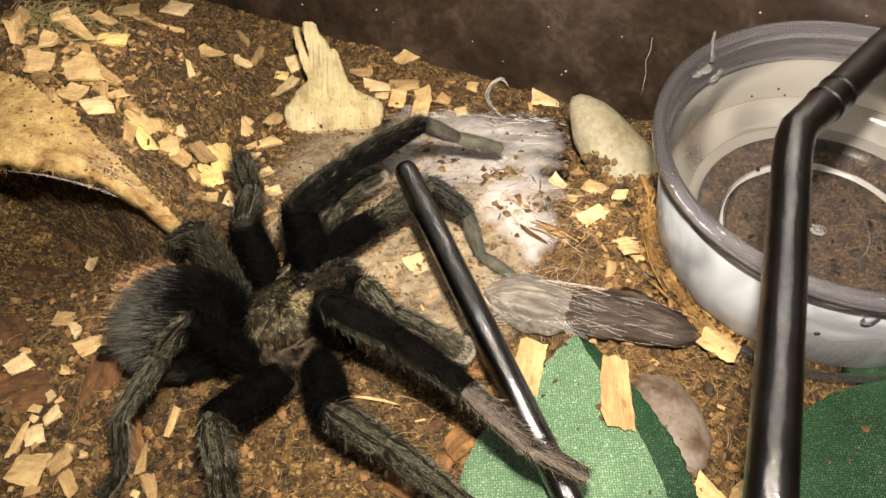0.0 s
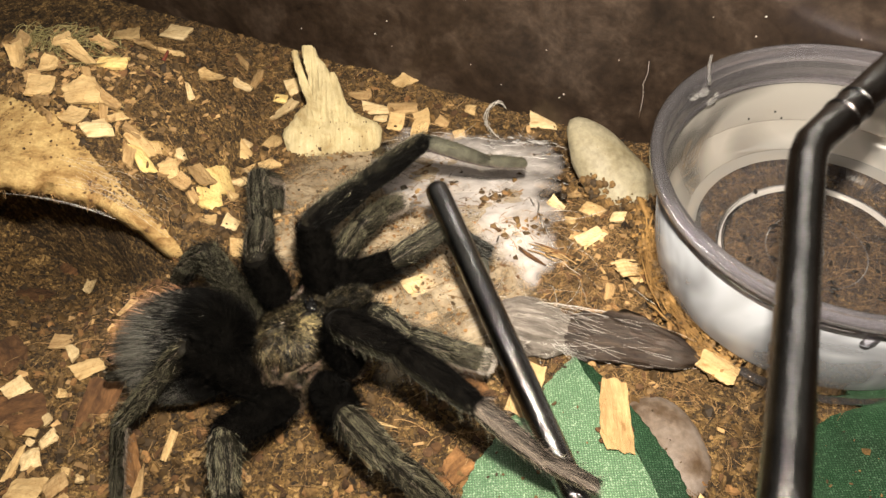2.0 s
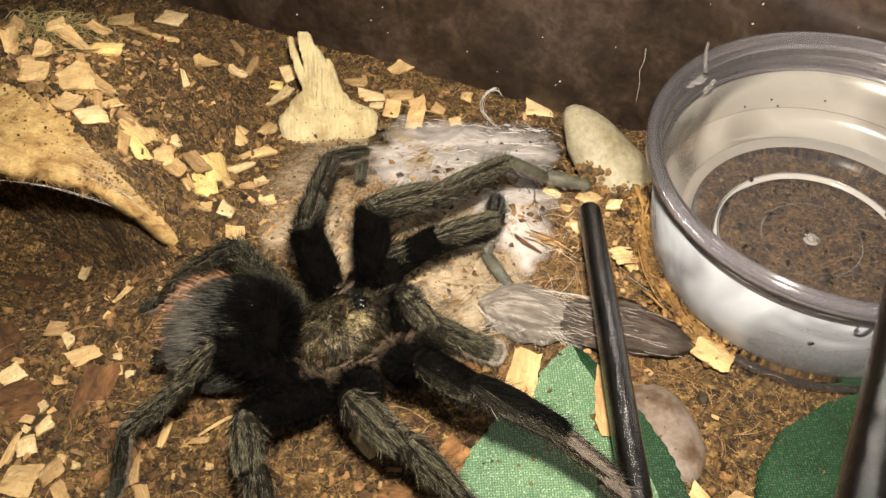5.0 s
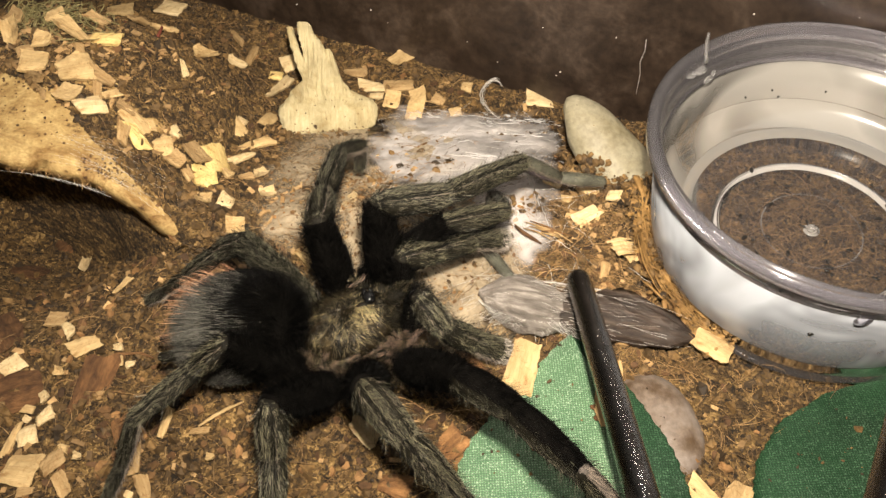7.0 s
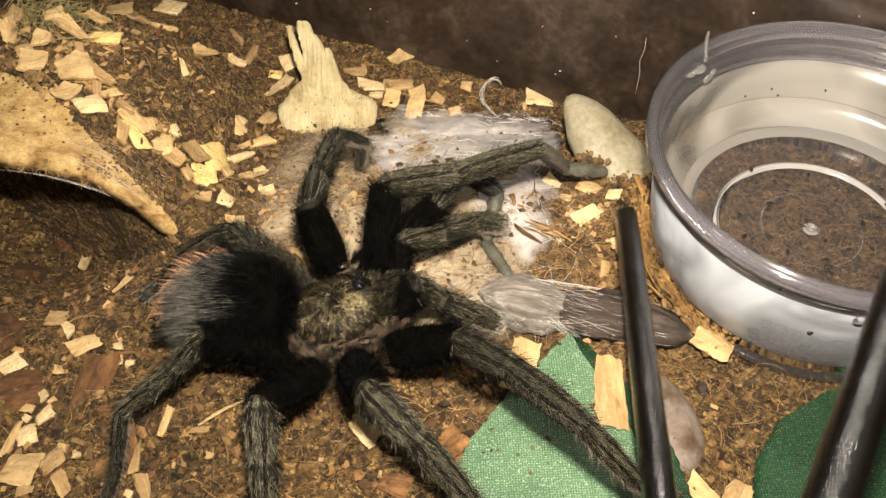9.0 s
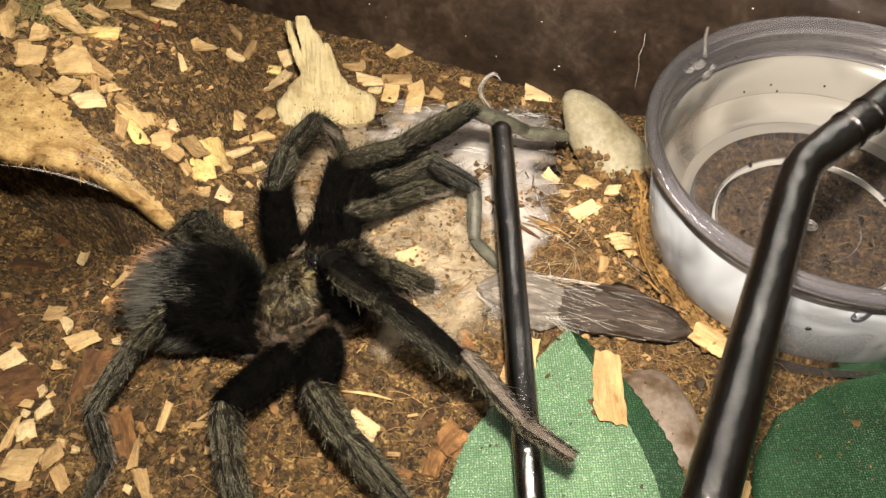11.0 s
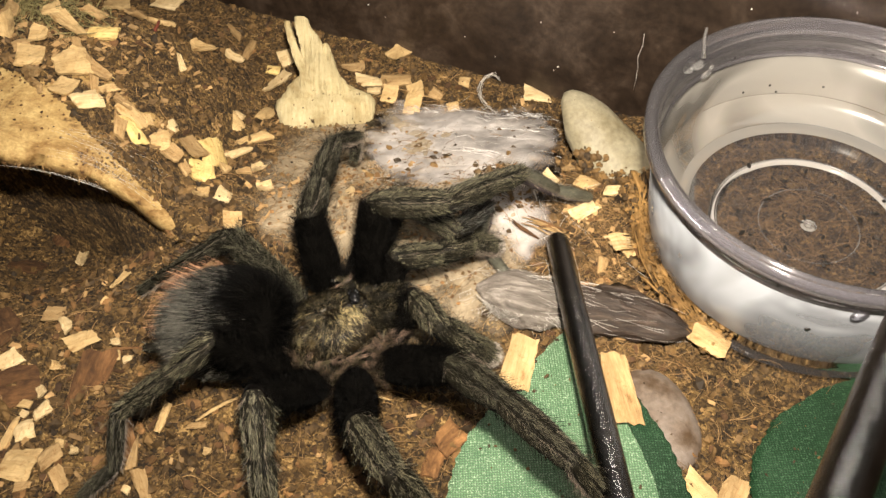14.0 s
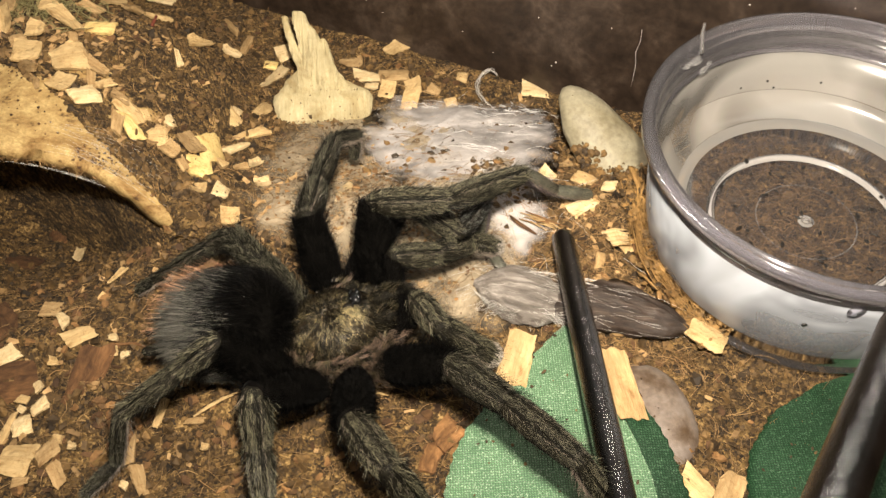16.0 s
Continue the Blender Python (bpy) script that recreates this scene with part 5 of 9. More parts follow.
def limb_segment(name, length, r0, r1, r2, mat, hair, parent, rng, last=False, pad=False, pale=False, belly=-0.3, base=False):
    """A hairy segment along its own x axis: narrow at both joints, swollen between, rounded at the ends."""
    b = Build()
    foot = name in ("metatarsus", "tarsus")

    def radius(u):
        if u < 0:
            return r0 * 0.84 * math.sqrt(max(0.04, 1 - (u * length / (r0 * 0.62)) ** 2))
        if u > 1:
            return r2 * 0.84 * math.sqrt(max(0.03, 1 - ((u - 1) / 0.075) ** 2))
        r = r0 + (r1 - r0) * math.sin(u / 0.45 * math.pi / 2) if u < 0.45 else r1 + (r2 - r1) * ((u - 0.45) / 0.55)
        waist = 0.0 if name == "femur" or pad else (0.10 if foot else 0.17)
        near, far = u * length / 1.1, (1 - u) * length / 1.0
        return r * (1 - waist * math.exp(-near * near) - (0.0 if last else max(waist, 0.08)) * math.exp(-far * far))

    xs = [-0.55 * r0 / length, -0.35 * r0 / length, -0.15 * r0 / length, 0.0, 0.05, 0.1, 0.17, 0.3, 0.45, 0.6, 0.75, 0.85, 0.91, 0.96, 1.0, 1.04, 1.07]
    pts = [(u * length if u <= 1 else length + (u - 1) / 0.07 * r2 * (0.75 if last else 0.35), 0, 0) for u in xs]
    b.tube(pts, [radius(u) for u in xs], 16, 0, 0.94)
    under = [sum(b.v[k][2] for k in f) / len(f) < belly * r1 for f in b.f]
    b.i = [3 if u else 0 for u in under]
    count = int((110 if foot and pale else 560) * (length + r0 * 0.6) * (r1 / 2.2))
    for k in range(count):
        u = rng.uniform(-0.5 * r0 / length, 1.03) if k % 6 else rng.uniform(-0.5, 0.3) * r0 / length
        a = rng.uniform(0, 2 * math.pi)
        out = Vector((0, math.cos(a), math.sin(a)))
        up = abs(a - math.pi / 2)
        long = rng.random() < (0.16 if name == "femur" else 0.075)
        band = name in ("patella", "tibia", "metatarsus") and 0.30 < up < 0.62
        pale_line = name in ("patella", "tibia") and 0.62 <= up < 0.74 and rng.random() < 0.35
        fringe = foot and abs(math.sin(a) + 0.3) < 0.3
        if base and u < 0.17 + 0.05 * math.sin(a * 3 + length):
            index = 7 if rng.random() < 0.45 else 8
        elif pale_line or fringe or (foot and math.sin(a) < -0.3 and rng.random() < 0.3):
            index = 4
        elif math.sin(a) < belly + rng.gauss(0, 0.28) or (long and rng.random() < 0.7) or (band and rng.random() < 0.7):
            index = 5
        else:
            index = 1
        lean = 0.30 if name != "femur" else 0.7
        b.hair(Vector((u * length, 0, 0)) + out * radius(min(1.0, u)) * 0.94, Vector((1.7 if not long else 1.0, 0, 0)) + out * (lean if not (long or fringe) else 0.9) + Vector((0, rng.gauss(0, 0.16), rng.gauss(0, 0.16))),
               rng.uniform(1.7, 3.5) if long else rng.uniform(0.6, 1.5), 0.045 if long else 0.034, index, rng=rng)
    # thin pale arc of skin on the upper side of the far joint
    if not last and name != "femur":
        for j in range(5):
            a0, a1 = math.pi * (0.28 + 0.09 * j), math.pi * (0.28 + 0.09 * (j + 1))
            q = radius(1.0) * 1.04
            b.add([(length + d, math.cos(w) * q * f, math.sin(w) * q * f * 0.94) for w in (a0, a1) for d, f in ((-0.28, 0.96), (-0.1, 1.03), (0.1, 0.97))], ((0, 1, 4, 3), (1, 2, 5, 4)), 2)
    if pad:
        # a cup-shaped pale pile with a dark hollow in the middle
        for k in range(900):
            a, q = rng.uniform(0, 6.283), math.sqrt(rng.uniform(0.22, 1))
            b.hair((length + r2 * (0.72 - 0.5 * q * q), math.cos(a) * r2 * q * 0.95, math.sin(a) * r2 * q * 0.95 - 0.1), (0.9, math.cos(a) * q * 0.9, math.sin(a) * q * 0.9), rng.uniform(0.5, 1.0), 0.07, 6, rng=rng)
        for k in range(420):
            a, x = rng.uniform(0, 6.283), length * rng.uniform(0.78, 1.0)
            b.hair((x, math.cos(a) * r2, math.sin(a) * r2), (0.9, math.cos(a) * 0.7, math.sin(a) * 0.7), rng.uniform(0.6, 1.2), 0.06, 6, rng=rng)
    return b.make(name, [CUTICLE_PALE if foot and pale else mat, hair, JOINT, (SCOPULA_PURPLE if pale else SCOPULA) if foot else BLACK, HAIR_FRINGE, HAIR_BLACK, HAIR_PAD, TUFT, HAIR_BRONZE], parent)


def tarantula():
    spider = {}
    root = thing("tarantula", "black hairy tarantula with golden carapace on soil", "spider")
    spider["root"] = root
    rng = random.Random(40)
    # carapace: a low dome with radial furrows
    b = Build()
    n, m = 40, 12
    verts = [(0, 0, 4.3)]
    for j in range(1, m + 1):
        v = j / m
        for i in range(n):
            a = 2 * math.pi * i / n
            rx, ry = 10.2, 8.3
            wide = 1 - 0.16 * max(0, math.cos(a)) ** 2
            r = v ** 0.9
            furrow = 0.35 * abs(math.sin(a * 4.5 + 0.4)) ** 6 * math.sin(math.pi * v)
            z = 4.3 * (1 - v ** 2.6) + 1.5 * math.exp(-((r * math.cos(a) - 0.55) ** 2 + (r * math.sin(a)) ** 2 * 3) * 7) - furrow - 0.9 * math.exp(-(v * 5) ** 2)
            verts.append((rx * r * math.cos(a), ry * wide * r * math.sin(a), z))
    verts += [(x * 0.8, y * 0.8, -2.6) for x, y, z in verts[-n:]]
    faces = [(0, 1 + i, 1 + (i + 1) % n) for i in range(n)]
    faces += [(1 + j * n + i, 1 + (j + 1) * n + i, 1 + (j + 1) * n + (i + 1) % n, 1 + j * n + (i + 1) % n) for j in range(m) for i in range(n)]
    b.add(verts, faces)
    b.v[0] = (0, 0, 3.4)
    for k in range(21000):
        a, v = rng.uniform(0, 6.283), math.sqrt(rng.random())
        x, y = 10.2 * v ** 0.9 * math.cos(a), 8.3 * (1 - 0.16 * max(0, math.cos(a)) ** 2) * v ** 0.9 * math.sin(a)
        z = 4.3 * (1 - v ** 2.6) + 1.5 * math.exp(-((v * math.cos(a) - 0.55) ** 2 + (v * math.sin(a)) ** 2 * 3) * 7)
        cloud = noise.noise(Vector((x * 0.45, y * 0.45, 1))) + 0.6 * noise.noise(Vector((x * 1.1, y * 1.1, 5)))
        lock = noise.noise(Vector((x * 0.9, y * 0.9, 11)))
        gold = 1.5 * math.exp(-((x - 4.2) / 2.2) ** 2 - ((y + 1.7) / 1.9) ** 2) + 0.30 * math.exp(-((x + 1.0) / 6.0) ** 2 - ((y + 4.6) / 2.6) ** 2) + 0.42 * cloud
        dark = math.exp(-((x - 5.6) / 2.6) ** 2 - ((y - 2.0) / 2.3) ** 2) + 0.7 * smooth((y - 2.5) / 3.0)
        lean = 2.4 * lock + 0.5 * math.sin(a * 4)
        tone = 3 if rng.random() < dark else (1 if rng.random() < gold * 0.8 - 0.05 else (2 if rng.random() < 0.5 + 0.5 * cloud else 3))
        b.hair((x, y, z - 0.06), (math.cos(a + lean) * 0.9 + 0.16 * rng.gauss(0, 1), math.sin(a + lean) * 0.9 + 0.16 * rng.gauss(0, 1), 0.10 - 1.15 * v ** 1.6), rng.uniform(0.6, 1.4), 0.040, tone, rng=rng)
    for k in range(900):
        a = rng.uniform(0, 6.283)
        b.hair((10 * math.cos(a), 8 * math.sin(a), rng.uniform(-0.8, 0.2)), (math.cos(a), math.sin(a), rng.gauss(-0.3, 0.3)), rng.uniform(0.8, 1.8), 0.05, 2 if k % 2 else 3, rng=rng)
    b.make("carapace", [GOLD, HAIR_GOLD, HAIR_BRONZE, HAIR_BLACK], root, label="dark bronze carapace with golden hair")
    # pinkish tufts round the leg bases
    b = Build()
    for lock in range(120):
        a0, r0 = (rng.uniform(-2.75, -0.55), rng.uniform(1.0, 1.5)) if lock < 96 else (rng.uniform(0, 6.283), rng.uniform(0.98, 1.15))
        z0 = rng.uniform(-0.6, 1.0) - 1.6 * (r0 - 1.0)
        turn, curl = rng.gauss(0, 0.9), Vector((rng.gauss(0, 0.35), rng.gauss(0, 0.35), rng.uniform(-0.5, 0.0)))
        tone = 1 if rng.random() < 0.3 else 0
        for k in range(30):
            a, r = a0 + rng.gauss(0, 0.03), r0 + rng.gauss(0, 0.02)
            b.wisp((10.4 * r * math.cos(a), 8.6 * r * math.sin(a), z0 + rng.gauss(0, 0.15)), (math.cos(a + turn) + rng.gauss(0, 0.08), math.sin(a + turn) + rng.gauss(0, 0.08), 0.35 + rng.gauss(0, 0.08)), rng.uniform(1.4, 2.8), 0.055, tone, curl, rng)
    tagged(b.make("fringe_hair", [TUFT, HAIR_BRONZE], root, label="tan hair tufts at the leg bases"), kind="stuff")
    b = Build()
    b.blob((5.7, 1.0, 5.05), (1.25, 1.6, 0.95), 10, 16)
    for k in range(70):
        b.hair((5.7 + rng.gauss(0, 0.6), 1.0 + rng.gauss(0, 0.9), 5.5), (rng.gauss(0.4, 0.4), rng.gauss(0, 0.6), 0.5), rng.uniform(0.4, 0.8), 0.04, 1, rng=rng)
    b.make("eye_mound", [EYE, HAIR_BLACK], root, label="shiny black eye mound")
    for x, y, z, r in ((6.4, 0.55, 5.85, 0.45), (6.4, -0.55, 5.85, 0.45), (6.2, 1.4, 5.45, 0.38), (6.2, -1.4, 5.45, 0.38), (5.1, 1.45, 5.5, 0.32), (5.1, -1.45, 5.5, 0.32), (4.9, 0.7, 5.95, 0.3), (4.9, -0.7, 5.95, 0.3)):
        b = Build()
        b.blob((x, y + 1.0, z), (r, r, r), 8, 12)
        b.make("eye", [EYE], root, label="shiny black eye")
    # belly plate and chelicerae
    b = Build()
    b.blob((0.5, 0, -2.8), (9.0, 6.2, 3.0), 8, 16)
    b.make("sternum", [BLACK], root)
    for s in (1, -1):
        b = Build()
        b.blob((12.2, s * 2.35, -0.6), (5.4, 2.5, 4.0), 12, 16, 0.05, 0.3)
        for k in range(3000):
            th, ph = rng.uniform(0.1, 2.0), rng.uniform(0, 6.283)
            d = Vector((math.sin(th) * math.cos(ph), math.sin(th) * math.sin(ph), math.cos(th)))
            b.hair((12.2 + 5.4 * d.x, s * 2.35 + 2.5 * d.y, -0.6 + 4.0 * d.z), d * 0.6 + Vector((0.9, rng.gauss(0, 0.2), rng.gauss(-0.1, 0.2))), rng.uniform(0.8, 1.7), 0.045, 1 if k % 3 else 2, rng=rng)
        b.make("chelicera", [CUTICLE, HAIR_BLACK, HAIR_BRONZE], root, label="grey-brown hairy jaw")
    b = Build()
    b.blob((-10.6, 1.2, 0.6), (1.3, 1.5, 0.9), 8, 12, 0.2, 0.6)
    b.make("pedicel", [PAD], root, label="pale grey waist joint")
    # abdomen, hung at the waist; its own x axis points forward
    b = Build()
    b.blob((-11.6, 1.6, 4.4), (11.6, 11.2, 9.6), 18, 28, 0.05, 0.12, seed=3)
    b.blob((0.0, 0, -0.2), (2.2, 2.0, 1.8), 8, 12)
    abdomen = b.make("abdomen", [BLACK], root, label="black velvety abdomen")
    spider["abdomen"] = abdomen
    b = Build()
    for k in range(40000):
        th, ph = math.acos(rng.uniform(-0.5, 1)), rng.uniform(0, 6.283)
        d = Vector((math.sin(th) * math.cos(ph), math.sin(th) * math.sin(ph), math.cos(th)))
        p = Vector((-11.6 + 11.4 * d.x, 1.6 + 11.0 * d.y, 4.4 + 9.4 * d.z))
        rear = max(0.0, -d.x)
        side = -0.75 * d.x + 0.66 * d.y
        red = side > 0.5 and rng.random() < 0.022 + 0.085 * (side - 0.5)
        length = rng.uniform(1.8, 3.4) + 1.4 * rear * rng.random() + (2.4 if red else 0)
        dark = rng.random() < 0.985 * smooth(d.x * 0.95 + 0.60 + 0.3 * noise.noise(p * 0.2))
        drift = 0.25 * noise.noise(p * 0.25)
        b.wisp(p, d * (0.34 + 0.4 * max(rear, d.x) + (0.4 if red else 0)) + Vector((-1.0 + (0.8 * max(0.0, d.x) if dark else 0.0), drift, 0.1)) + Vector((rng.gauss(0, 0.06), rng.gauss(0, 0.06), rng.gauss(0, 0.06))) * (2.2 if red else 1), length, 0.07 if red else 0.036, 1 if red else (2 if dark else 0), (-0.05, 0, -0.12 + 0.06 * rng.gauss(0, 1)), rng)
    tagged(b.make("setae", [HAIR_ABDOMEN, HAIR_RED, HAIR_BLACK], abdomen, label="long grey and reddish abdomen hairs"), kind="stuff")
    b = Build()
    for s in (1, -1):
        b.tube([(-21.5, s * 1.0, 1.0), (-24.5, s * 1.5, 1.8), (-26.2, s * 1.9, 2.3), (-28.0, s * 2.2, 2.8), (-28.6, s * 2.3, 3.0)], [1.0, 1.0, 1.05, 0.9, 0.4], 10)
        for k in range(160):
            a, u = rng.uniform(0, 6.283), rng.random()
            b.hair((-23 - 5 * u, s * (1.3 + 0.9 * u) + 0.9 * math.cos(a), 1.4 + 1.4 * u + 0.9 * math.sin(a)), (-1, 0.7 * math.cos(a), 0.7 * math.sin(a)), rng.uniform(0.6, 1.4), 0.05, 1, rng=rng)
    b.make("spinnerets", [CUTICLE, HAIR_DARK], abdomen, label="pair of dark spinnerets")
    # legs and palps
    for key, lengths in LEG_LENGTHS.items():
        palp = key[0] == "P"
        cx, cy = COXAE[key]
        b = Build()
        a, c = Vector((cx * 0.55, cy * 0.45, -2.6)), Vector((cx, cy, -3))
        b.tube([a, a.lerp(c, 0.5), c, c + (c - a).normalized() * 1.2], [2.0, 2.5, 2.3, 1.3] if not palp else [1.5, 1.9, 1.7, 1.0], 12)
        d = (c - a).normalized()
        for k in range(520):
            t, w = rng.random(), rng.uniform(0, 6.283)
            o = Vector((-d.y * math.cos(w), d.x * math.cos(w), math.sin(w)))
            b.hair(a.lerp(c, t) + o * 2.2, d * 0.9 + o, rng.uniform(0.7, 1.6), 0.06, 1, rng=rng)
        limb = b.make("pedipalp" if palp else "leg", [CUTICLE, HAIR_BRONZE], root)
        spider[key] = []
        parts = PALP_PARTS if palp else LEG_PARTS
        fat = {"L4": 0.8, "R4": 0.8, "R3": 0.92, "L2": 0.85}.get(key, 1.0)
        for k, ((name, r0, r1, r2, mat, hair), length) in enumerate(zip(parts, lengths)):
            if key == "L4" and k == 0:
                mat, hair = CUTICLE, HAIR_GREY
            if key == "L2" and k > 1:
                hair = HAIR_BLUE
            if key == "R1" and k in (1, 2):
                hair = HAIR_DARK
            if key in ("L4", "L3", "R4") and hair is HAIR_GREY and (key != "R4" or k > 2):
                hair = HAIR_DARK
            spider[key].append(limb_segment(name, length, r0 * fat, r1 * fat, r2 * fat, mat, hair, limb, rng, k == len(parts) - 1, palp and k == len(parts) - 1, key in ("L1", "L2"), 0.1 if key == "R1" else -0.3, k == 0 and key[0] == "R"))
    return spider


# ---- the tongs ----
def feeding_tongs():
    tongs = {}
    root = thing("feeding_tongs", "dark steel tongs with one straight and one bent prong", "tongs")
    tongs["root"] = root
    b = Build()
    b.tube([(-0.6, 0, 0), (-0.2, 0, 0), (0.5, 0, 0), (2, 0, 0), (30, 0, 0), (70, 0, 0), (112, 0, 0)], [1.1, 1.9, 2.35, 2.5, 2.6, 2.65, 2.7], 24)
    b.make("straight_prong", [STEEL], root, label="straight dark steel rod with rounded tip")
    b = Build()
    shaft = [(96, 0, 0), (60, 0, 0), (30, 0, 0), (8, 0, 0), (3.2, -0.15, 0), (0, -0.8, 0)]
    bend = radians(30)
    up = [(-math.cos(bend) * s, -0.8 - math.sin(bend) * s, 0) for s in (2.5, 6, 14, 30, 62)]
    b.tube(shaft + up, [3.35, 3.25, 3.1, 3.0, 3.0, 3.0, 3.0, 3.05, 3.1, 3.2, 3.3], 24)
    tongs["bent"] = b.make("bent_prong", [STEEL], root, label="bent dark steel rod with ridges")
    b = Build()
    for s in (9, 13.5):
        c = Vector((-math.cos(bend) * s, -0.8 - math.sin(bend) * s, 0))
        d = Vector((math.cos(bend), math.sin(bend), 0))
        b.tube([c - d * 0.55, c - d * 0.3, c + d * 0.3, c + d * 0.55], [2.9, 3.3, 3.3, 2.9], 24)
    b.make("ridge", [STEEL], tongs["bent"])
    return tongs


def leaf_dirt():
    """Crumbs that lie on the cloth leaves."""
    rng = random.Random(53)
    b = Build()
    for k in range(90, 260):
        x, y, z = (rng.uniform(4, 38), rng.uniform(58, 92), 3.0) if k < 160 else (rng.uniform(60, 108), rng.uniform(60, 84), 2.4)
        if k < 160 and (x < 2 + (84 - y) * -0.1 + max(0, y - 72) * 0.85 or x > 40 - max(0, y - 78) * 0.45):
            continue
        s = rng.choice((0.12, 0.16, 0.2, 0.3, 0.45)) * (0.8 if k < 160 else 0.55)
        b.blob((x, y, z - 0.15), (s * rng.uniform(1, 2), s, s * 0.8), 4, 6, 0.6, 0.9, turn=rng.uniform(0, 180), seed=k)
    tagged(b.make("leaf_dirt", [CRUMB], smooth=False), "brown soil crumbs lying on cloth leaves", "soil", kind="stuff")


# ---- straws and splinters ----
def straws():
    for name, label, pts, r, mat in (
            ("straw", "pale dry straw lying on the soil", [(-49, 82.3), (-46, 84.5), (-43.5, 86), (-40.8, 87.7)], 0.42, CHIP[1]),
            ("straw", "pale dry straw under the spider", [(-21, 88.3), (-17.5, 87.9), (-14, 87.2), (-10.8, 86.1)], 0.35, CHIP[1]),
            ("straw", "long thin stem lying behind the stub", [(-18.6, 203.8), (-10.7, 199.1), (-1.4, 195.1), (6, 192)], 0.22, SLIVER),
            ("twig", "thin brown bent twig on the soil", [(-72.4, 97.4), (-69, 100.1), (-64.2, 100.3), (-59.7, 98.3)], 0.4, BARK[1]),
            ("bark_splinter", "small brown bark splinter on the silk", [(16.7, 130), (18.4, 128.4), (20.3, 127), (22.4, 125.5)], 0.5, BARK[0])):
        b = Build()
        high = [(x, y, soil_top(x, y) + (3.0 if name == "bark_splinter" else 0.9)) for x, y in pts]
        b.tube(high, [r * 0.6, r, r * 0.95, r * 0.4], 7, squash=0.7)
        tagged(b.make(name, [mat]), label, name.replace("_", " "))
    root = thing("splinter_bundle", "bundle of thin tan splinters on the silk", "wood splinter", at=mm(23.8, 128.6, 2.4, 0, 0, -28))
    rng = random.Random(67)
    for k in range(9):
        b = Build()
        x, y, l = rng.gauss(0, 1.0), rng.gauss(0, 1.0), rng.uniform(2, 4.6)
        b.tube([(x - l, y + rng.gauss(0, 0.4), 0.2), (x, y, 0.5 + 0.1 * k % 0.7), (x + l, y + rng.gauss(0, 0.5), 0.3)], [0.1, 0.22, 0.08], 5)
        b.make("splinter", [CHIP[0] if k % 3 else BARK[1]], root)
    root = thing("split_splinter", "pale wood splinter split into a comb of thin teeth", "wood splinter", at=mm(40.5, 123.6, 2.0, 4, 6, 98))
    rng = random.Random(61)
    for k in range(9):
        b = Build()
        x = -2.4 + 0.6 * k
        b.tube([(x, 2.4 + rng.gauss(0, 0.3), 0.5), (x + 0.1, 0, 0.7), (x + rng.gauss(0, 0.15), -2.6 + rng.gauss(0, 0.4), 0.4)], [0.34, 0.36, 0.2], 6, squash=0.7)
        b.make("tooth", [CHIP[1 + k % 2]], root)


# ---- moss and stems at the back ----
def moss_tuft():
    rng = random.Random(77)
    b = Build()
    for k in range(170):
        x, y = rng.gauss(-93, 5), rng.gauss(182, 4)
        z = soil_top(x, y) + 0.6
        a = rng.uniform(0, 6.3)
        pts = [(x + math.cos(a + j * 0.5) * j * 1.1, y + math.sin(a + j * 0.5) * j * 1.1, z + 1.4 * math.sin(j * 0.9)) for j in range(5)]
        b.tube(pts, 0.11, 3, caps=False)
    tagged(b.make("moss_tuft", [MOSS]), "dry yellow-green moss tuft on the mound", "moss", kind="stuff")
    for x, y, a in ((-84, 190, 100), (-80, 191, 75), (-87, 188, 120)):
        b = Build()
        z = soil_top(x, y)
        c, s = math.cos(radians(a)), math.sin(radians(a))
        b.tube([(x - c * 7 + c * 4 * k, y - s * 7 + s * 4 * k, z + 1.2 + 0.9 * math.sin(k * 1.3)) for k in range(6)], [0.4, 0.6, 0.7, 0.7, 0.6, 0.4], 6)
        tagged(b.make("red_stem", [STEM_RED]), "thin dry reddish stem on the mound", "stem", "red stems")


ground_sheet()
soil_mound()
tank_walls()
log_hide()
water_cup()
stone("pebble", "pale cream smooth pebble in the soil", 43.6, 154.0, -48.5, (20.2, 8.5, 6.6), STONE_PALE, 1, -1.2, 31)
stone("pebble", "grey-pink pebble half buried by the leaf", 41.9, 80.8, -77, (12.6, 7.3, 5.0), STONE_GREY, 5, -2.0)
husk()
bark_strips()
silk()
# right half is the same cloth, its shade put in by the darker copy
cloth_leaf("cloth_leaf", "light green woven cloth leaf on the soil", [(101.5, 25.6, 26.2, 26.8), (97, 21.4, 27.4, 30.4), (92, 16.8, 29.6, 33.6), (86, 11.2, 32.2, 37.0), (82, 8.0, 33.6, 38.9), (77, 4.2, 35.2, 41.0), (72, 1.7, 36.6, 42.6), (66.6, 0.1, 37.9, 43.6), (58, -1.3, 38.6, 45), (48, 0.5, 38, 45), (40, 7, 32, 41), (34, 18, 27, 32)], (LEAF, LEAF_DARK_SHADED), 1.7, (1.2, 0.6))
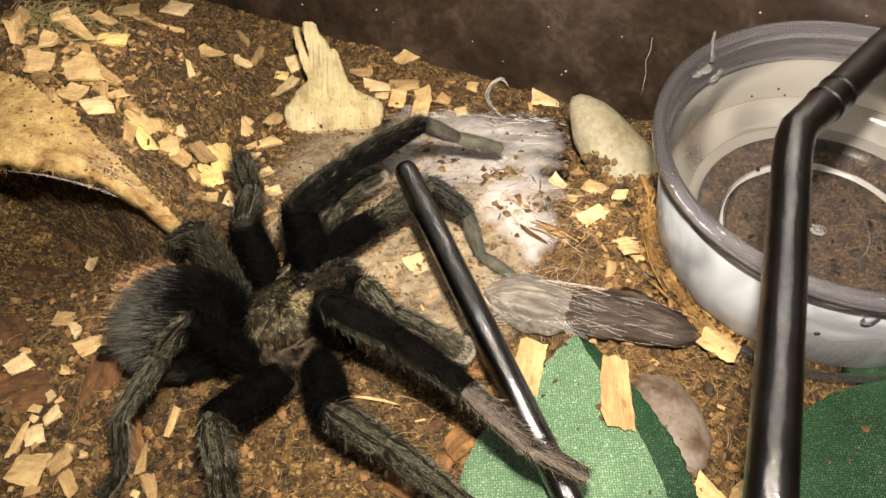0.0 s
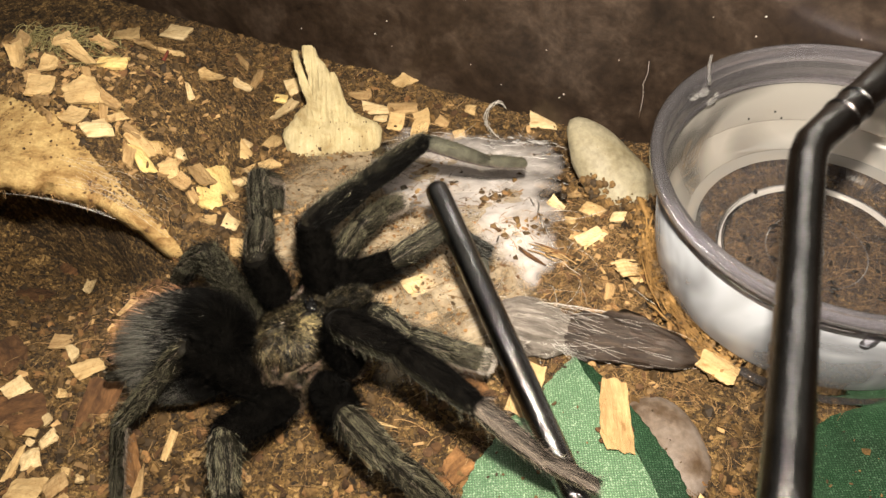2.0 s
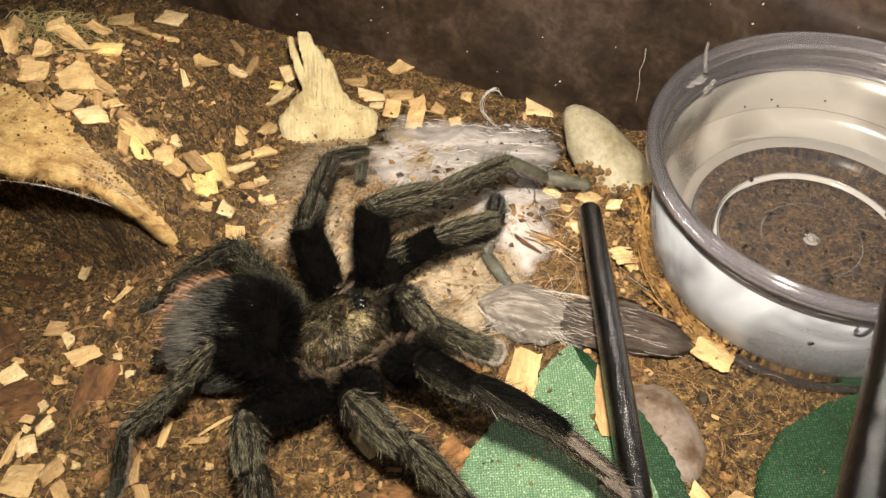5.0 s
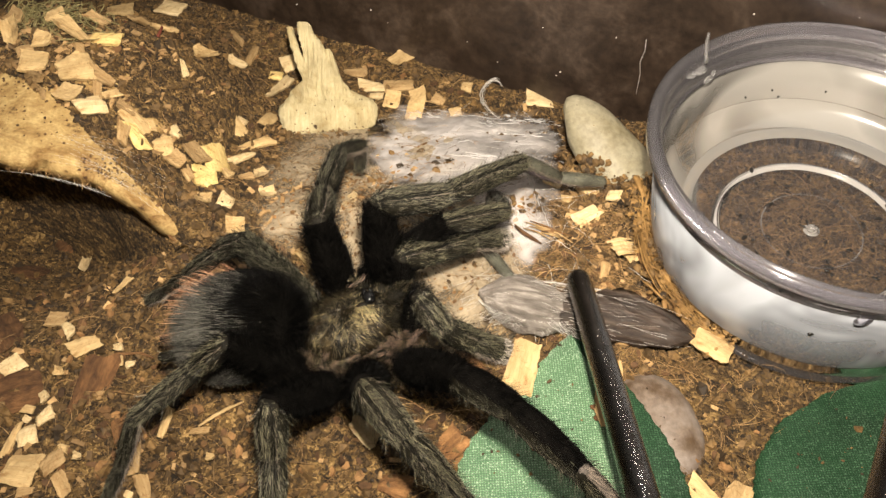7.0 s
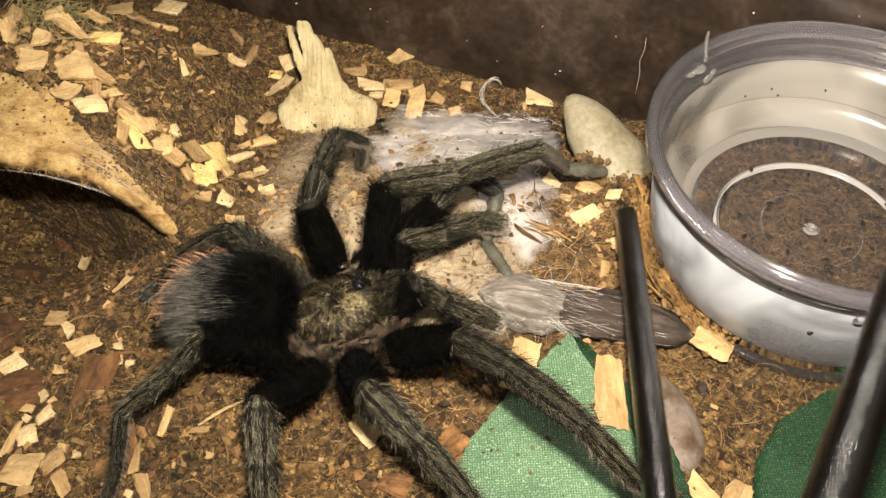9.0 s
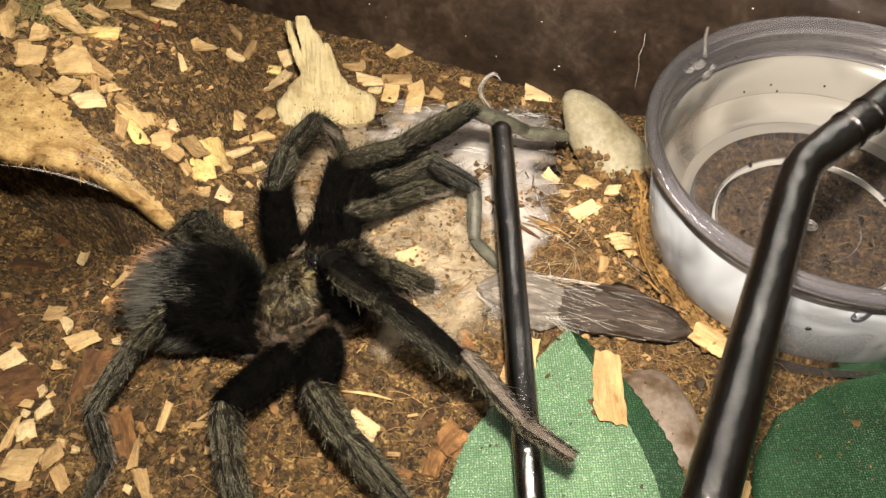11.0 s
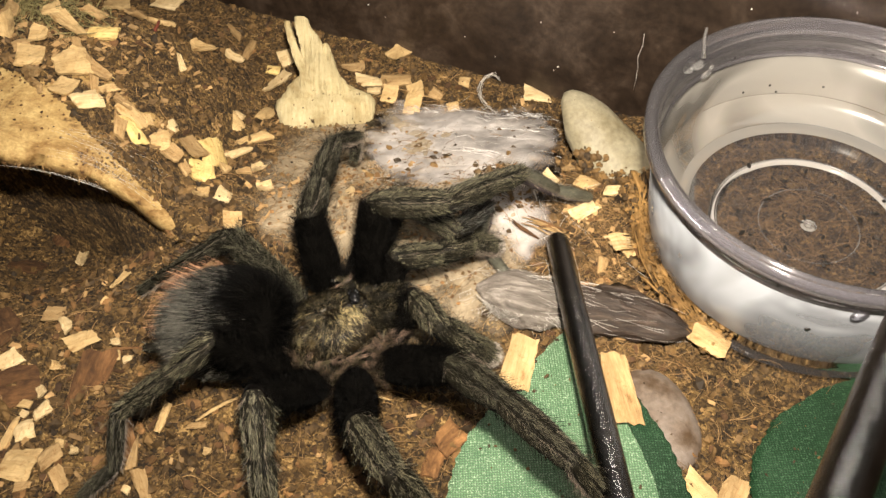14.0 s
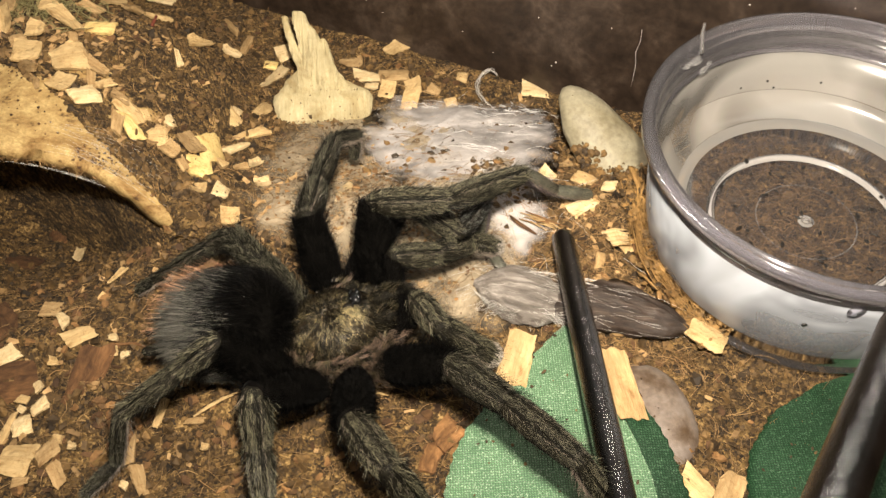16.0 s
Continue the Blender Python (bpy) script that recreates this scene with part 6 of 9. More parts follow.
cloth_leaf("cloth_leaf", "dark and shaded green woven cloth leaf beside the cup", [(90.5, 92, 95, 98), (89, 85.5, 92, 103), (85.3, 74, 88, 110), (78.7, 63.2, 86, 114), (70.8, 57.4, 84, 115), (65, 55.4, 83, 114), (58, 54.4, 82, 112), (50, 56, 80, 108), (42, 62, 78, 98)], (LEAF_DARK_SHADED, LEAF_DARK_SHADED), 0.9, (0.8, 0.8))
wood_stub()
all_chips()
moved_chip = chips([(34.5, 86.5, 15.8, 6.0, 86, 0)], CHIP, "wood_chip", CHIP_LABELS, "wood chips on the soil", 60)[0]
edge_chip = chips([(15.4, 92.3, 11.5, 6.0, 72, 1)], CHIP, "wood_chip", CHIP_LABELS, "wood chips on the soil", 61)[0]
edge_chip.matrix_world = mm(15.2, 92.2, 3.4, 8, -10, 72)
tagged(edge_chip, "tan-yellow wood chip leaning on the cloth leaf")
for k in (0, 1, 2, 7, 8, 13, 14, 15, 19):
    a = 2 * math.pi * k / 22
    rind = Build()
    rind.blob((7.8 * math.cos(a) + random.Random(k).uniform(-0.7, 0.7), 3.3 * math.sin(a), -0.45), (1.0, 0.7, 0.35), 4, 7, 0.5, 0.9, turn=k * 37, seed=k)
    rind.make("bark_bit", [BARK[0]], moved_chip)
tagged(moved_chip, "pale wood chip with bark lying on the cloth leaf")
tip_chip = chips([(54.4, 96.0, 8.0, 4.8, -36, 1)], CHIP, "wood_chip", CHIP_LABELS, "wood chips on the soil", 62)[0]
tip_chip.matrix_world = mm(54.4, 96.0, 3.6, 6, 8, -36)
tagged(tip_chip, "tan flat wood chip at the tip of the husk")
spider = tarantula()
tongs = feeding_tongs()
moss_tuft()
leaf_dirt()
straws()
loose_soil()


def motions():
    walk(moved_chip, [(0, mm(31.8, 85.6, 4.0, 4, 0, 86)), (12.8, mm(31.8, 85.6, 4.0, 4, 0, 86)), (13.6, mm(33.4, 85.5, 4.0, 4, 0, 91)), (14.5, mm(34.7, 85.3, 4.0, 4, 0, 96)), (16, mm(35.0, 85.3, 4.0, 4, 0, 97))])
    walk(spider["root"], [
        (0, mm(-33.66, 101.6, 11.5, 0, -6.843, 26.73)), (0.5, mm(-34.27, 104.2, 11.5, 0, -6.843, 26.86)), (1, mm(-36.42, 107.1, 11.5, 0, -6.843, 42.43)),
        (1.5, mm(-35.87, 105.5, 11.5, 0, -6.843, 45.19)), (2, mm(-31.48, 101.5, 11.5, 0, -6.843, 22.25)), (2.5, mm(-24.3, 99.48, 11.5, 0, -6.843, 17.98)),
        (3, mm(-22.06, 98.52, 11.5, 0, -6.843, 16.92)), (3.5, mm(-23.59, 99.86, 11.5, 0, -6.843, 25.78)), (4, mm(-23.24, 99.97, 11.5, 0, -6.843, 23.01)),
        (6.5, mm(-18.74, 98.31, 11.5, 0, -6.843, 11.55)), (7, mm(-19.48, 98.65, 11.5, 0, -6.843, 12.43)), (7.5, mm(-20.58, 99.23, 11.5, 0, -6.843, 12.44)),
        (8, mm(-21.57, 98.79, 11.5, 0, -6.843, 8.644)), (8.5, mm(-24.33, 102.3, 11.5, 0, -6.843, 21.58)), (9, mm(-21.7, 102.1, 11.5, 0, -6.843, 7.626)),
        (11.5, mm(-30.88, 106.3, 11.5, 0, -6.843, 24.89)), (12, mm(-29.26, 104.1, 11.5, 0, -6.843, 22.03)), (12.5, mm(-27.09, 101, 11.5, 0, -6.843, 17.43)),
        (13, mm(-24.88, 99.35, 11.5, 0, -6.843, 9.513)), (14, mm(-21.81, 97.42, 11.5, 0, -6.843, 11.11)), (16, mm(-21.19, 96.35, 11.5, 0, -6.843, 10.99)),
    ])
    walk(spider["abdomen"], [
        (0, mm(-8.5, 0, -1, -2.755, 3.342, -23.76)), (0.5, mm(-8.5, 0, -1, -2.726, 3.315, -23.5)), (1, mm(-8.5, 0, -1, -4.324, 2.476, -39.2)),
        (1.5, mm(-8.5, 0, -1, -4.623, 2.266, -42.51)), (2, mm(-8.5, 0, -1, -1.927, 3.757, -16.37)), (2.5, mm(-8.5, 0, -1, -1.406, 4.069, -11.87)),
        (3, mm(-8.5, 0, -1, -1.101, 4.249, -9.275)), (3.5, mm(-8.5, 0, -1, -2.08, 4, -17.72)), (4, mm(-8.5, 0, -1, -1.921, 4.011, -16.33)),
        (6.5, mm(-8.5, 0, -1, -1.014, 4.469, -8.538)), (7, mm(-8.5, 0, -1, -0.8463, 4.42, -7.115)), (7.5, mm(-8.5, 0, -1, -0.862, 4.431, -7.248)),
        (8, mm(-8.5, 0, -1, -0.3723, 4.424, -3.124)), (8.5, mm(-8.5, 0, -1, -2.181, 4.062, -18.61)), (9, mm(-8.5, 0, -1, -0.4625, 4.618, -3.882)),
        (11.5, mm(-8.5, 0, -1, -2.737, 3.63, -23.6)), (12, mm(-8.5, 0, -1, -2.395, 3.828, -20.51)), (12.5, mm(-8.5, 0, -1, -1.999, 3.872, -17)),
        (13, mm(-8.5, 0, -1, -0.854, 4.358, -7.18)), (14, mm(-8.5, 0, -1, -1.17, 4.52, -9.862)), (16, mm(-8.5, 0, -1, -0.9765, 4.538, -8.217)),
    ])
    walk(spider["L1"][0], [
        (0, mm(9.5, 9.5, -3, -31.59, -82.02, 31.34)), (0.5, mm(9.5, 9.5, -3, -49.43, -81.26, 49.1)), (1, mm(9.5, 9.5, -3, 0, -64.64, 6.56)),
        (1.5, mm(9.5, 9.5, -3, 0, -64.55, 6.245)), (2, mm(9.5, 9.5, -3, -48.63, -78.15, 48.01)), (2.5, mm(9.5, 9.5, -3, -44.58, -76.62, 43.79)),
        (3, mm(9.5, 9.5, -3, 0, -68.36, 47.07)), (3.5, mm(9.5, 9.5, -3, 0, -61.08, 28.91)), (4, mm(9.5, 9.5, -3, 0, -62.25, 37.84)),
        (6.5, mm(9.5, 9.5, -3, 0, -66.48, 70.84)), (7, mm(9.5, 9.5, -3, 0, -66.61, 68.32)), (7.5, mm(9.5, 9.5, -3, 0, -67.63, 66.95)),
        (8, mm(9.5, 9.5, -3, 0, -63.25, 71.61)), (8.5, mm(9.5, 9.5, -3, 0, -64.59, 22.21)), (9, mm(9.5, 9.5, -3, 0, -48.82, 65.87)),
        (11.5, mm(9.5, 9.5, -3, 0, -33.67, 45.49)), (12, mm(9.5, 9.5, -3, 0, -35.82, 51.55)), (12.5, mm(9.5, 9.5, -3, 0, -49.41, 49.64)),
        (13, mm(9.5, 9.5, -3, 0, -50.5, 63.57)), (14, mm(9.5, 9.5, -3, 0, -63.42, 56.52)), (16, mm(9.5, 9.5, -3, 0, -63.78, 58.91)),
    ])
    walk(spider["L1"][1], [
        (0, mm(11.63, 10.8, 14.81, -105, 4.512, 21.33)), (0.5, mm(11.29, 11.57, 14.78, -105, 12.08, 42.95)), (1, mm(17.15, 10.38, 13.25, -105, 8.512, 18.88)),
        (1.5, mm(17.18, 10.34, 13.24, -105, 14.21, 14.18)), (2, mm(11.97, 12.25, 14.6, -105, 7.191, 26.08)), (2.5, mm(12.5, 12.38, 14.5, -55, 6.595, 32.41)),
        (3, mm(14.02, 14.36, 13.72, 0, 11.6, 20.77)), (3.5, mm(17.11, 13.71, 12.74, 0, 15.75, 10.28)), (4, mm(16.12, 14.64, 12.92, 0, 20.96, 14.71)),
        (6.5, mm(11.86, 16.28, 13.49, 0, 13.41, 7.285)), (7, mm(12.14, 16.14, 13.51, 0, 12.86, 2.225)), (7.5, mm(12.18, 15.8, 13.63, 0, 9.992, 4.084)),
        (8, mm(12.05, 17.18, 13.06, 0, 7.214, 5.766)), (8.5, mm(16.65, 12.42, 13.25, 0, 11.38, 3.729)), (9, mm(14.34, 20.31, 10.54, 0, -1.383, -5.034)),
        (11.5, mm(19.99, 20.17, 6.972, -50, -15.18, -24.01)), (12, mm(18.57, 20.92, 7.526, -50, -18.14, -25.06)), (12.5, mm(17.08, 18.42, 10.66, 0, -11.69, -28.31)),
        (13, mm(14.59, 19.75, 10.88, 0, -11.95, -24.84)), (14, mm(13.94, 16.21, 13.09, 0, 0.122, -17.48)), (16, mm(13.6, 16.31, 13.14, 0, 1.851, -14.65)),
    ])
    walk(spider["L1"][2], [
        (0, mm(24.89, 15.98, 13.69, -105, 12.17, 17.05)), (0.5, mm(21.51, 21.08, 11.79, -105, 4.493, 34.11)), (1, mm(30.52, 14.95, 11.14, -105, 6.317, 15.52)),
        (1.5, mm(30.61, 13.73, 9.736, -105, 5.888, 14.59)), (2, mm(24.7, 18.48, 12.82, -105, 12.81, 29.99)), (2.5, mm(24.48, 19.98, 12.86, -55, 13.73, 25.91)),
        (3, mm(27.1, 19.32, 10.85, 0, 16.17, 31.91)), (3.5, mm(30.64, 16.16, 8.866, 0, 17.46, 17.35)), (4, mm(29.01, 18.02, 7.809, 0, 14.1, 18.08)),
        (6.5, mm(25.63, 18.04, 10.18, 0, 17.21, 27.41)), (7, mm(26.05, 16.68, 10.33, 0, 15.83, 24.41)), (7.5, mm(26.21, 16.8, 11.15, 0, 19.03, 28.99)),
        (8, mm(26.15, 18.61, 11.27, 0, 18.96, 33.11)), (8.5, mm(30.62, 13.33, 10.43, 0, 17.08, 17.74)), (9, mm(28.56, 19.06, 10.88, 0, 11.74, 18.95)),
        (11.5, mm(32.58, 14.57, 10.71, -50, 14.22, 20.9)), (12, mm(30.86, 15.17, 11.97, -50, 16.1, 22.91)), (12.5, mm(29.39, 11.78, 13.55, 0, 17, 26.07)),
        (13, mm(27.27, 13.88, 13.83, 0, 16.46, 28.98)), (14, mm(27.56, 11.92, 13.05, 0, 20.29, 27.38)), (16, mm(27.41, 12.7, 12.67, 0, 20.98, 25.71)),
    ])
    walk(spider["L1"][3], [
        (0, mm(44.41, 21.96, 9.287, 0, 53.81, 28.19)), (0.5, mm(38.74, 32.75, 10.15, 0, 32.2, -6.117)), (1, mm(50.51, 20.5, 8.842, 0, 29.84, -19.47)),
        (1.5, mm(50.7, 18.97, 7.594, 0, 28.64, -25.5)), (2, mm(42.33, 28.65, 8.185, 0, 42.55, -5.704)), (2.5, mm(42.73, 28.85, 7.903, 0, 48.1, 4.096)),
        (3, mm(44.12, 29.92, 5.035, 0, 48.34, 13.4)), (3.5, mm(49.65, 22.1, 2.601, 0, 44.75, 7.824)), (4, mm(48.26, 24.31, 2.721, 0, 48.77, 11.53)),
        (6.5, mm(43.34, 27.22, 4.002, 0, 52.78, 32.54)), (7, mm(44.34, 24.98, 4.634, 0, 52.85, 31.14)), (7.5, mm(43.48, 26.37, 4.346, 0, 55.57, 21.67)),
        (8, mm(42.69, 29.39, 4.484, 0, 55.43, 26.06)), (8.5, mm(49.63, 19.41, 4.296, 0, 55.83, 12.27)), (9, mm(47.9, 25.7, 6.633, 0, 57.43, 45.52)),
        (11.5, mm(51.49, 21.79, 5.582, 0, 45.22, -6.745)), (12, mm(49.34, 22.98, 6.183, 0, 44.62, -1.195)), (12.5, mm(47.33, 20.56, 7.447, 0, 52.99, 12.96)),
        (13, mm(44.79, 23.58, 7.917, 0, 56.56, 30.69)), (14, mm(44.95, 20.93, 5.814, 0, 55.08, 34.2)), (16, mm(44.98, 21.16, 5.197, 0, 56, 37.06)),
    ])
    walk(spider["L1"][4], [
        (0, mm(53.95, 27.08, -5.505, 0, 34.76, -17.22)), (0.5, mm(54.16, 31.1, 0.3872, 0, 30.27, -20.72)), (1, mm(65.5, 15.21, -0.278, 0, 16.25, -20.32)),
        (1.5, mm(65.22, 12.04, -1.191, 0, 19.13, -26.07)), (2, mm(55.77, 27.31, -4.208, 0, 35.74, 6.073)), (2.5, mm(54.93, 29.72, -5.738, 0, 39.95, 9.706)),
        (3, mm(55.97, 32.74, -8.656, 0, 26.23, 1.525)), (3.5, mm(62.54, 23.87, -10.3, 0, 24.77, -18.4)), (4, mm(60.1, 26.72, -11.06, 0, 27.51, -18.86)),
        (6.5, mm(52.69, 33.19, -10.59, 0, 25.22, -4.906)), (7, mm(53.82, 30.7, -9.974, 0, 26.56, -1.081)), (7.5, mm(53.1, 30.19, -10.77, 0, 19.71, -6.769)),
        (8, mm(52.03, 33.96, -10.61, 0, 19.7, -2.834)), (8.5, mm(59.69, 21.6, -10.87, 0, 24.81, -15.13)), (9, mm(54.81, 32.73, -8.813, 0, 32.45, 12.13)),
        (11.5, mm(64.31, 20.27, -7.426, 0, 28.93, -7.915)), (12, mm(62.38, 22.71, -6.689, 0, 33.92, -3.54)), (12.5, mm(58.08, 23.03, -7.189, 0, 35.25, 1.636)),
        (13, mm(53.47, 28.73, -7.377, 0, 44.69, 11.08)), (14, mm(53.63, 26.83, -9.215, 0, 42.35, 13.64)), (16, mm(53.16, 27.33, -9.997, 0, 38.66, 15.39)),
    ])
    walk(spider["L2"][0], [
        (0, mm(5, 11, -3, 0, -12.5, -3.845)), (1.5, mm(5, 11, -3, 0, -12.88, -22.9)), (2.5, mm(5, 11, -3, 0, -16.95, -5.226)),
        (3, mm(5, 11, -3, 0, -19.22, -1.829)), (4, mm(5, 11, -3, 0, -20.48, -4.314)), (6.5, mm(5, 11, -3, 0, -20.46, 9.515)),
        (7, mm(5, 11, -3, 0, -20.44, 10.42)), (8, mm(5, 11, -3, 0, -20.74, 14.67)), (8.5, mm(5, 11, -3, 0, -21.3, 2.241)),
        (9, mm(5, 11, -3, 0, -21.47, 18.18)), (11.5, mm(5, 11, -3, 0, -19.33, 11.54)), (12.5, mm(5, 11, -3, 0, -23.91, 35.97)),
        (13, mm(5, 11, -3, 0, -23.31, 44.35)), (14, mm(5, 11, -3, 0, -22.16, 41.97)), (16, mm(5, 11, -3, 0, -21.62, 41.33)),
    ])
    walk(spider["L2"][1], [
        (0, mm(25.25, 9.639, 1.499, 0, -18.59, -5.268)), (1.5, mm(23.66, 3.116, 1.632, 0, -2.776, -15.69)), (2.5, mm(24.8, 9.189, 3.059, 0, 2.627, 39.65)),
        (3, mm(24.62, 10.37, 3.842, 0, 9.157, 25.51)), (4, mm(24.42, 9.535, 4.271, 0, 14.8, 8.813)), (6.5, mm(24.2, 14.22, 4.266, 0, 17.54, 15.82)),
        (7, mm(24.15, 14.52, 4.259, 0, 19.38, 12.4)), (8, mm(23.8, 15.92, 4.36, 0, 20.35, 15.8)), (8.5, mm(24.35, 11.76, 4.551, 0, 19.91, 35.55)),
        (9, mm(23.38, 17.04, 4.609, 0, 10.83, 58.74)), (11.5, mm(24.22, 14.92, 3.881, 0, 7.589, -3.72)), (12.5, mm(20.38, 22.16, 5.423, 0, 11.83, -19)),
        (13, mm(18.65, 24.34, 5.225, 0, 14.04, -30.94)), (14, mm(19.31, 23.87, 4.84, 0, 13.72, -48.21)), (16, mm(19.51, 23.76, 4.657, 0, 14.82, -48.45)),
    ])
    walk(spider["L2"][2], [
        (0, mm(38.79, 8.39, 6.074, 0, 57.65, -25.39)), (1.5, mm(37.46, -0.7599, 2.328, 0, 25.47, -58.7)), (2.5, mm(35.84, 18.34, 2.401, 0, 54.59, 37.82)),
        (3, mm(37.4, 16.47, 1.558, 0, 44.06, 77.59)), (4, mm(38.13, 11.66, 0.6045, 0, 30.36, 56.18)), (6.5, mm(37.37, 17.95, -0.05836, 0, 30.71, 95.15)),
        (7, mm(37.38, 17.43, -0.5022, 0, 32.62, 89.41)), (8, mm(36.75, 19.59, -0.6299, 0, 32.81, 85.57)), (8.5, mm(35.33, 19.6, -0.336, 0, 40.23, -4.297)),
        (9, mm(30.69, 29.08, 1.912, 0, 53.41, 0.7537)), (11.5, mm(38.41, 14, 1.986, 0, 44.29, -28.67)), (12.5, mm(33.66, 17.59, 2.481, 0, 36.4, 0.08753)),
        (13, mm(30.59, 17.18, 1.743, 0, 26.08, 34.99)), (14, mm(28.6, 13.48, 1.437, 0, 19.14, 44.66)), (16, mm(28.71, 13.38, 0.987, 0, 15.93, 50.24)),
    ])
    walk(spider["L2"][3], [
        (0, mm(44.91, 5.483, -4.631, 0, 67.69, -92.7)), (1.5, mm(43.41, -10.53, -3.121, 0, 53.64, -102.2)), (2.5, mm(41.64, 22.84, -7.926, 0, 29.45, -119.8)),
        (3, mm(39.36, 25.37, -7.253, 0, 28, -122.5)), (4, mm(44.21, 20.74, -5.801, 0, 29.95, -130.7)), (6.5, mm(36.39, 28.8, -6.529, 0, 37.1, -119.1)),
        (7, mm(37.49, 28.1, -7.333, 0, 32.31, -118.2)), (8, mm(37.57, 30.2, -7.497, 0, 31.86, -114.6)), (8.5, mm(44.97, 18.88, -8.521, 0, 17.26, -132.2)),
        (9, mm(38.24, 29.18, -8.263, 0, 24.91, -118.3)), (11.5, mm(46.37, 9.65, -6.862, 0, 35.57, -120.8)), (12.5, mm(43.86, 17.6, -5.037, 0, 54.83, -136.6)),
        (13, mm(39.91, 23.71, -3.828, 0, 61.51, -142)), (14, mm(37.12, 21.89, -2.718, 0, 75.69, -172.6)), (16, mm(36.51, 22.75, -2.49, 13.5, 78.38, -166.8)),
    ])
    walk(spider["L2"][4], [
        (0, mm(44.7, 0.9363, -15.73, 0, -7.645, -74.31)), (1.5, mm(41.91, -17.48, -12.78, 0, 0.8174, -98.68)), (2.5, mm(36.44, 13.78, -13.82, 0, -2.876, -70.15)),
        (3, mm(33.67, 16.44, -12.88, 0, 5.846, -66.07)), (4, mm(37.44, 12.86, -11.79, 0, 15.44, -80.77)), (6.5, mm(31.74, 20.44, -13.76, 0, -8.276, -73.37)),
        (7, mm(32.69, 19.17, -13.74, 0, -8.513, -74.95)), (8, mm(33.33, 20.94, -13.83, 0, -8.536, -70.54)), (8.5, mm(37.28, 10.39, -12.08, 0, 13.86, -81.54)),
        (9, mm(33.09, 19.6, -13.31, 0, 0.3351, -73.44)), (11.5, mm(41.38, 1.269, -13.84, 0, 7.266, -78.16)), (12.5, mm(38.84, 12.86, -14.84, 0, -0.4616, -72.39)),
        (13, mm(35.41, 20.19, -14.37, 0, -0.08113, -70.09)), (14, mm(34.18, 21.51, -14.34, 0, -7.344, -73.53)), (16, mm(34.15, 22.19, -14.24, 0, -11.59, -76.58)),
    ])
    walk(spider["L3"][0], [
        (0, mm(0, 11, -3, -75.7, -77.38, 75.36)), (0.5, mm(0, 11, -3, -72.45, -79.01, 72.15)), (1, mm(0, 11, -3, 0, -72.04, 16.49)),
        (1.5, mm(0, 11, -3, 7.894, -76.23, -7.669)), (2, mm(0, 11, -3, -169.8, -88.83, 169.8)), (2.5, mm(0, 11, -3, 0, -74.99, 81.73)),
        (3, mm(0, 11, -3, 0, -61.27, 79.56)), (3.5, mm(0, 11, -3, 0, -58.87, 58.12)), (4, mm(0, 11, -3, 0, -62.09, 68.37)),
        (6.5, mm(0, 11, -3, 0, -58.48, 98.87)), (7, mm(0, 11, -3, 0, -66.44, 94.27)), (7.5, mm(0, 11, -3, 0, -62.55, 96.74)),
        (8, mm(0, 11, -3, 0, -60.45, 99.11)), (8.5, mm(0, 11, -3, 0, -62.84, 65.09)), (9, mm(0, 11, -3, 0, -64.55, 103.2)),
        (11.5, mm(0, 11, -3, 0, -58.72, 53.03)), (12, mm(0, 11, -3, 0, -59.82, 62.15)), (12.5, mm(0, 11, -3, 0, -53.73, 73.1)),
        (13, mm(0, 11, -3, 0, -59.14, 89.2)), (14, mm(0, 11, -3, 0, -59.31, 87.87)), (16, mm(0, 11, -3, 0, -57.06, 91.68)),
    ])
    walk(spider["L3"][1], [
        (0, mm(0.8714, 14.34, 12.4, 0, 17.63, 67.79)), (0.5, mm(0.9227, 13.86, 12.49, 0, 15.83, 69.05)), (1, mm(4.667, 12.38, 12.01, 0, 14.55, 52.73)),
        (1.5, mm(3.723, 10.5, 12.33, 0, 13.72, 49.68)), (2, mm(-0.316, 11.06, 12.78, 0, 15.75, 74.17)), (2.5, mm(0.5876, 15.04, 12.24, 0, 23.36, 76.43)),
        (3, mm(1.375, 18.46, 10.84, 0, 21.32, 77.06)), (3.5, mm(4.309, 17.93, 10.51, 0, 21.2, 66.76)), (4, mm(2.723, 17.87, 10.95, 0, 22.75, 67.65)),
        (6.5, mm(-1.273, 19.15, 10.45, 0, 13.95, 80.53)), (7, mm(-0.4692, 17.29, 11.47, 0, 18.65, 80.34)), (7.5, mm(-0.8537, 18.22, 11, 0, 16.35, 76.76)),
        (8, mm(-1.232, 18.68, 10.73, 0, 15.73, 79.63)), (8.5, mm(3.034, 17.53, 11.04, 0, 14.69, 66.74)), (9, mm(-1.543, 17.6, 11.25, 0, 15.28, 83.46)),
        (11.5, mm(4.928, 17.55, 10.49, 0, 7.127, 59.31)), (12, mm(3.706, 18.02, 10.64, 0, 9.587, 66.01)), (12.5, mm(2.714, 19.93, 9.724, 0, 16.24, 74.24)),
        (13, mm(0.1132, 19.09, 10.55, 0, 17.83, 83.44)), (14, mm(0.2989, 19.05, 10.57, 0, 15.2, 77.08)), (16, mm(-0.2516, 19.58, 10.24, 0, 14.26, 76.59)),
    ])
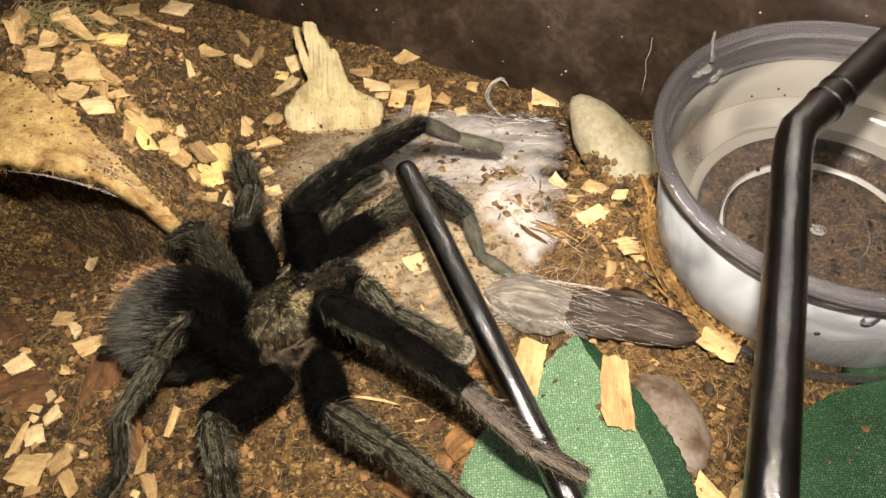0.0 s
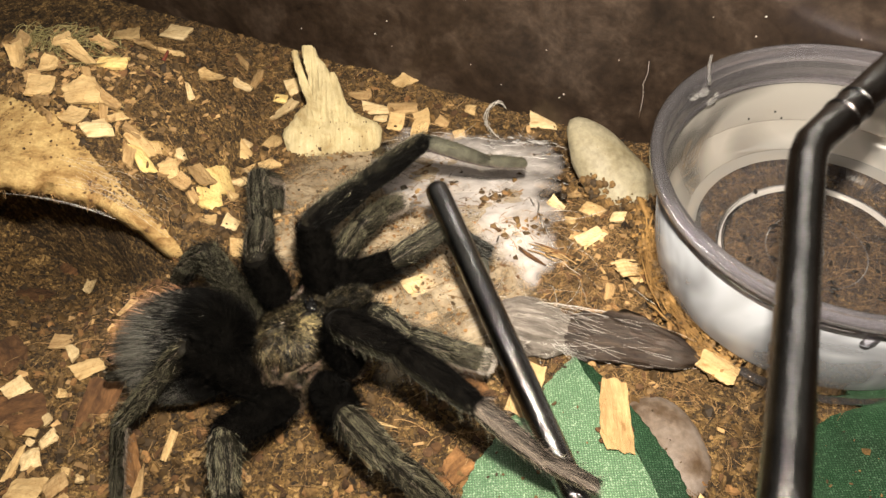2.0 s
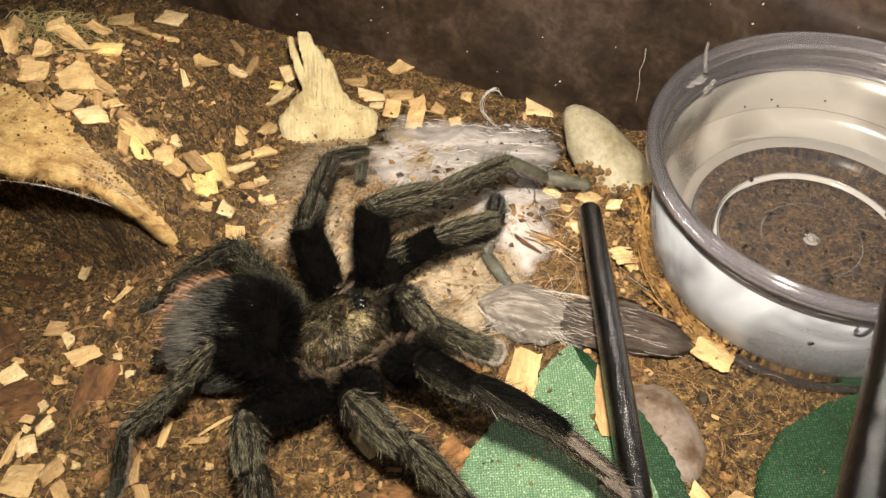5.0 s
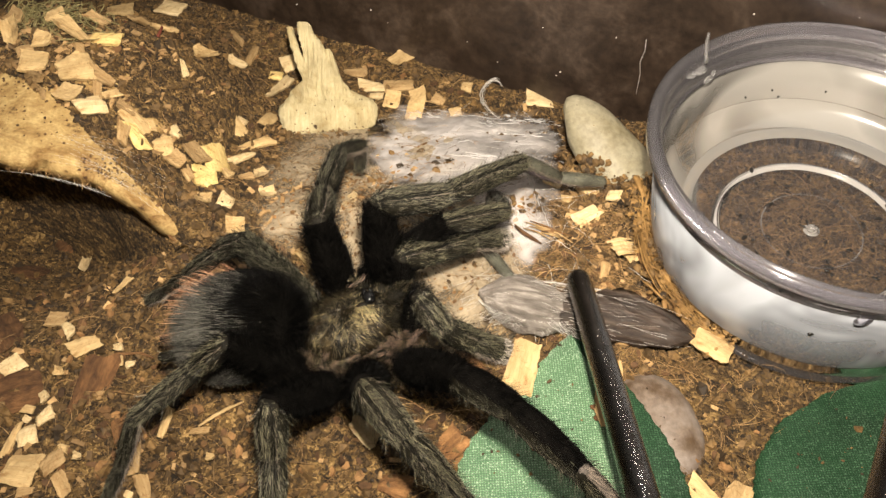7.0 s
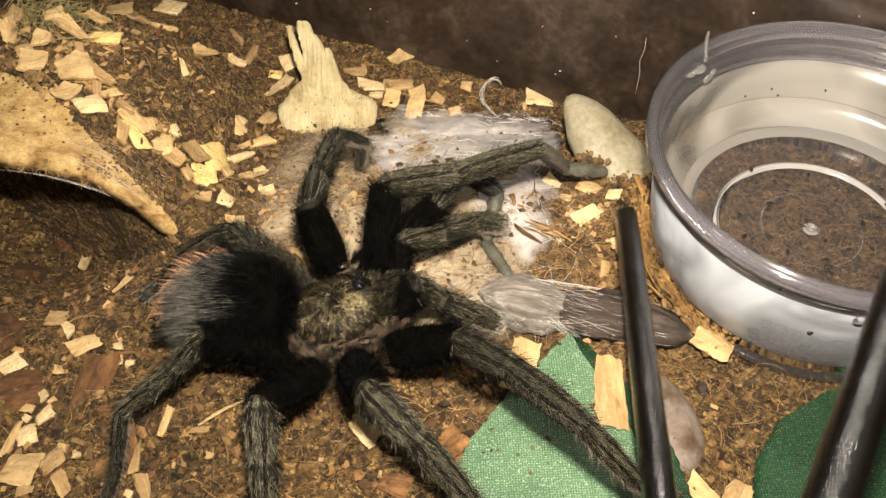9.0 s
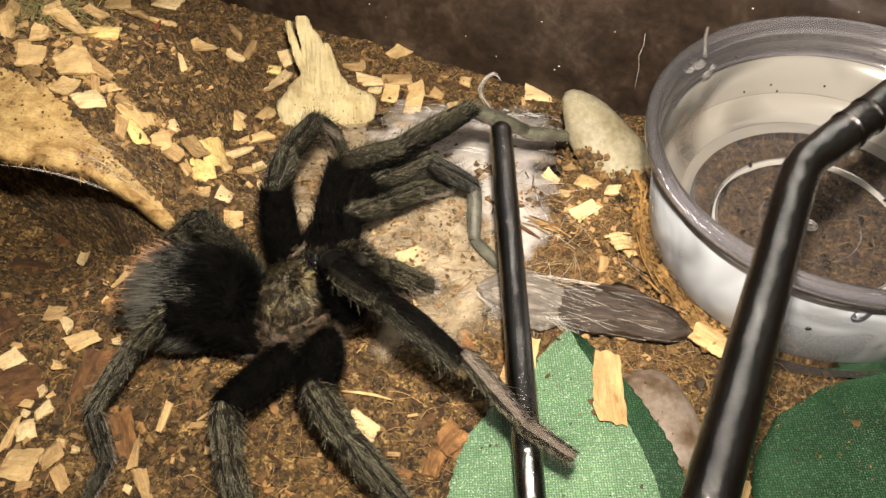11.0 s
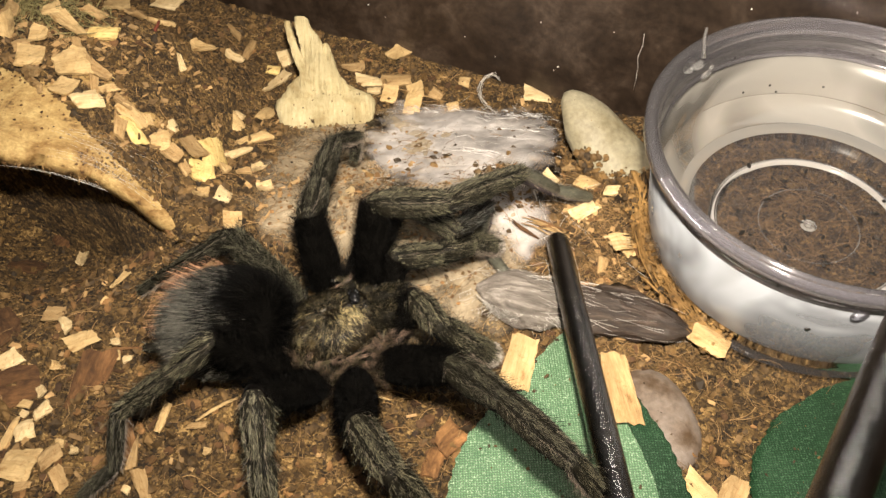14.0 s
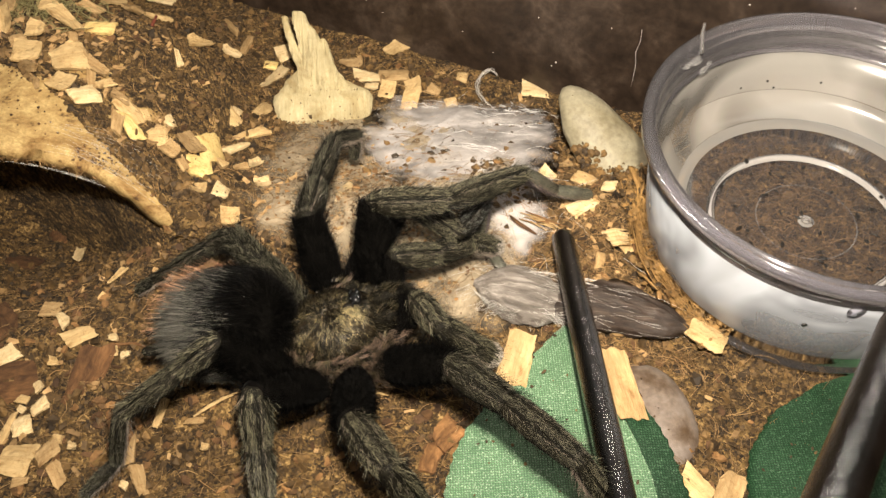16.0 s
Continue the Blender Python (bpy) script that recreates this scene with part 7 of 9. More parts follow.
    walk(spider["L3"][2], [
        (0, mm(5.158, 24.84, 8.797, 0, 20.33, 85.82)), (0.5, mm(5.016, 24.56, 9.247, 0, 19.74, 84.44)), (1, mm(11.64, 21.55, 9.023, 0, 9.189, 55.61)),
        (1.5, mm(11.2, 19.31, 9.506, 0, 14.13, 52.45)), (2, mm(2.807, 22.08, 9.549, 0, 6.935, 79.47)), (2.5, mm(3.15, 25.66, 7.526, 0, 0.5348, 72.28)),
        (3, mm(3.858, 29.26, 6.513, 0, 10.16, 68.61)), (3.5, mm(8.686, 28.12, 6.207, 0, 16.63, 58.88)), (4, mm(6.894, 28.02, 6.345, 0, 14.13, 61.04)),
        (6.5, mm(0.6281, 30.54, 7.584, 0, 17.59, 75.07)), (7, mm(1.422, 28.4, 7.662, 0, 15.56, 72.55)), (7.5, mm(1.762, 29.34, 7.656, 0, 19.3, 74.75)),
        (8, mm(0.8284, 29.95, 7.503, 0, 17.6, 78.3)), (8.5, mm(7.579, 28.11, 8.024, 0, 20.54, 61)), (9, mm(-0.2349, 29.01, 8.115, 0, 12.49, 74.28)),
        (11.5, mm(10.95, 27.7, 9.012, 0, 20.71, 50.31)), (12, mm(8.477, 28.73, 8.661, 0, 17.69, 52.07)), (12.5, mm(5.817, 30.93, 6.397, 0, 14.46, 60.24)),
        (13, mm(1.408, 30.35, 6.904, 0, 9.933, 71.96)), (14, mm(2.867, 30.24, 7.451, 0, 13.8, 74.07)), (16, mm(2.423, 30.8, 7.314, 0, 14.19, 72.9)),
    ])
    walk(spider["L3"][3], [
        (0, mm(6.35, 41.15, 2.736, 0, 39.34, 77.43)), (0.5, mm(6.605, 40.9, 3.353, 0, 40.15, 72.03)), (1, mm(21.37, 35.76, 6.237, 0, 61.81, 33.24)),
        (1.5, mm(21.51, 32.73, 5.247, 0, 59.64, 13.82)), (2, mm(5.971, 39.1, 7.443, 0, 54.49, 58.7)), (2.5, mm(8.459, 42.28, 7.363, 0, 36.17, 63.46)),
        (3, mm(10.12, 45.25, 3.436, 0, 31.73, 33.64)), (3.5, mm(17.32, 42.43, 1.213, 0, 30.43, 23.88)), (4, mm(15.09, 42.82, 2.086, 0, 30.96, 24.42)),
        (6.5, mm(4.912, 46.61, 2.311, 0, 35.86, 53.58)), (7, mm(6.463, 44.44, 2.981, 0, 36.9, 55.94)), (7.5, mm(6.092, 45.22, 1.889, 0, 31.15, 47.78)),
        (8, mm(4.201, 46.23, 2.229, 0, 32.48, 51.34)), (8.5, mm(15.5, 42.4, 1.904, 0, 41.96, 19.44)), (9, mm(4.38, 45.4, 4.342, 0, 50.95, 43.23)),
        (11.5, mm(21.38, 40.26, 2.841, 0, 65.39, 41.14)), (12, mm(18.69, 41.84, 3.359, 0, 65.76, 19.07)), (12.5, mm(14.2, 45.59, 2.042, 0, 40.99, 4.649)),
        (13, mm(6.73, 46.69, 3.895, 0, 41.69, 24.78)), (14, mm(7.518, 46.53, 3.29, 0, 38.01, 55.57)), (16, mm(7.396, 46.96, 3.038, 0, 38.16, 55.54)),
    ])
    walk(spider["L3"][4], [
        (0, mm(8.331, 50.03, -4.723, -115.6, 78.78, 63.99)), (0.5, mm(9.38, 49.45, -4.233, -122.1, 83.85, 57.72)), (1, mm(26.02, 38.81, -4.134, 0, 68.05, -166.8)),
        (1.5, mm(27.29, 34.15, -4.905, 0, 59.42, 165)), (2, mm(9.522, 44.94, -2.135, 0, 58.11, -126.1)), (2.5, mm(12.7, 50.78, 0.419, -100.1, 86.46, 79.91)),
        (3, mm(18.45, 50.8, -2.753, 0, 69.76, -171)), (3.5, mm(26.6, 46.54, -4.746, 0, 74.43, 172)), (4, mm(24.27, 46.99, -3.967, 0, 62.6, -164.4)),
        (6.5, mm(10.57, 54.28, -4.582, 0, 45.67, -114.8)), (7, mm(11.73, 52.23, -4.083, 0, 65.92, -140.6)), (7.5, mm(12.86, 52.68, -4.198, 0, 55.45, -117.8)),
        (8, mm(10.4, 53.98, -4.09, 0, 52.79, -112.6)), (8.5, mm(23.75, 45.31, -5.963, 0, 45.43, -165.1)), (9, mm(9.782, 50.48, -4.795, 0, 66.71, -162.2)),
        (11.5, mm(25.07, 43.48, -7.856, 0, 72.32, -74.53)), (12, mm(23.26, 43.42, -7.37, 105.1, 80.71, -74.74)), (12.5, mm(23.05, 46.31, -5.676, 0, 41.42, -173.1)),
        (13, mm(14.71, 50.37, -3.932, 0, 51.14, -168.5)), (14, mm(12.76, 54.18, -3.956, 0, 68.81, -153.2)), (16, mm(12.63, 54.59, -4.231, 0, 68.91, -153)),
    ])
    walk(spider["L4"][0], [
        (0, mm(-6.5, 9, -3, 0, -69.62, 97.88)), (0.5, mm(-6.5, 9, -3, 0, -70.56, 98.37)), (1, mm(-6.5, 9, -3, 0, -68.1, 58.45)),
        (1.5, mm(-6.5, 9, -3, 0, -66.1, 63.16)), (2, mm(-6.5, 9, -3, 0, -68.35, 107.7)), (2.5, mm(-6.5, 9, -3, 0, -58.4, 120.1)),
        (3, mm(-6.5, 9, -3, 0, -56.05, 125.6)), (3.5, mm(-6.5, 9, -3, 0, -60.31, 107)), (4, mm(-6.5, 9, -3, 0, -58.08, 116)),
        (6.5, mm(-6.5, 9, -3, 0, -48.94, 138.4)), (7, mm(-6.5, 9, -3, 0, -48.35, 135.7)), (7.5, mm(-6.5, 9, -3, 0, -47.57, 134.7)),
        (8, mm(-6.5, 9, -3, 0, -49.67, 138.4)), (8.5, mm(-6.5, 9, -3, 0, -57.75, 117.7)), (9, mm(-6.5, 9, -3, 0, -50.94, 150.4)),
        (11.5, mm(-6.5, 9, -3, 0, -71.58, 127.4)), (12, mm(-6.5, 9, -3, 0, -68.9, 124.3)), (12.5, mm(-6.5, 9, -3, 0, -63.75, 128)),
        (13, mm(-6.5, 9, -3, 0, -57.03, 145)), (14, mm(-6.5, 9, -3, 0, -50.75, 134)), (16, mm(-6.5, 9, -3, 0, -48.89, 133)),
    ])
    walk(spider["L4"][1], [
        (0, mm(-7.439, 15.78, 15.43, 0, 33.97, 140.8)), (0.5, mm(-7.452, 15.47, 15.53, 0, 38.18, 136.5)), (1, mm(-2.665, 15.25, 15.24, 0, 38.6, 118.5)),
        (1.5, mm(-2.904, 16.11, 14.97, 0, 43.18, 113.1)), (2, mm(-8.71, 15.91, 15.27, 0, 38.62, 155.5)), (2.5, mm(-11.67, 17.91, 13.74, 0, 37.39, 142.2)),
        (3, mm(-12.89, 17.93, 13.31, 0, 34.19, 145.2)), (3.5, mm(-9.338, 18.31, 14.08, 0, 41.16, 136.8)), (4, mm(-11.05, 18.34, 13.68, 0, 42.13, 138.5)),
        (6.5, mm(-16.15, 17.58, 11.82, 0, 29.9, 159.7)), (7, mm(-15.85, 18.13, 11.69, 0, 30.85, 159.2)), (7.5, mm(-15.83, 18.43, 11.51, 0, 27.32, 155.6)),
        (8, mm(-16.02, 17.44, 11.98, 0, 29.52, 159.4)), (8.5, mm(-11.37, 18.29, 13.62, 0, 49.31, 154)), (9, mm(-17.27, 15.13, 12.26, 0, 30.02, 158.3)),
        (11.5, mm(-10.28, 13.93, 15.65, 0, 38.88, 149.5)), (12, mm(-10.49, 14.84, 15.34, 0, 35.88, 147.6)), (12.5, mm(-11.86, 15.85, 14.63, 0, 35.92, 146.9)),
        (13, mm(-15.26, 15.14, 13.49, 0, 35.57, 150.6)), (14, mm(-15.14, 17.95, 12.22, 0, 34.77, 160.1)), (16, mm(-15.32, 18.45, 11.81, 0, 34.88, 158.5)),
    ])
    walk(spider["L4"][2], [
        (0, mm(-12, 19.5, 11.46, 0, 61.03, 127.9)), (0.5, mm(-11.5, 19.31, 11.15, 0, 59.11, 123.9)), (1, mm(-5.315, 20.12, 10.81, 0, 60.3, 137)),
        (1.5, mm(-4.932, 20.87, 10.11, 0, 60.49, 121.8)), (2, mm(-13.76, 18.21, 10.84, 0, 53.83, 133.3)), (2.5, mm(-16.13, 21.36, 9.429, 0, 39.05, 170)),
        (3, mm(-17.71, 21.28, 9.315, 0, 32.3, 167.8)), (3.5, mm(-13.23, 21.97, 9.402, 0, 32.33, 167.3)), (4, mm(-15, 21.83, 8.92, 0, 32.16, 159.8)),
        (6.5, mm(-21.92, 19.71, 8.28, 0, 31.61, 171.2)), (7, mm(-21.55, 20.29, 8.045, 0, 31.64, 175.2)), (7.5, mm(-21.57, 21.04, 8.25, 0, 34.41, 168.6)),
        (8, mm(-21.8, 19.61, 8.486, 0, 34.45, 172)), (8.5, mm(-15.53, 20.32, 8.24, 0, 36.43, 152.8)), (9, mm(-22.98, 17.4, 8.709, 0, 33.41, 168.9)),
        (11.5, mm(-15.04, 16.74, 11.19, 0, 44.24, 141.2)), (12, mm(-15.35, 17.93, 11.18, 0, 39.49, 155.1)), (12.5, mm(-16.68, 18.99, 10.46, 0, 40.19, 156.3)),
        (13, mm(-20.29, 17.98, 9.36, 0, 37.98, 173.9)), (14, mm(-20.62, 19.93, 8.171, 0, 29.24, 170.3)), (16, mm(-20.74, 20.58, 7.749, 0, 27.75, 172.5)),
    ])
    walk(spider["L4"][3], [
        (0, mm(-15.24, 23.66, 1.954, 0, 57.35, 120.7)), (0.5, mm(-14.61, 23.94, 1.823, 0, 53.49, 122.8)), (1, mm(-9.253, 23.79, 1.37, 0, 52.56, 101.3)),
        (1.5, mm(-7.751, 25.42, 0.6571, 0, 51.85, 96.54)), (2, mm(-18.16, 22.87, 2.067, 0, 49.51, 115.5)), (2.5, mm(-24.44, 22.83, 2.585, 0, 42.25, 162.5)),
        (3, mm(-26.69, 23.21, 3.51, 0, 40.14, 168.3)), (3.5, mm(-22.19, 23.99, 3.592, 0, 44.71, 151.4)), (4, mm(-23.63, 25.01, 3.137, 0, 40.06, 172.8)),
        (6.5, mm(-31.07, 21.13, 2.587, 0, 36.21, 165.5)), (7, mm(-30.76, 21.06, 2.346, 0, 36.87, 163.9)), (7.5, mm(-30.36, 22.81, 2.11, 0, 36.95, -174.9)),
        (8, mm(-30.67, 20.86, 2.34, 0, 36.99, -171.5)), (8.5, mm(-23.31, 24.31, 1.789, 0, 30.59, -169.8)), (9, mm(-31.88, 19.14, 2.727, 0, 35.97, -168.7)),
        (11.5, mm(-21.11, 21.61, 3.612, 0, 46.48, 140.2)), (12, mm(-22.95, 21.45, 4.267, 0, 47.07, 145.8)), (12.5, mm(-24.27, 22.33, 3.453, 0, 46.49, 153.5)),
        (13, mm(-28.8, 18.89, 2.675, 0, 42.21, 162.4)), (14, mm(-29.96, 21.53, 2.864, 0, 34.97, 159.9)), (16, mm(-30.27, 21.84, 2.691, 0, 35.09, 159.9)),
    ])
    walk(spider["L4"][4], [
        (0, mm(-17.39, 27.29, -4.637, 0, 56.81, 161.5)), (0.5, mm(-17.14, 27.86, -4.468, 0, 52.75, 146.3)), (1, mm(-10.18, 28.46, -4.845, 0, 52.34, 110.1)),
        (1.5, mm(-8.302, 30.22, -5.499, 0, 51.49, 108.4)), (2, mm(-20.35, 27.45, -3.886, 0, 48.95, 130.6)), (2.5, mm(-29.96, 24.57, -2.679, 0, 23.2, -174.2)),
        (3, mm(-32.55, 24.43, -1.536, 0, 29.37, 177.7)), (3.5, mm(-27.07, 26.66, -1.914, 0, 32.58, 174)), (4, mm(-29.57, 25.76, -1.901, 0, 29, 168.9)),
        (6.5, mm(-37.18, 22.71, -2.038, 0, 6.244, -173.8)), (7, mm(-36.78, 22.8, -2.35, 0, 15.54, -177.1)), (7.5, mm(-36.59, 22.25, -2.595, 0, 5.986, -168.1)),
        (8, mm(-36.86, 19.94, -2.37, 0, 5.866, -164.2)), (8.5, mm(-29.94, 23.11, -2.195, 0, 15.75, -176)), (9, mm(-38.09, 17.9, -1.871, 0, 9.706, -148.5)),
        (11.5, mm(-25.25, 25.06, -2.064, 0, 42.71, 154.5)), (12, mm(-27.36, 24.45, -1.464, 0, 43.97, 163.2)), (12.5, mm(-29.1, 24.73, -2.224, 0, 36.6, 174.2)),
        (13, mm(-34.33, 20.64, -2.585, 0, 27.71, -177.3)), (14, mm(-35.99, 23.74, -1.623, 0, 25.58, -179)), (16, mm(-36.28, 24.04, -1.81, 0, 23.45, -177.2)),
    ])
    walk(spider["R1"][0], [
        (0, mm(8, -10.5, -3, -179.8, -76.67, -90.17)), (0.5, mm(8, -10.5, -3, 165.6, -83.4, -75.48)), (1, mm(8, -10.5, -3, -47.28, -77.98, 137.9)),
        (1.5, mm(8, -10.5, -3, -66.75, -77.23, 157.3)), (2, mm(8, -10.5, -3, 157.3, -79.57, -66.98)), (2.5, mm(8, -10.5, -3, 78, -49.26, -50.19)),
        (3, mm(8, -10.5, -3, 78, -42.94, -55.69)), (3.5, mm(8, -10.5, -3, 78, -65.78, -65.57)), (4, mm(8, -10.5, -3, 78, -62.34, -66.01)),
        (6.5, mm(8, -10.5, -3, 78, -35.99, -53.47)), (7, mm(8, -10.5, -3, 78, -34.17, -51.29)), (7.5, mm(8, -10.5, -3, 78, -68.09, -46.4)),
        (8, mm(8, -10.5, -3, 45, -59.17, -41.29)), (8.5, mm(8, -10.5, -3, -68.72, -77.98, 117.2)), (9, mm(8, -10.5, -3, 6, -32.29, -28.51)),
        (11.5, mm(8, -10.5, -3, -148.2, -86.38, -133.9)), (12, mm(8, -10.5, -3, 175.4, -86.63, -97.44)), (12.5, mm(8, -10.5, -3, 36, -62.5, -37.1)),
        (13, mm(8, -10.5, -3, 15, -53.79, -46.21)), (14, mm(8, -10.5, -3, 0, -33.72, -40.51)), (16, mm(8, -10.5, -3, 0, -35.7, -40.02)),
    ])
    walk(spider["R1"][1], [
        (0, mm(7.986, -15.07, 16.29, 150, 14.64, -55.22)), (0.5, mm(8.571, -12.71, 16.7, 150, 4.696, -58.28)), (1, mm(4.937, -7.733, 16.39, 150, 0.8984, -70.52)),
        (1.5, mm(3.959, -8.807, 16.34, 150, -1.07, -77.1)), (2, mm(9.404, -13.8, 16.5, 150, 2.518, -54.13)), (2.5, mm(16.28, -20.44, 12.02, 130, -22.27, -65.32)),
        (3, mm(16.18, -22.49, 10.51, 130, -26.09, -56.99)), (3.5, mm(11.36, -17.91, 15.08, 130, -12.59, -65.71)), (4, mm(11.74, -18.91, 14.56, 130, -18.49, -63.59)),
        (6.5, mm(17.55, -23.39, 8.653, 130, -14.63, -55.36)), (7, mm(18.26, -23.3, 8.137, 130, -12.22, -56.58)), (7.5, mm(13.1, -15.86, 15.39, 130, -13.12, -74.68)),
        (8, mm(15.64, -17.21, 14.03, 75, -16.83, -66.18)), (8.5, mm(6.11, -6.828, 16.39, 80, -2.689, -66.58)), (9, mm(22.73, -18.5, 7.592, 10, -14.44, -50.17)),
        (11.5, mm(7.133, -11.4, 16.79, 130, -7.942, -69.32)), (12, mm(7.849, -11.66, 16.79, 130, -2.505, -67.69)), (12.5, mm(15.3, -16.02, 14.59, 60, -7.991, -68.89)),
        (13, mm(16.11, -18.96, 13, 25, -10.86, -58.91)), (14, mm(20.54, -21.21, 8.006, 0, -14.89, -57.05)), (16, mm(20.33, -20.85, 8.569, 0, -6.879, -55.19)),
    ])
    walk(spider["R1"][2], [
        (0, mm(15.18, -25.42, 13, 150, 6.457, -66.4)), (0.5, mm(15.4, -23.75, 15.63, 150, 35.18, -33.05)), (1, mm(9.279, -20.01, 16.19, 150, 16.7, -61.21)),
        (1.5, mm(6.866, -21.5, 16.58, 150, 9.044, -65.73)), (2, mm(17.03, -24.35, 15.93, 150, 7.236, -62.89)), (2.5, mm(21.32, -31.39, 16.96, 130, 7.634, -53.59)),
        (3, mm(22.56, -32.3, 16.24, 130, 28.97, -24.89)), (3.5, mm(16.59, -29.49, 17.92, 130, 39.76, -38.54)), (4, mm(17.24, -29.97, 18.69, 130, 47.37, -23.97)),
        (6.5, mm(24.71, -33.76, 11.94, 130, -10.78, -65.42)), (7, mm(25.27, -33.93, 10.89, 130, -12.64, -66.71)), (7.5, mm(16.45, -28.09, 18.35, 130, -8.289, -83.97)),
        (8, mm(20.67, -28.61, 17.8, 75, -0.125, -61.26)), (8.5, mm(11.28, -18.77, 17, 80, 1.871, -78.96)), (9, mm(30.81, -28.19, 10.84, 10, -3.12, -55.72)),
        (11.5, mm(11.69, -23.47, 18.59, 130, 22.48, -56.38)), (12, mm(12.79, -23.7, 17.36, 130, 20.93, -48.62)), (12.5, mm(19.95, -28.06, 16.4, 60, 35.5, -60.22)),
        (13, mm(22.71, -29.91, 15.45, 25, 44.19, -36.29)), (14, mm(27.39, -31.78, 11.35, 0, -5.86, -62.26)), (16, mm(27.72, -31.47, 10.13, 0, -6.859, -59.84)),
    ])
    walk(spider["R1"][3], [
        (0, mm(21.62, -40.18, 11.18, 150, 6.099, -74.66)), (0.5, mm(26.5, -30.97, 6.294, 150, -2.986, -90.66)), (1, mm(16.75, -33.62, 11.53, 150, 11.93, -90.35)),
        (1.5, mm(13.44, -36.09, 14.03, 150, 20.83, -93.44)), (2, mm(24.35, -38.66, 13.89, 150, 35.2, -55.74)), (2.5, mm(30.85, -44.32, 14.81, 130, 52.88, -44.65)),
        (3, mm(35.41, -38.27, 8.389, 130, 9.267, -60.76)), (3.5, mm(26.34, -37.26, 7.558, 130, 8.871, -75.74)), (4, mm(27.27, -34.43, 6.77, 130, 11.78, -71.73)),
        (6.5, mm(31.34, -48.24, 14.97, 130, 66.36, -19.23)), (7, mm(31.52, -48.45, 14.44, 130, 65.99, -27.9)), (7.5, mm(18.14, -44.04, 20.69, -144.5, 76.42, -94.68)),
        (8, mm(28.46, -42.82, 17.83, 75, 68.03, -57.84)), (8.5, mm(14.38, -34.66, 16.48, 80, 48.43, -89.79)), (9, mm(39.92, -41.56, 11.72, 10, 49.07, -42.24)),
        (11.5, mm(19.98, -35.94, 12.39, 130, 23.06, -77.58)), (12, mm(22.79, -35.05, 11.58, 130, 13.87, -73.55)), (12.5, mm(26.5, -39.51, 6.989, 60, -8.396, -81.18)),
        (13, mm(32.08, -36.79, 4.155, 25, -2.926, -76.9)), (14, mm(34.89, -46.04, 13.01, 0, 68.15, -30.04)), (16, mm(35.8, -45.38, 12.06, 0, 68, -39.29)),
    ])
    walk(spider["R1"][4], [
        (0, mm(25.37, -53.84, 9.666, 150, 34.42, -46.14)), (0.5, mm(26.33, -45.2, 7.036, 150, 12.06, -58.43)), (1, mm(16.67, -47.56, 8.586, 150, 12.75, -65.26)),
        (1.5, mm(12.65, -49.39, 8.966, 150, 14.45, -65.01)), (2, mm(30.91, -48.28, 5.671, 150, 32.99, -42.21)), (2.5, mm(36.97, -50.36, 3.444, 130, 43.84, -36.24)),
        (3, mm(42.29, -50.54, 6.094, 130, 54.41, -22.2)), (3.5, mm(29.8, -50.9, 5.36, 130, 20.34, -50.68)), (4, mm(31.64, -47.68, 3.86, 130, 17.96, -54.63)),
        (6.5, mm(36.73, -50.12, 1.917, 130, 55.29, -38.99)), (7, mm(36.65, -51.16, 1.422, 130, 55.81, -39.82)), (7.5, mm(17.87, -47.38, 6.835, -116.9, 77.99, -66.44)),
        (8, mm(31.3, -47.33, 4.615, 75, 66.11, -53.99)), (8.5, mm(14.42, -44.12, 5.813, 80, 48.21, -68.57)), (9, mm(46.83, -47.83, 0.9542, 10, 49.68, -10.38)),
        (11.5, mm(22.8, -48.75, 6.808, 130, 23.8, -63.26)), (12, mm(26.71, -48.32, 8.159, 130, 32.97, -54.57)), (12.5, mm(28.66, -53.44, 9.07, 60, 55.77, -27.7)),
        (13, mm(35.3, -50.65, 4.883, 25, 61.3, -43.95)), (14, mm(39.48, -48.7, -0.2187, 0, 55.82, -41.38)), (16, mm(39.93, -48.76, -1.15, 0, 54.87, -39.41)),
    ])
    walk(spider["R2"][0], [
        (0, mm(2, -11.5, -3, 0, -29.14, -96.17)), (0.5, mm(2, -11.5, -3, 0, -27.65, -91.4)), (1, mm(2, -11.5, -3, 0, -20.98, -110.7)),
        (1.5, mm(2, -11.5, -3, 0, -20.8, -117.3)), (2, mm(2, -11.5, -3, 0, -37.35, -82.55)), (2.5, mm(2, -11.5, -3, 0, -49.66, -84.34)),
        (3, mm(2, -11.5, -3, 0, -52.2, -88.95)), (3.5, mm(2, -11.5, -3, 0, -48.04, -99.91)), (4, mm(2, -11.5, -3, 0, -48.84, -100.7)),
        (6.5, mm(2, -11.5, -3, 0, -53.22, -91.55)), (7, mm(2, -11.5, -3, 0, -53.34, -89.03)), (7.5, mm(2, -11.5, -3, 0, -53.65, -91.3)),
        (8, mm(2, -11.5, -3, 0, -51.74, -79.98)), (8.5, mm(2, -11.5, -3, 0, -39.11, -97.86)), (9, mm(2, -11.5, -3, 0, -41.67, -75.95)),
        (11.5, mm(2, -11.5, -3, 0, -30.06, -113.7)), (12, mm(2, -11.5, -3, 0, -36.38, -108)), (12.5, mm(2, -11.5, -3, 0, -34.6, -99.91)),
        (13, mm(2, -11.5, -3, 0, -34.82, -85.44)), (14, mm(2, -11.5, -3, 0, -35.83, -87.8)), (16, mm(2, -11.5, -3, 0, -38.68, -90.71)),
    ])
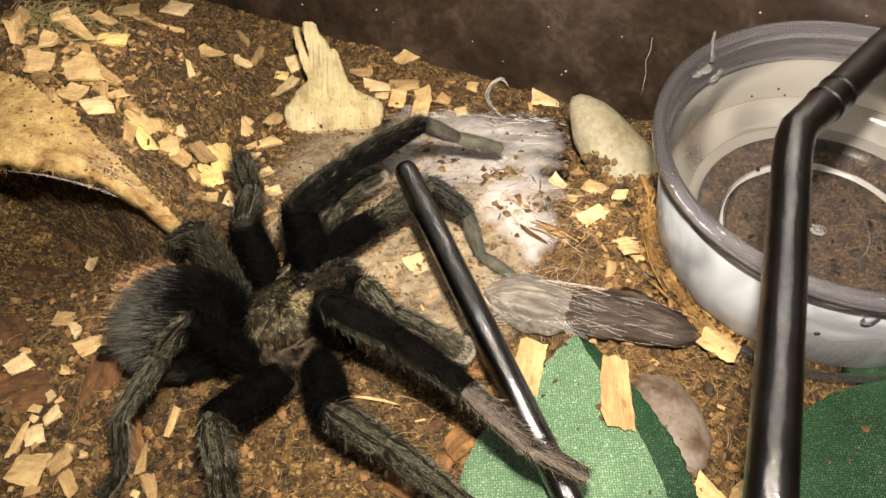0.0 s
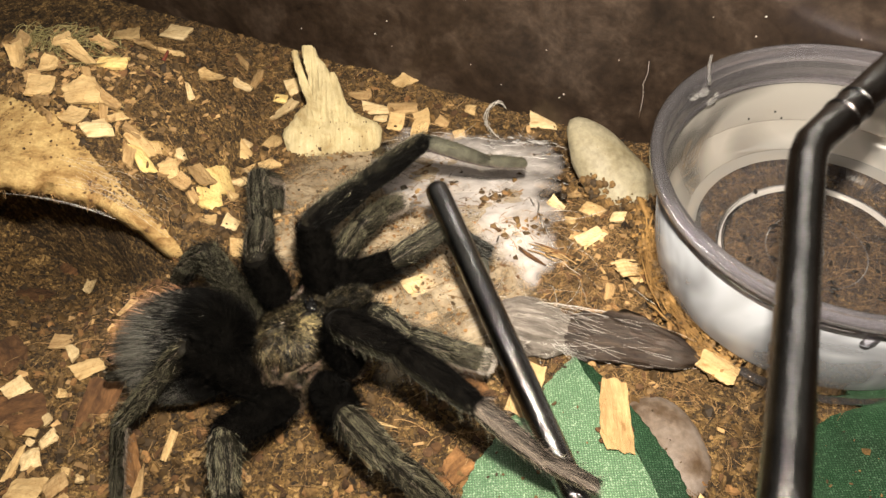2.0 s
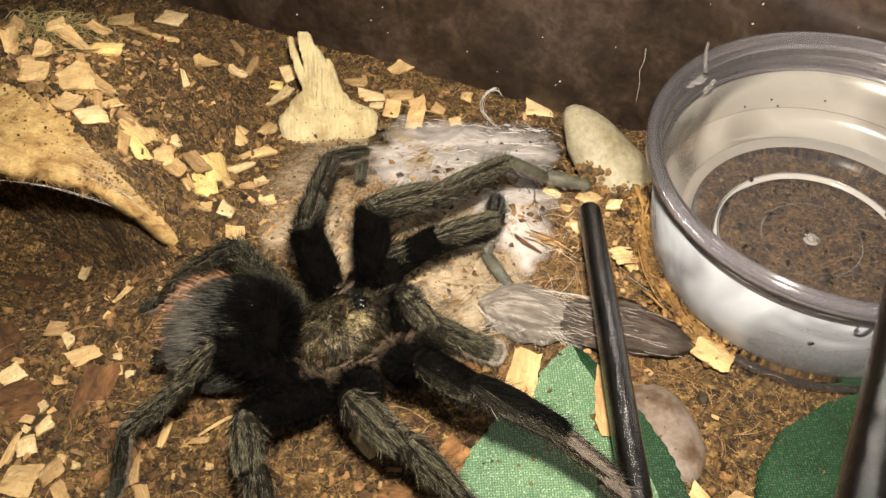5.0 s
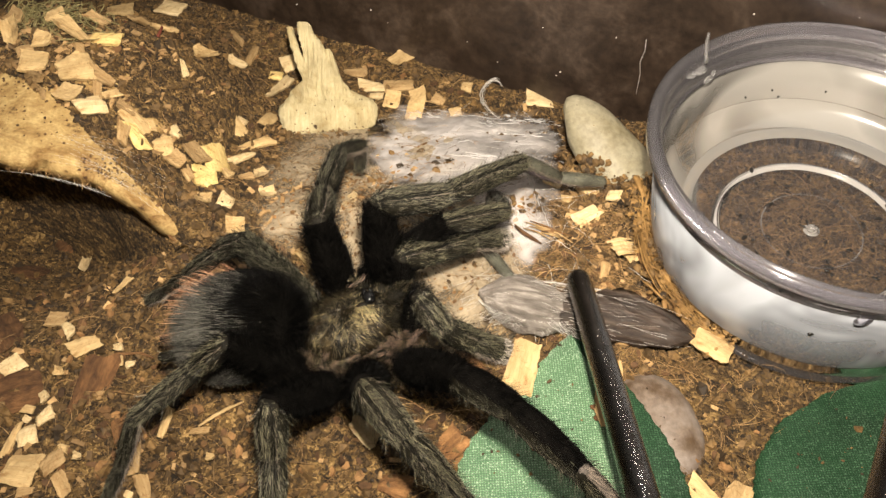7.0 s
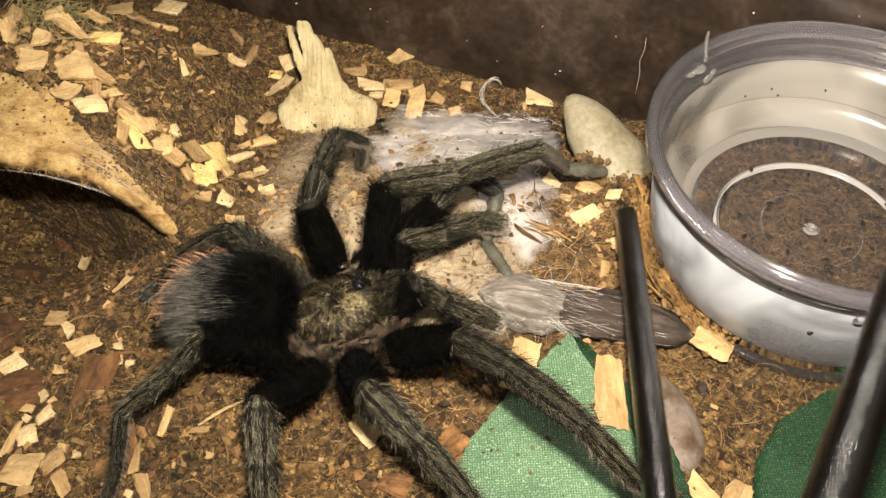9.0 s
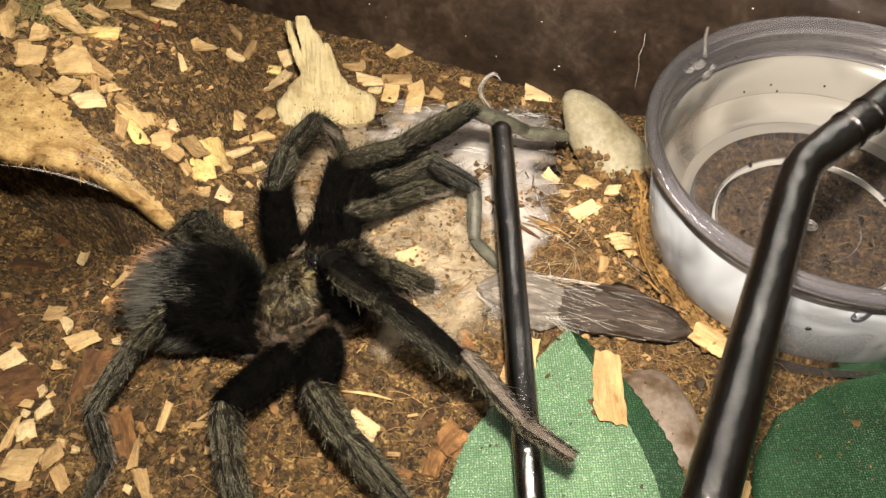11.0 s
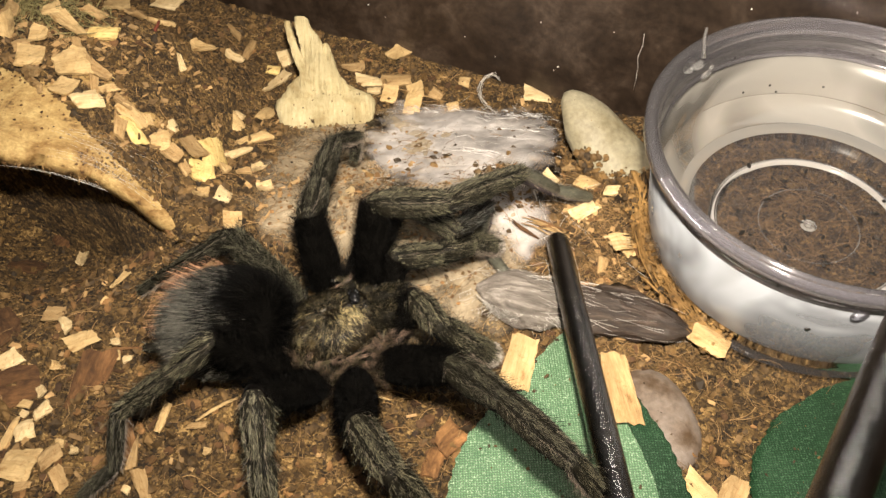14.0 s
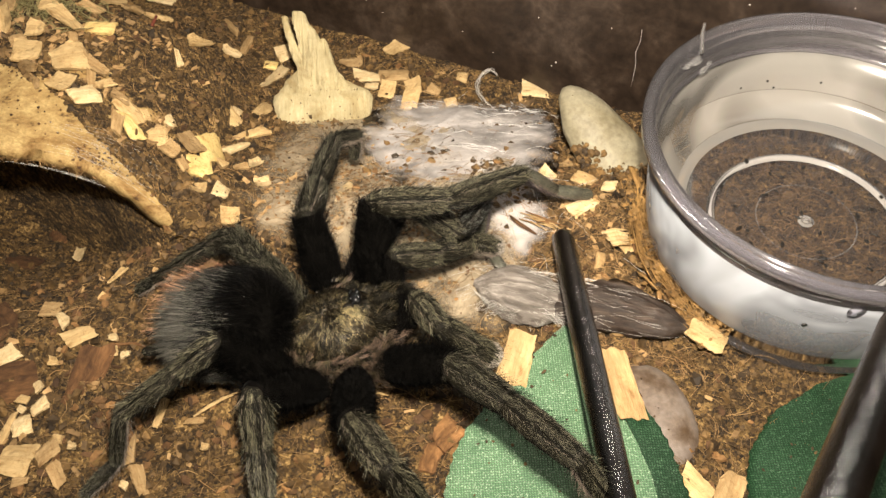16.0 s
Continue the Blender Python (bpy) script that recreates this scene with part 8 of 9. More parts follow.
    walk(spider["R2"][1], [
        (0, mm(0.0789, -29.26, 6.962, 0, 8.967, -61.12)), (0.5, mm(1.559, -29.62, 6.494, 0, 12.67, -68.08)), (1, mm(-4.747, -29.37, 4.325, 0, 6.332, -88.61)),
        (1.5, mm(-6.777, -28.49, 4.264, 0, -0.1025, -87.49)), (2, mm(4.107, -27.63, 9.41, 0, 10.18, -69.86)), (2.5, mm(3.307, -24.68, 12.59, 0, 10.93, -67.31)),
        (3, mm(2.229, -24.04, 13.16, 0, 5.049, -70.22)), (3.5, mm(-0.353, -24.97, 12.21, 0, -0.8146, -78.9)), (4, mm(-0.4992, -24.73, 12.4, 0, 5.439, -69.19)),
        (6.5, mm(1.668, -23.74, 13.39, 0, 13.33, -60.17)), (7, mm(2.207, -23.71, 13.41, 0, 7.952, -66.09)), (7.5, mm(1.724, -23.62, 13.48, 0, 20.68, -62.57)),
        (8, mm(4.204, -23.97, 13.06, 0, 25.4, -58.24)), (8.5, mm(-0.1709, -27.22, 9.904, 0, 8.15, -69.22)), (9, mm(5.71, -26.32, 10.6, 0, 21.42, -53.09)),
        (11.5, mm(-5.113, -27.71, 7.249, 0, 1.802, -83.3)), (12, mm(-3.084, -27.17, 9.133, 0, 3.782, -80)), (12.5, mm(-0.8986, -28.09, 8.617, 0, -5.614, -74.98)),
        (13, mm(3.335, -28.24, 8.682, 0, -9.592, -68.77)), (14, mm(2.638, -28.07, 8.976, 0, -6.763, -69.06)), (16, mm(1.802, -27.47, 9.784, 0, -7.742, -67.02)),
    ])
    walk(spider["R2"][2], [
        (0, mm(5.466, -39.03, 5.202, 0, 20.77, -62.39)), (0.5, mm(5.671, -39.83, 4.017, 0, 19.64, -60.81)), (1, mm(-4.475, -40.59, 3.079, 0, 15.36, -80.63)),
        (1.5, mm(-6.282, -39.77, 4.285, 0, 20.15, -81.83)), (2, mm(7.934, -38.06, 7.415, 0, 52.59, -46.78)), (2.5, mm(7.583, -34.91, 10.45, 0, 57.4, -46.84)),
        (3, mm(6.035, -34.62, 12.17, 0, 59.14, -41.37)), (3.5, mm(1.82, -36.05, 12.37, 0, 55.89, -55.02)), (4, mm(3.494, -35.24, 11.33, 0, 48.77, -54.69)),
        (6.5, mm(7.133, -33.27, 10.78, 0, 47.46, -52.81)), (7, mm(6.738, -33.93, 11.85, 0, 51.69, -51.21)), (7.5, mm(6.59, -33, 9.489, 0, 44.75, -52.63)),
        (8, mm(9.573, -32.65, 8.219, 0, 46.9, -45.8)), (8.5, mm(3.795, -37.67, 8.303, 0, 55.28, -59.86)), (9, mm(12.02, -34.73, 6.478, 0, 44.92, -48.87)),
        (11.5, mm(-3.797, -38.92, 6.894, 0, 34.7, -71.45)), (12, mm(-1.128, -38.26, 8.388, 0, 46.53, -67.3)), (12.5, mm(2.014, -38.94, 9.722, 0, 68.16, -52.16)),
        (13, mm(7.367, -38.62, 10.56, 144.2, 78.83, -35.31)), (14, mm(6.645, -38.55, 10.31, 0, 71.89, -33.68)), (16, mm(6.171, -37.77, 11.31, 0, 75.59, -29.11)),
    ])
    walk(spider["R2"][3], [
        (0, mm(11.44, -50.46, 0.3113, 0, 42.51, -63.69)), (0.5, mm(12.01, -51.17, -0.6187, 0, 42.19, -60.6)), (1, mm(-2.311, -53.71, -0.5727, 0, 20.67, -82.73)),
        (1.5, mm(-4.441, -52.59, -0.465, 0, 20.08, -83.2)), (2, mm(13.67, -44.16, -3.539, 0, 19.91, -65.19)), (2.5, mm(12.67, -40.33, -1.167, 0, 37.67, -61.11)),
        (3, mm(11.34, -39.29, 0.3335, 0, 38.78, -57.23)), (3.5, mm(6.254, -42.39, 0.9549, 0, 35.61, -69.53)), (4, mm(8.748, -42.65, 0.9619, 0, 51.32, -58.19)),
        (6.5, mm(12.77, -40.7, 0.6226, 0, 56.37, -47.76)), (7, mm(12.09, -40.6, 1.029, 0, 51.18, -57.72)), (7.5, mm(12.53, -40.78, -0.2197, 0, 46.52, -56.03)),
        (8, mm(16.14, -39.4, -1.849, 0, 47.5, -49.95)), (8.5, mm(7.738, -44.47, -3.032, 0, 30.99, -66.16)), (9, mm(18.45, -42.08, -3.259, 0, 53.5, -55.61)),
        (11.5, mm(-0.189, -49.67, -0.9559, 0, 66.36, -75.73)), (12, mm(2.532, -47.01, -1.621, 0, 65.58, -72.4)), (12.5, mm(5.16, -42.99, -3.079, 0, 59.75, -56.57)),
        (13, mm(9.547, -40.16, -2.966, 0, 64.63, -48.76)), (14, mm(10.21, -40.92, -2.801, 0, 60.41, -36.74)), (16, mm(9.17, -39.44, -2.05, 0, 54.74, -47.67)),
    ])
    walk(spider["R2"][4], [
        (0, mm(14.64, -56.92, -6.296, 0, 35.17, -80.85)), (0.5, mm(15.56, -57.48, -7.186, 0, 31.75, -82.99)), (1, mm(-1.152, -62.78, -4.025, 0, 30.41, -95.52)),
        (1.5, mm(-3.354, -61.71, -3.822, 0, 42.86, -90.76)), (2, mm(17.53, -52.51, -6.868, 0, 47.98, -67.92)), (2.5, mm(16.4, -47.1, -7.143, 0, 48.5, -63.53)),
        (3, mm(15.47, -45.7, -5.791, 0, 48.57, -62.03)), (3.5, mm(9.033, -49.84, -4.738, 0, 47.12, -71.3)), (4, mm(11.97, -47.85, -6.671, 0, 45.63, -69.27)),
        (6.5, mm(16.41, -44.71, -7.519, 0, 35.33, -66.88)), (7, mm(15.37, -45.78, -6.59, 0, 37.24, -67.29)), (7.5, mm(16.29, -46.36, -7.315, 0, 35.45, -67.6)),
        (8, mm(20.39, -44.46, -9.058, 0, 31.37, -64.73)), (8.5, mm(11.13, -52.13, -8.067, 0, 27.93, -77.74)), (9, mm(21.73, -46.88, -11.12, 0, 8.87, -66.82)),
        (11.5, mm(0.7777, -53.47, -9.913, 0, -5.415, -89.27)), (12, mm(3.755, -50.87, -10.52, 0, -6.221, -86.68)), (12.5, mm(7.874, -47.1, -11.53, 0, -10.45, -83.87)),
        (13, mm(12.31, -43.31, -11.8, 0, -6.577, -75.11)), (14, mm(14.08, -43.81, -11.3, 0, 1.085, -70.22)), (16, mm(12.97, -43.61, -10.03, 0, 7.623, -69.06)),
    ])
    walk(spider["R3"][0], [
        (0, mm(-4, -11.5, -3, 0, -39.04, -143.7)), (0.5, mm(-4, -11.5, -3, 0, -35.92, -140.5)), (1, mm(-4, -11.5, -3, 0, -30.15, -164.9)),
        (1.5, mm(-4, -11.5, -3, 0, -30.23, -169.3)), (2, mm(-4, -11.5, -3, 0, -43.68, -135.5)), (2.5, mm(-4, -11.5, -3, 0, -46.4, -138)),
        (3, mm(-4, -11.5, -3, 0, -47.25, -138.7)), (3.5, mm(-4, -11.5, -3, 0, -44.63, -150.2)), (4, mm(-4, -11.5, -3, 0, -43.2, -149.2)),
        (6.5, mm(-4, -11.5, -3, 0, -48.4, -136.7)), (7, mm(-4, -11.5, -3, 0, -49.88, -131.2)), (7.5, mm(-4, -11.5, -3, 0, -47.86, -133.4)),
        (8, mm(-4, -11.5, -3, 0, -50.38, -124.3)), (8.5, mm(-4, -11.5, -3, 0, -40.68, -146.6)), (9, mm(-4, -11.5, -3, 0, -44.07, -119.9)),
        (11.5, mm(-4, -11.5, -3, 0, -29.87, -142.8)), (12, mm(-4, -11.5, -3, 0, -31.92, -143.1)), (12.5, mm(-4, -11.5, -3, 0, -38.78, -137.4)),
        (13, mm(-4, -11.5, -3, 0, -44.86, -123.4)), (14, mm(-4, -11.5, -3, 0, -54.69, -128.7)), (16, mm(-4, -11.5, -3, 0, -55.88, -131.2)),
    ])
    walk(spider["R3"][1], [
        (0, mm(-18.67, -22.28, 11.77, 0, 1.86, -100)), (0.5, mm(-18.65, -23.57, 10.75, 0, -3.177, -99.41)), (1, mm(-23.57, -16.79, 8.774, 0, 11.56, -124.9)),
        (1.5, mm(-23.9, -15.27, 8.801, 0, -1.365, -122.9)), (2, mm(-16.09, -23.39, 13.19, 0, 16.16, -106.5)), (2.5, mm(-16.02, -22.31, 13.98, 0, 12.75, -101.6)),
        (3, mm(-15.96, -21.99, 14.21, 0, 9.871, -99.39)), (3.5, mm(-18.48, -19.79, 13.47, 0, 4.167, -106.9)), (4, mm(-18.68, -20.25, 13.05, 0, 3.839, -102.1)),
        (6.5, mm(-15.34, -22.16, 14.53, 0, 23.52, -95.75)), (7, mm(-13.94, -22.87, 14.93, 0, 53.46, -115)), (7.5, mm(-14.81, -22.92, 14.38, 0, 47.65, -106.7)),
        (8, mm(-12.43, -23.84, 15.06, 0, 44.52, -100.7)), (8.5, mm(-18.83, -21.3, 12.28, 0, 16.53, -99.5)), (9, mm(-12.39, -26.1, 13.3, 0, 29.35, -97.42)),
        (11.5, mm(-20.19, -23.79, 8.675, 0, 9.956, -107.5)), (12, mm(-19.92, -23.43, 9.393, 0, 0.9305, -100.2)), (12.5, mm(-17.46, -23.86, 11.68, 0, -0.09596, -90.55)),
        (13, mm(-13.16, -25.37, 13.53, 0, 9.915, -88.62)), (14, mm(-12.47, -22.08, 16.13, 0, 36.99, -102.5)), (16, mm(-12.66, -21.4, 16.4, 0, 49.35, -107.7)),
    ])
    walk(spider["R3"][2], [
        (0, mm(-20.31, -31.53, 11.46, 0, 57.47, -127.5)), (0.5, mm(-20.18, -32.83, 11.27, 0, 59.84, -122)), (1, mm(-28.84, -24.34, 6.89, 0, 9.903, -106.1)),
        (1.5, mm(-29.01, -23.15, 9.025, 0, 57.63, -122.6)), (2, mm(-18.66, -32.04, 10.57, 0, 71.37, -131.5)), (2.5, mm(-17.87, -31.28, 11.9, 0, 67.28, -129.9)),
        (3, mm(-17.47, -31.13, 12.6, 0, 66.32, -135.1)), (3.5, mm(-21.2, -28.76, 12.79, 0, 62.17, -130.5)), (4, mm(-20.64, -29.42, 12.42, 0, 56.11, -121.6)),
        (6.5, mm(-16.2, -30.74, 10.78, 0, 53.22, -112.3)), (7, mm(-16.31, -27.94, 7.373, 0, 22.77, -102.5)), (7.5, mm(-16.63, -28.99, 7.433, 0, 22.47, -103.7)),
        (8, mm(-13.67, -30.43, 8.466, 0, 32.97, -100.6)), (8.5, mm(-20.32, -30.18, 9.606, 0, 38.1, -105.3)), (9, mm(-13.45, -34.23, 8.697, 0, 41.5, -102.3)),
        (11.5, mm(-22.98, -32.61, 7.05, 0, 17.88, -93.29)), (12, mm(-21.58, -32.68, 9.24, 0, 35.99, -93.26)), (12.5, mm(-17.55, -33.26, 11.7, 0, 53.95, -107.2)),
        (13, mm(-12.93, -34.62, 11.91, 0, 58.91, -105.1)), (14, mm(-14.09, -29.41, 10.47, 0, 34.7, -99.83)), (16, mm(-14.52, -27.23, 9.273, 0, 30.59, -98.23)),
    ])
    walk(spider["R3"][3], [
        (0, mm(-23.12, -35.19, 4.215, 0, 64.84, -148.5)), (0.5, mm(-22.47, -36.49, 3.841, 0, 64.92, -151)), (1, mm(-31.18, -32.47, 5.412, 0, 65.65, -166.8)),
        (1.5, mm(-31.49, -27.03, 1.767, 0, 67.26, -172.3)), (2, mm(-20.47, -34.1, 2.43, 0, 68.5, -155.1)), (2.5, mm(-20, -33.83, 3.974, 0, 66.51, -141.9)),
        (3, mm(-19.92, -33.56, 4.732, 0, 66.96, -140.9)), (3.5, mm(-23.81, -31.81, 5.186, 0, 66.27, -147.4)), (4, mm(-23.16, -33.5, 5.283, 0, 70.65, -148.5)),
        (6.5, mm(-18.15, -35.5, 3.894, 0, 70.32, -144.4)), (7, mm(-18.02, -35.68, 4.048, 0, 69.53, -142.1)), (7.5, mm(-18.51, -36.7, 4.149, 0, 71.74, -152.5)),
        (8, mm(-15, -37.52, 3.789, 0, 71.75, -148.6)), (8.5, mm(-22.1, -36.71, 4.304, 0, 70.06, -145.4)), (9, mm(-14.82, -40.51, 3.003, 0, 70.04, -141)),
        (11.5, mm(-23.45, -40.78, 4.412, 0, 68.26, -144.7)), (12, mm(-21.98, -39.62, 4.19, 0, 69.93, -151)), (12.5, mm(-19.04, -38.09, 4.749, 0, 69.04, -146.9)),
        (13, mm(-14.09, -38.91, 4.556, 0, 70.92, -138.4)), (14, mm(-15.3, -36.37, 5.58, 0, 68.28, -134.2)), (16, mm(-15.57, -34.55, 4.899, 0, 64.68, -122.9)),
    ])
    walk(spider["R3"][4], [
        (0, mm(-25.98, -36.94, -2.923, 0, 54.61, -126)), (0.5, mm(-25.4, -38.11, -3.302, 0, 51.83, -127.6)), (1, mm(-34.35, -33.21, -1.772, 0, 53.66, -144.2)),
        (1.5, mm(-34.51, -27.44, -5.506, 0, -14.84, -119.3)), (2, mm(-23.09, -35.32, -4.907, 0, 23.98, -109)), (2.5, mm(-22.47, -35.77, -3.259, 0, 56.49, -121.9)),
        (3, mm(-22.31, -35.51, -2.525, 0, 58.82, -123)), (3.5, mm(-26.48, -33.52, -2.034, 0, 50.26, -124.9)), (4, mm(-25.38, -34.87, -2.158, 0, 58.08, -123.4)),
        (6.5, mm(-20.31, -37.04, -3.531, 0, 37.45, -104.3)), (7, mm(-20.19, -37.37, -3.341, 0, 38, -105.5)), (7.5, mm(-20.7, -37.84, -3.34, 0, 37.67, -105.3)),
        (8, mm(-17.11, -38.8, -3.7, 0, 38.96, -102)), (8.5, mm(-24.31, -38.24, -3.11, 0, 36.34, -111.1)), (9, mm(-16.92, -42.21, -4.409, 0, 35.44, -99.42)),
        (11.5, mm(-25.83, -42.47, -2.913, 0, 36.34, -114.5)), (12, mm(-24.34, -40.94, -3.217, 0, 33.94, -110.5)), (12.5, mm(-21.4, -39.63, -2.615, 0, 38.74, -108)),
        (13, mm(-16.02, -40.62, -2.897, 0, 39.3, -100.1)), (14, mm(-17.33, -38.46, -1.747, 0, 41.97, -104.6)), (16, mm(-17.4, -37.38, -2.229, 0, 24.95, -98.99)),
    ])
    walk(spider["R4"][0], [
        (0, mm(-8.5, -8.5, -3, 0, -70.15, 154.9)), (0.5, mm(-8.5, -8.5, -3, 0, -68.02, 158.6)), (1, mm(-8.5, -8.5, -3, 0, -56.33, 133.3)),
        (1.5, mm(-8.5, -8.5, -3, 0, -55.06, 134.3)), (2, mm(-8.5, -8.5, -3, 0, -64.66, 165.5)), (2.5, mm(-8.5, -8.5, -3, 0, -56.85, 166.4)),
        (3, mm(-8.5, -8.5, -3, 0, -52.63, 164.2)), (3.5, mm(-8.5, -8.5, -3, 0, -54.15, 155.9)), (4, mm(-8.5, -8.5, -3, 0, -54.19, 160)),
        (6.5, mm(-8.5, -8.5, -3, 0, -54.68, 178.2)), (7, mm(-8.5, -8.5, -3, 0, -58.38, -179.2)), (7.5, mm(-8.5, -8.5, -3, 0, -54.8, 179.7)),
        (8, mm(-8.5, -8.5, -3, 0, -58.71, -171.3)), (8.5, mm(-8.5, -8.5, -3, 0, -51.63, 166.1)), (9, mm(-8.5, -8.5, -3, 0, -51.18, -171.7)),
        (11.5, mm(-8.5, -8.5, -3, 0, -40.65, 152.8)), (12, mm(-8.5, -8.5, -3, 0, -41.19, 153.5)), (12.5, mm(-8.5, -8.5, -3, 0, -49.07, 162.2)),
        (13, mm(-8.5, -8.5, -3, 0, -55.41, -179)), (14, mm(-8.5, -8.5, -3, 0, -61.13, -177.5)), (16, mm(-8.5, -8.5, -3, 0, -64.18, -173.7)),
    ])
    walk(spider["R4"][1], [
        (0, mm(-15.3, -5.313, 17.81, 0, 41.58, 171.9)), (0.5, mm(-16.21, -5.475, 17.52, 0, 40.18, 169.1)), (1, mm(-16.91, 0.432, 15.41, 0, 42.49, 168.1)),
        (1.5, mm(-17.36, 0.5628, 15.14, 0, 43.67, 152.1)), (2, mm(-17.67, -6.13, 17, 0, 46.51, 162.1)), (2.5, mm(-20.26, -5.664, 15.52, 0, 43.95, 172)),
        (3, mm(-21.42, -4.848, 14.58, 0, 39.05, 177.5)), (3.5, mm(-20.33, -3.205, 14.93, 0, 32.62, 171.1)), (4, mm(-20.67, -4.077, 14.94, 0, 31.7, -175.3)),
        (6.5, mm(-21.28, -8.106, 15.05, 0, 28.91, -170.8)), (7, mm(-20.1, -8.672, 15.84, 0, 34.04, 176.5)), (7.5, mm(-21.25, -8.438, 15.08, 0, 34.87, -174.9)),
        (8, mm(-19.86, -10.23, 15.91, 0, 38.67, -173.4)), (8.5, mm(-21.83, -5.21, 14.35, 0, 30.99, -179.9)), (9, mm(-22.22, -10.51, 14.24, 0, 39.04, -168.2)),
        (11.5, mm(-23.43, -0.823, 11.41, 0, 24.88, -177.6)), (12, mm(-23.4, -1.066, 11.57, 0, 29.03, -176.3)), (12.5, mm(-22.3, -4.062, 13.72, 0, 27.31, -166.2)),
        (13, mm(-21.06, -8.714, 15.21, 0, 35.05, -166.9)), (14, mm(-19.17, -8.972, 16.38, 0, 23.36, -170.4)), (16, mm(-18.08, -9.549, 16.92, 0, 23.96, -171.3)),
    ])
    walk(spider["R4"][2], [
        (0, mm(-21.88, -4.375, 11.91, 0, 18.32, -155.1)), (0.5, mm(-22.87, -4.189, 11.79, 0, 28.9, -172)), (1, mm(-23.32, 1.779, 9.413, 0, 28.97, 165.1)),
        (1.5, mm(-23.04, 3.566, 9.002, 0, 23.14, 169)), (2, mm(-23.49, -4.253, 10.55, 0, 32.88, -176.8)), (2.5, mm(-26.6, -4.775, 9.358, 0, 19.39, -166.5)),
        (3, mm(-28.31, -4.552, 8.987, 0, 19.61, -165)), (3.5, mm(-27.72, -2.048, 10.15, 0, 26.97, 179.1)), (4, mm(-28.2, -4.695, 10.27, 0, 25.8, -179.8)),
        (6.5, mm(-28.96, -9.356, 10.76, 0, 12.85, -158.9)), (7, mm(-27.45, -8.229, 10.87, 0, 15.59, -161.2)), (7.5, mm(-28.51, -9.081, 10, 0, 20.76, -169.1)),
        (8, mm(-26.75, -11.03, 10.36, 0, 23.26, -166.8)), (8.5, mm(-29.45, -5.227, 9.773, 0, 23.05, -174.9)), (9, mm(-28.98, -11.92, 8.643, 0, 22.2, -163.1)),
        (11.5, mm(-31.48, -1.156, 7.676, 0, 12.44, -146.8)), (12, mm(-31.15, -1.571, 7.26, 0, 12.36, -150.3)), (12.5, mm(-29.96, -5.948, 9.641, 0, 24.2, -166.2)),
        (13, mm(-28.14, -10.36, 10.11, 0, 23.51, -167.5)), (14, mm(-27.21, -10.33, 12.85, 0, 24.4, -171.2)), (16, mm(-26.1, -10.78, 13.31, 0, 22.16, -169.7)),
    ])
    walk(spider["R4"][3], [
        (0, mm(-34.35, -10.17, 7.36, 0, 45.58, -128.3)), (0.5, mm(-35.43, -5.963, 4.785, 0, 45.53, -125.9)), (1, mm(-35.57, 5.03, 2.397, 0, 21.94, -127.3)),
        (1.5, mm(-36.11, 6.118, 3.309, 0, 47.59, -144.3)), (2, mm(-35.63, -4.931, 2.688, 0, 56.32, -147.4)), (2.5, mm(-39.88, -7.955, 4.548, 0, 61.38, -178.9)),
        (3, mm(-41.5, -8.076, 4.126, 0, 61.42, -175.5)), (3.5, mm(-40.63, -1.855, 3.575, 0, 58.1, -173.5)), (4, mm(-41.24, -4.733, 3.968, 0, 59.88, -171.7)),
        (6.5, mm(-42.14, -14.43, 7.538, 0, 42.35, -119.4)), (7, mm(-40.66, -12.72, 6.974, 0, 45.94, -140.9)), (7.5, mm(-41.81, -11.65, 4.867, 0, 51.35, -136.7)),
        (8, mm(-39.71, -14.07, 4.637, 0, 50.78, -134.1)), (8.5, mm(-42.73, -6.401, 4.101, 0, 49.22, -122.5)), (9, mm(-41.81, -15.81, 3.168, 0, 42.59, -116.3)),
        (11.5, mm(-43.31, -8.908, 4.556, 0, 38.49, -94.27)), (12, mm(-43.43, -8.592, 4.159, 0, 35.04, -89.42)), (12.5, mm(-42.79, -9.107, 3.703, 0, 32.24, -89.11)),
        (13, mm(-41.11, -13.23, 4.335, 0, 33.68, -89.67)), (14, mm(-40.25, -12.35, 6.87, 0, 40.82, -115)), (16, mm(-39.3, -13.17, 7.846, 0, 51.92, -129.5)),
    ])
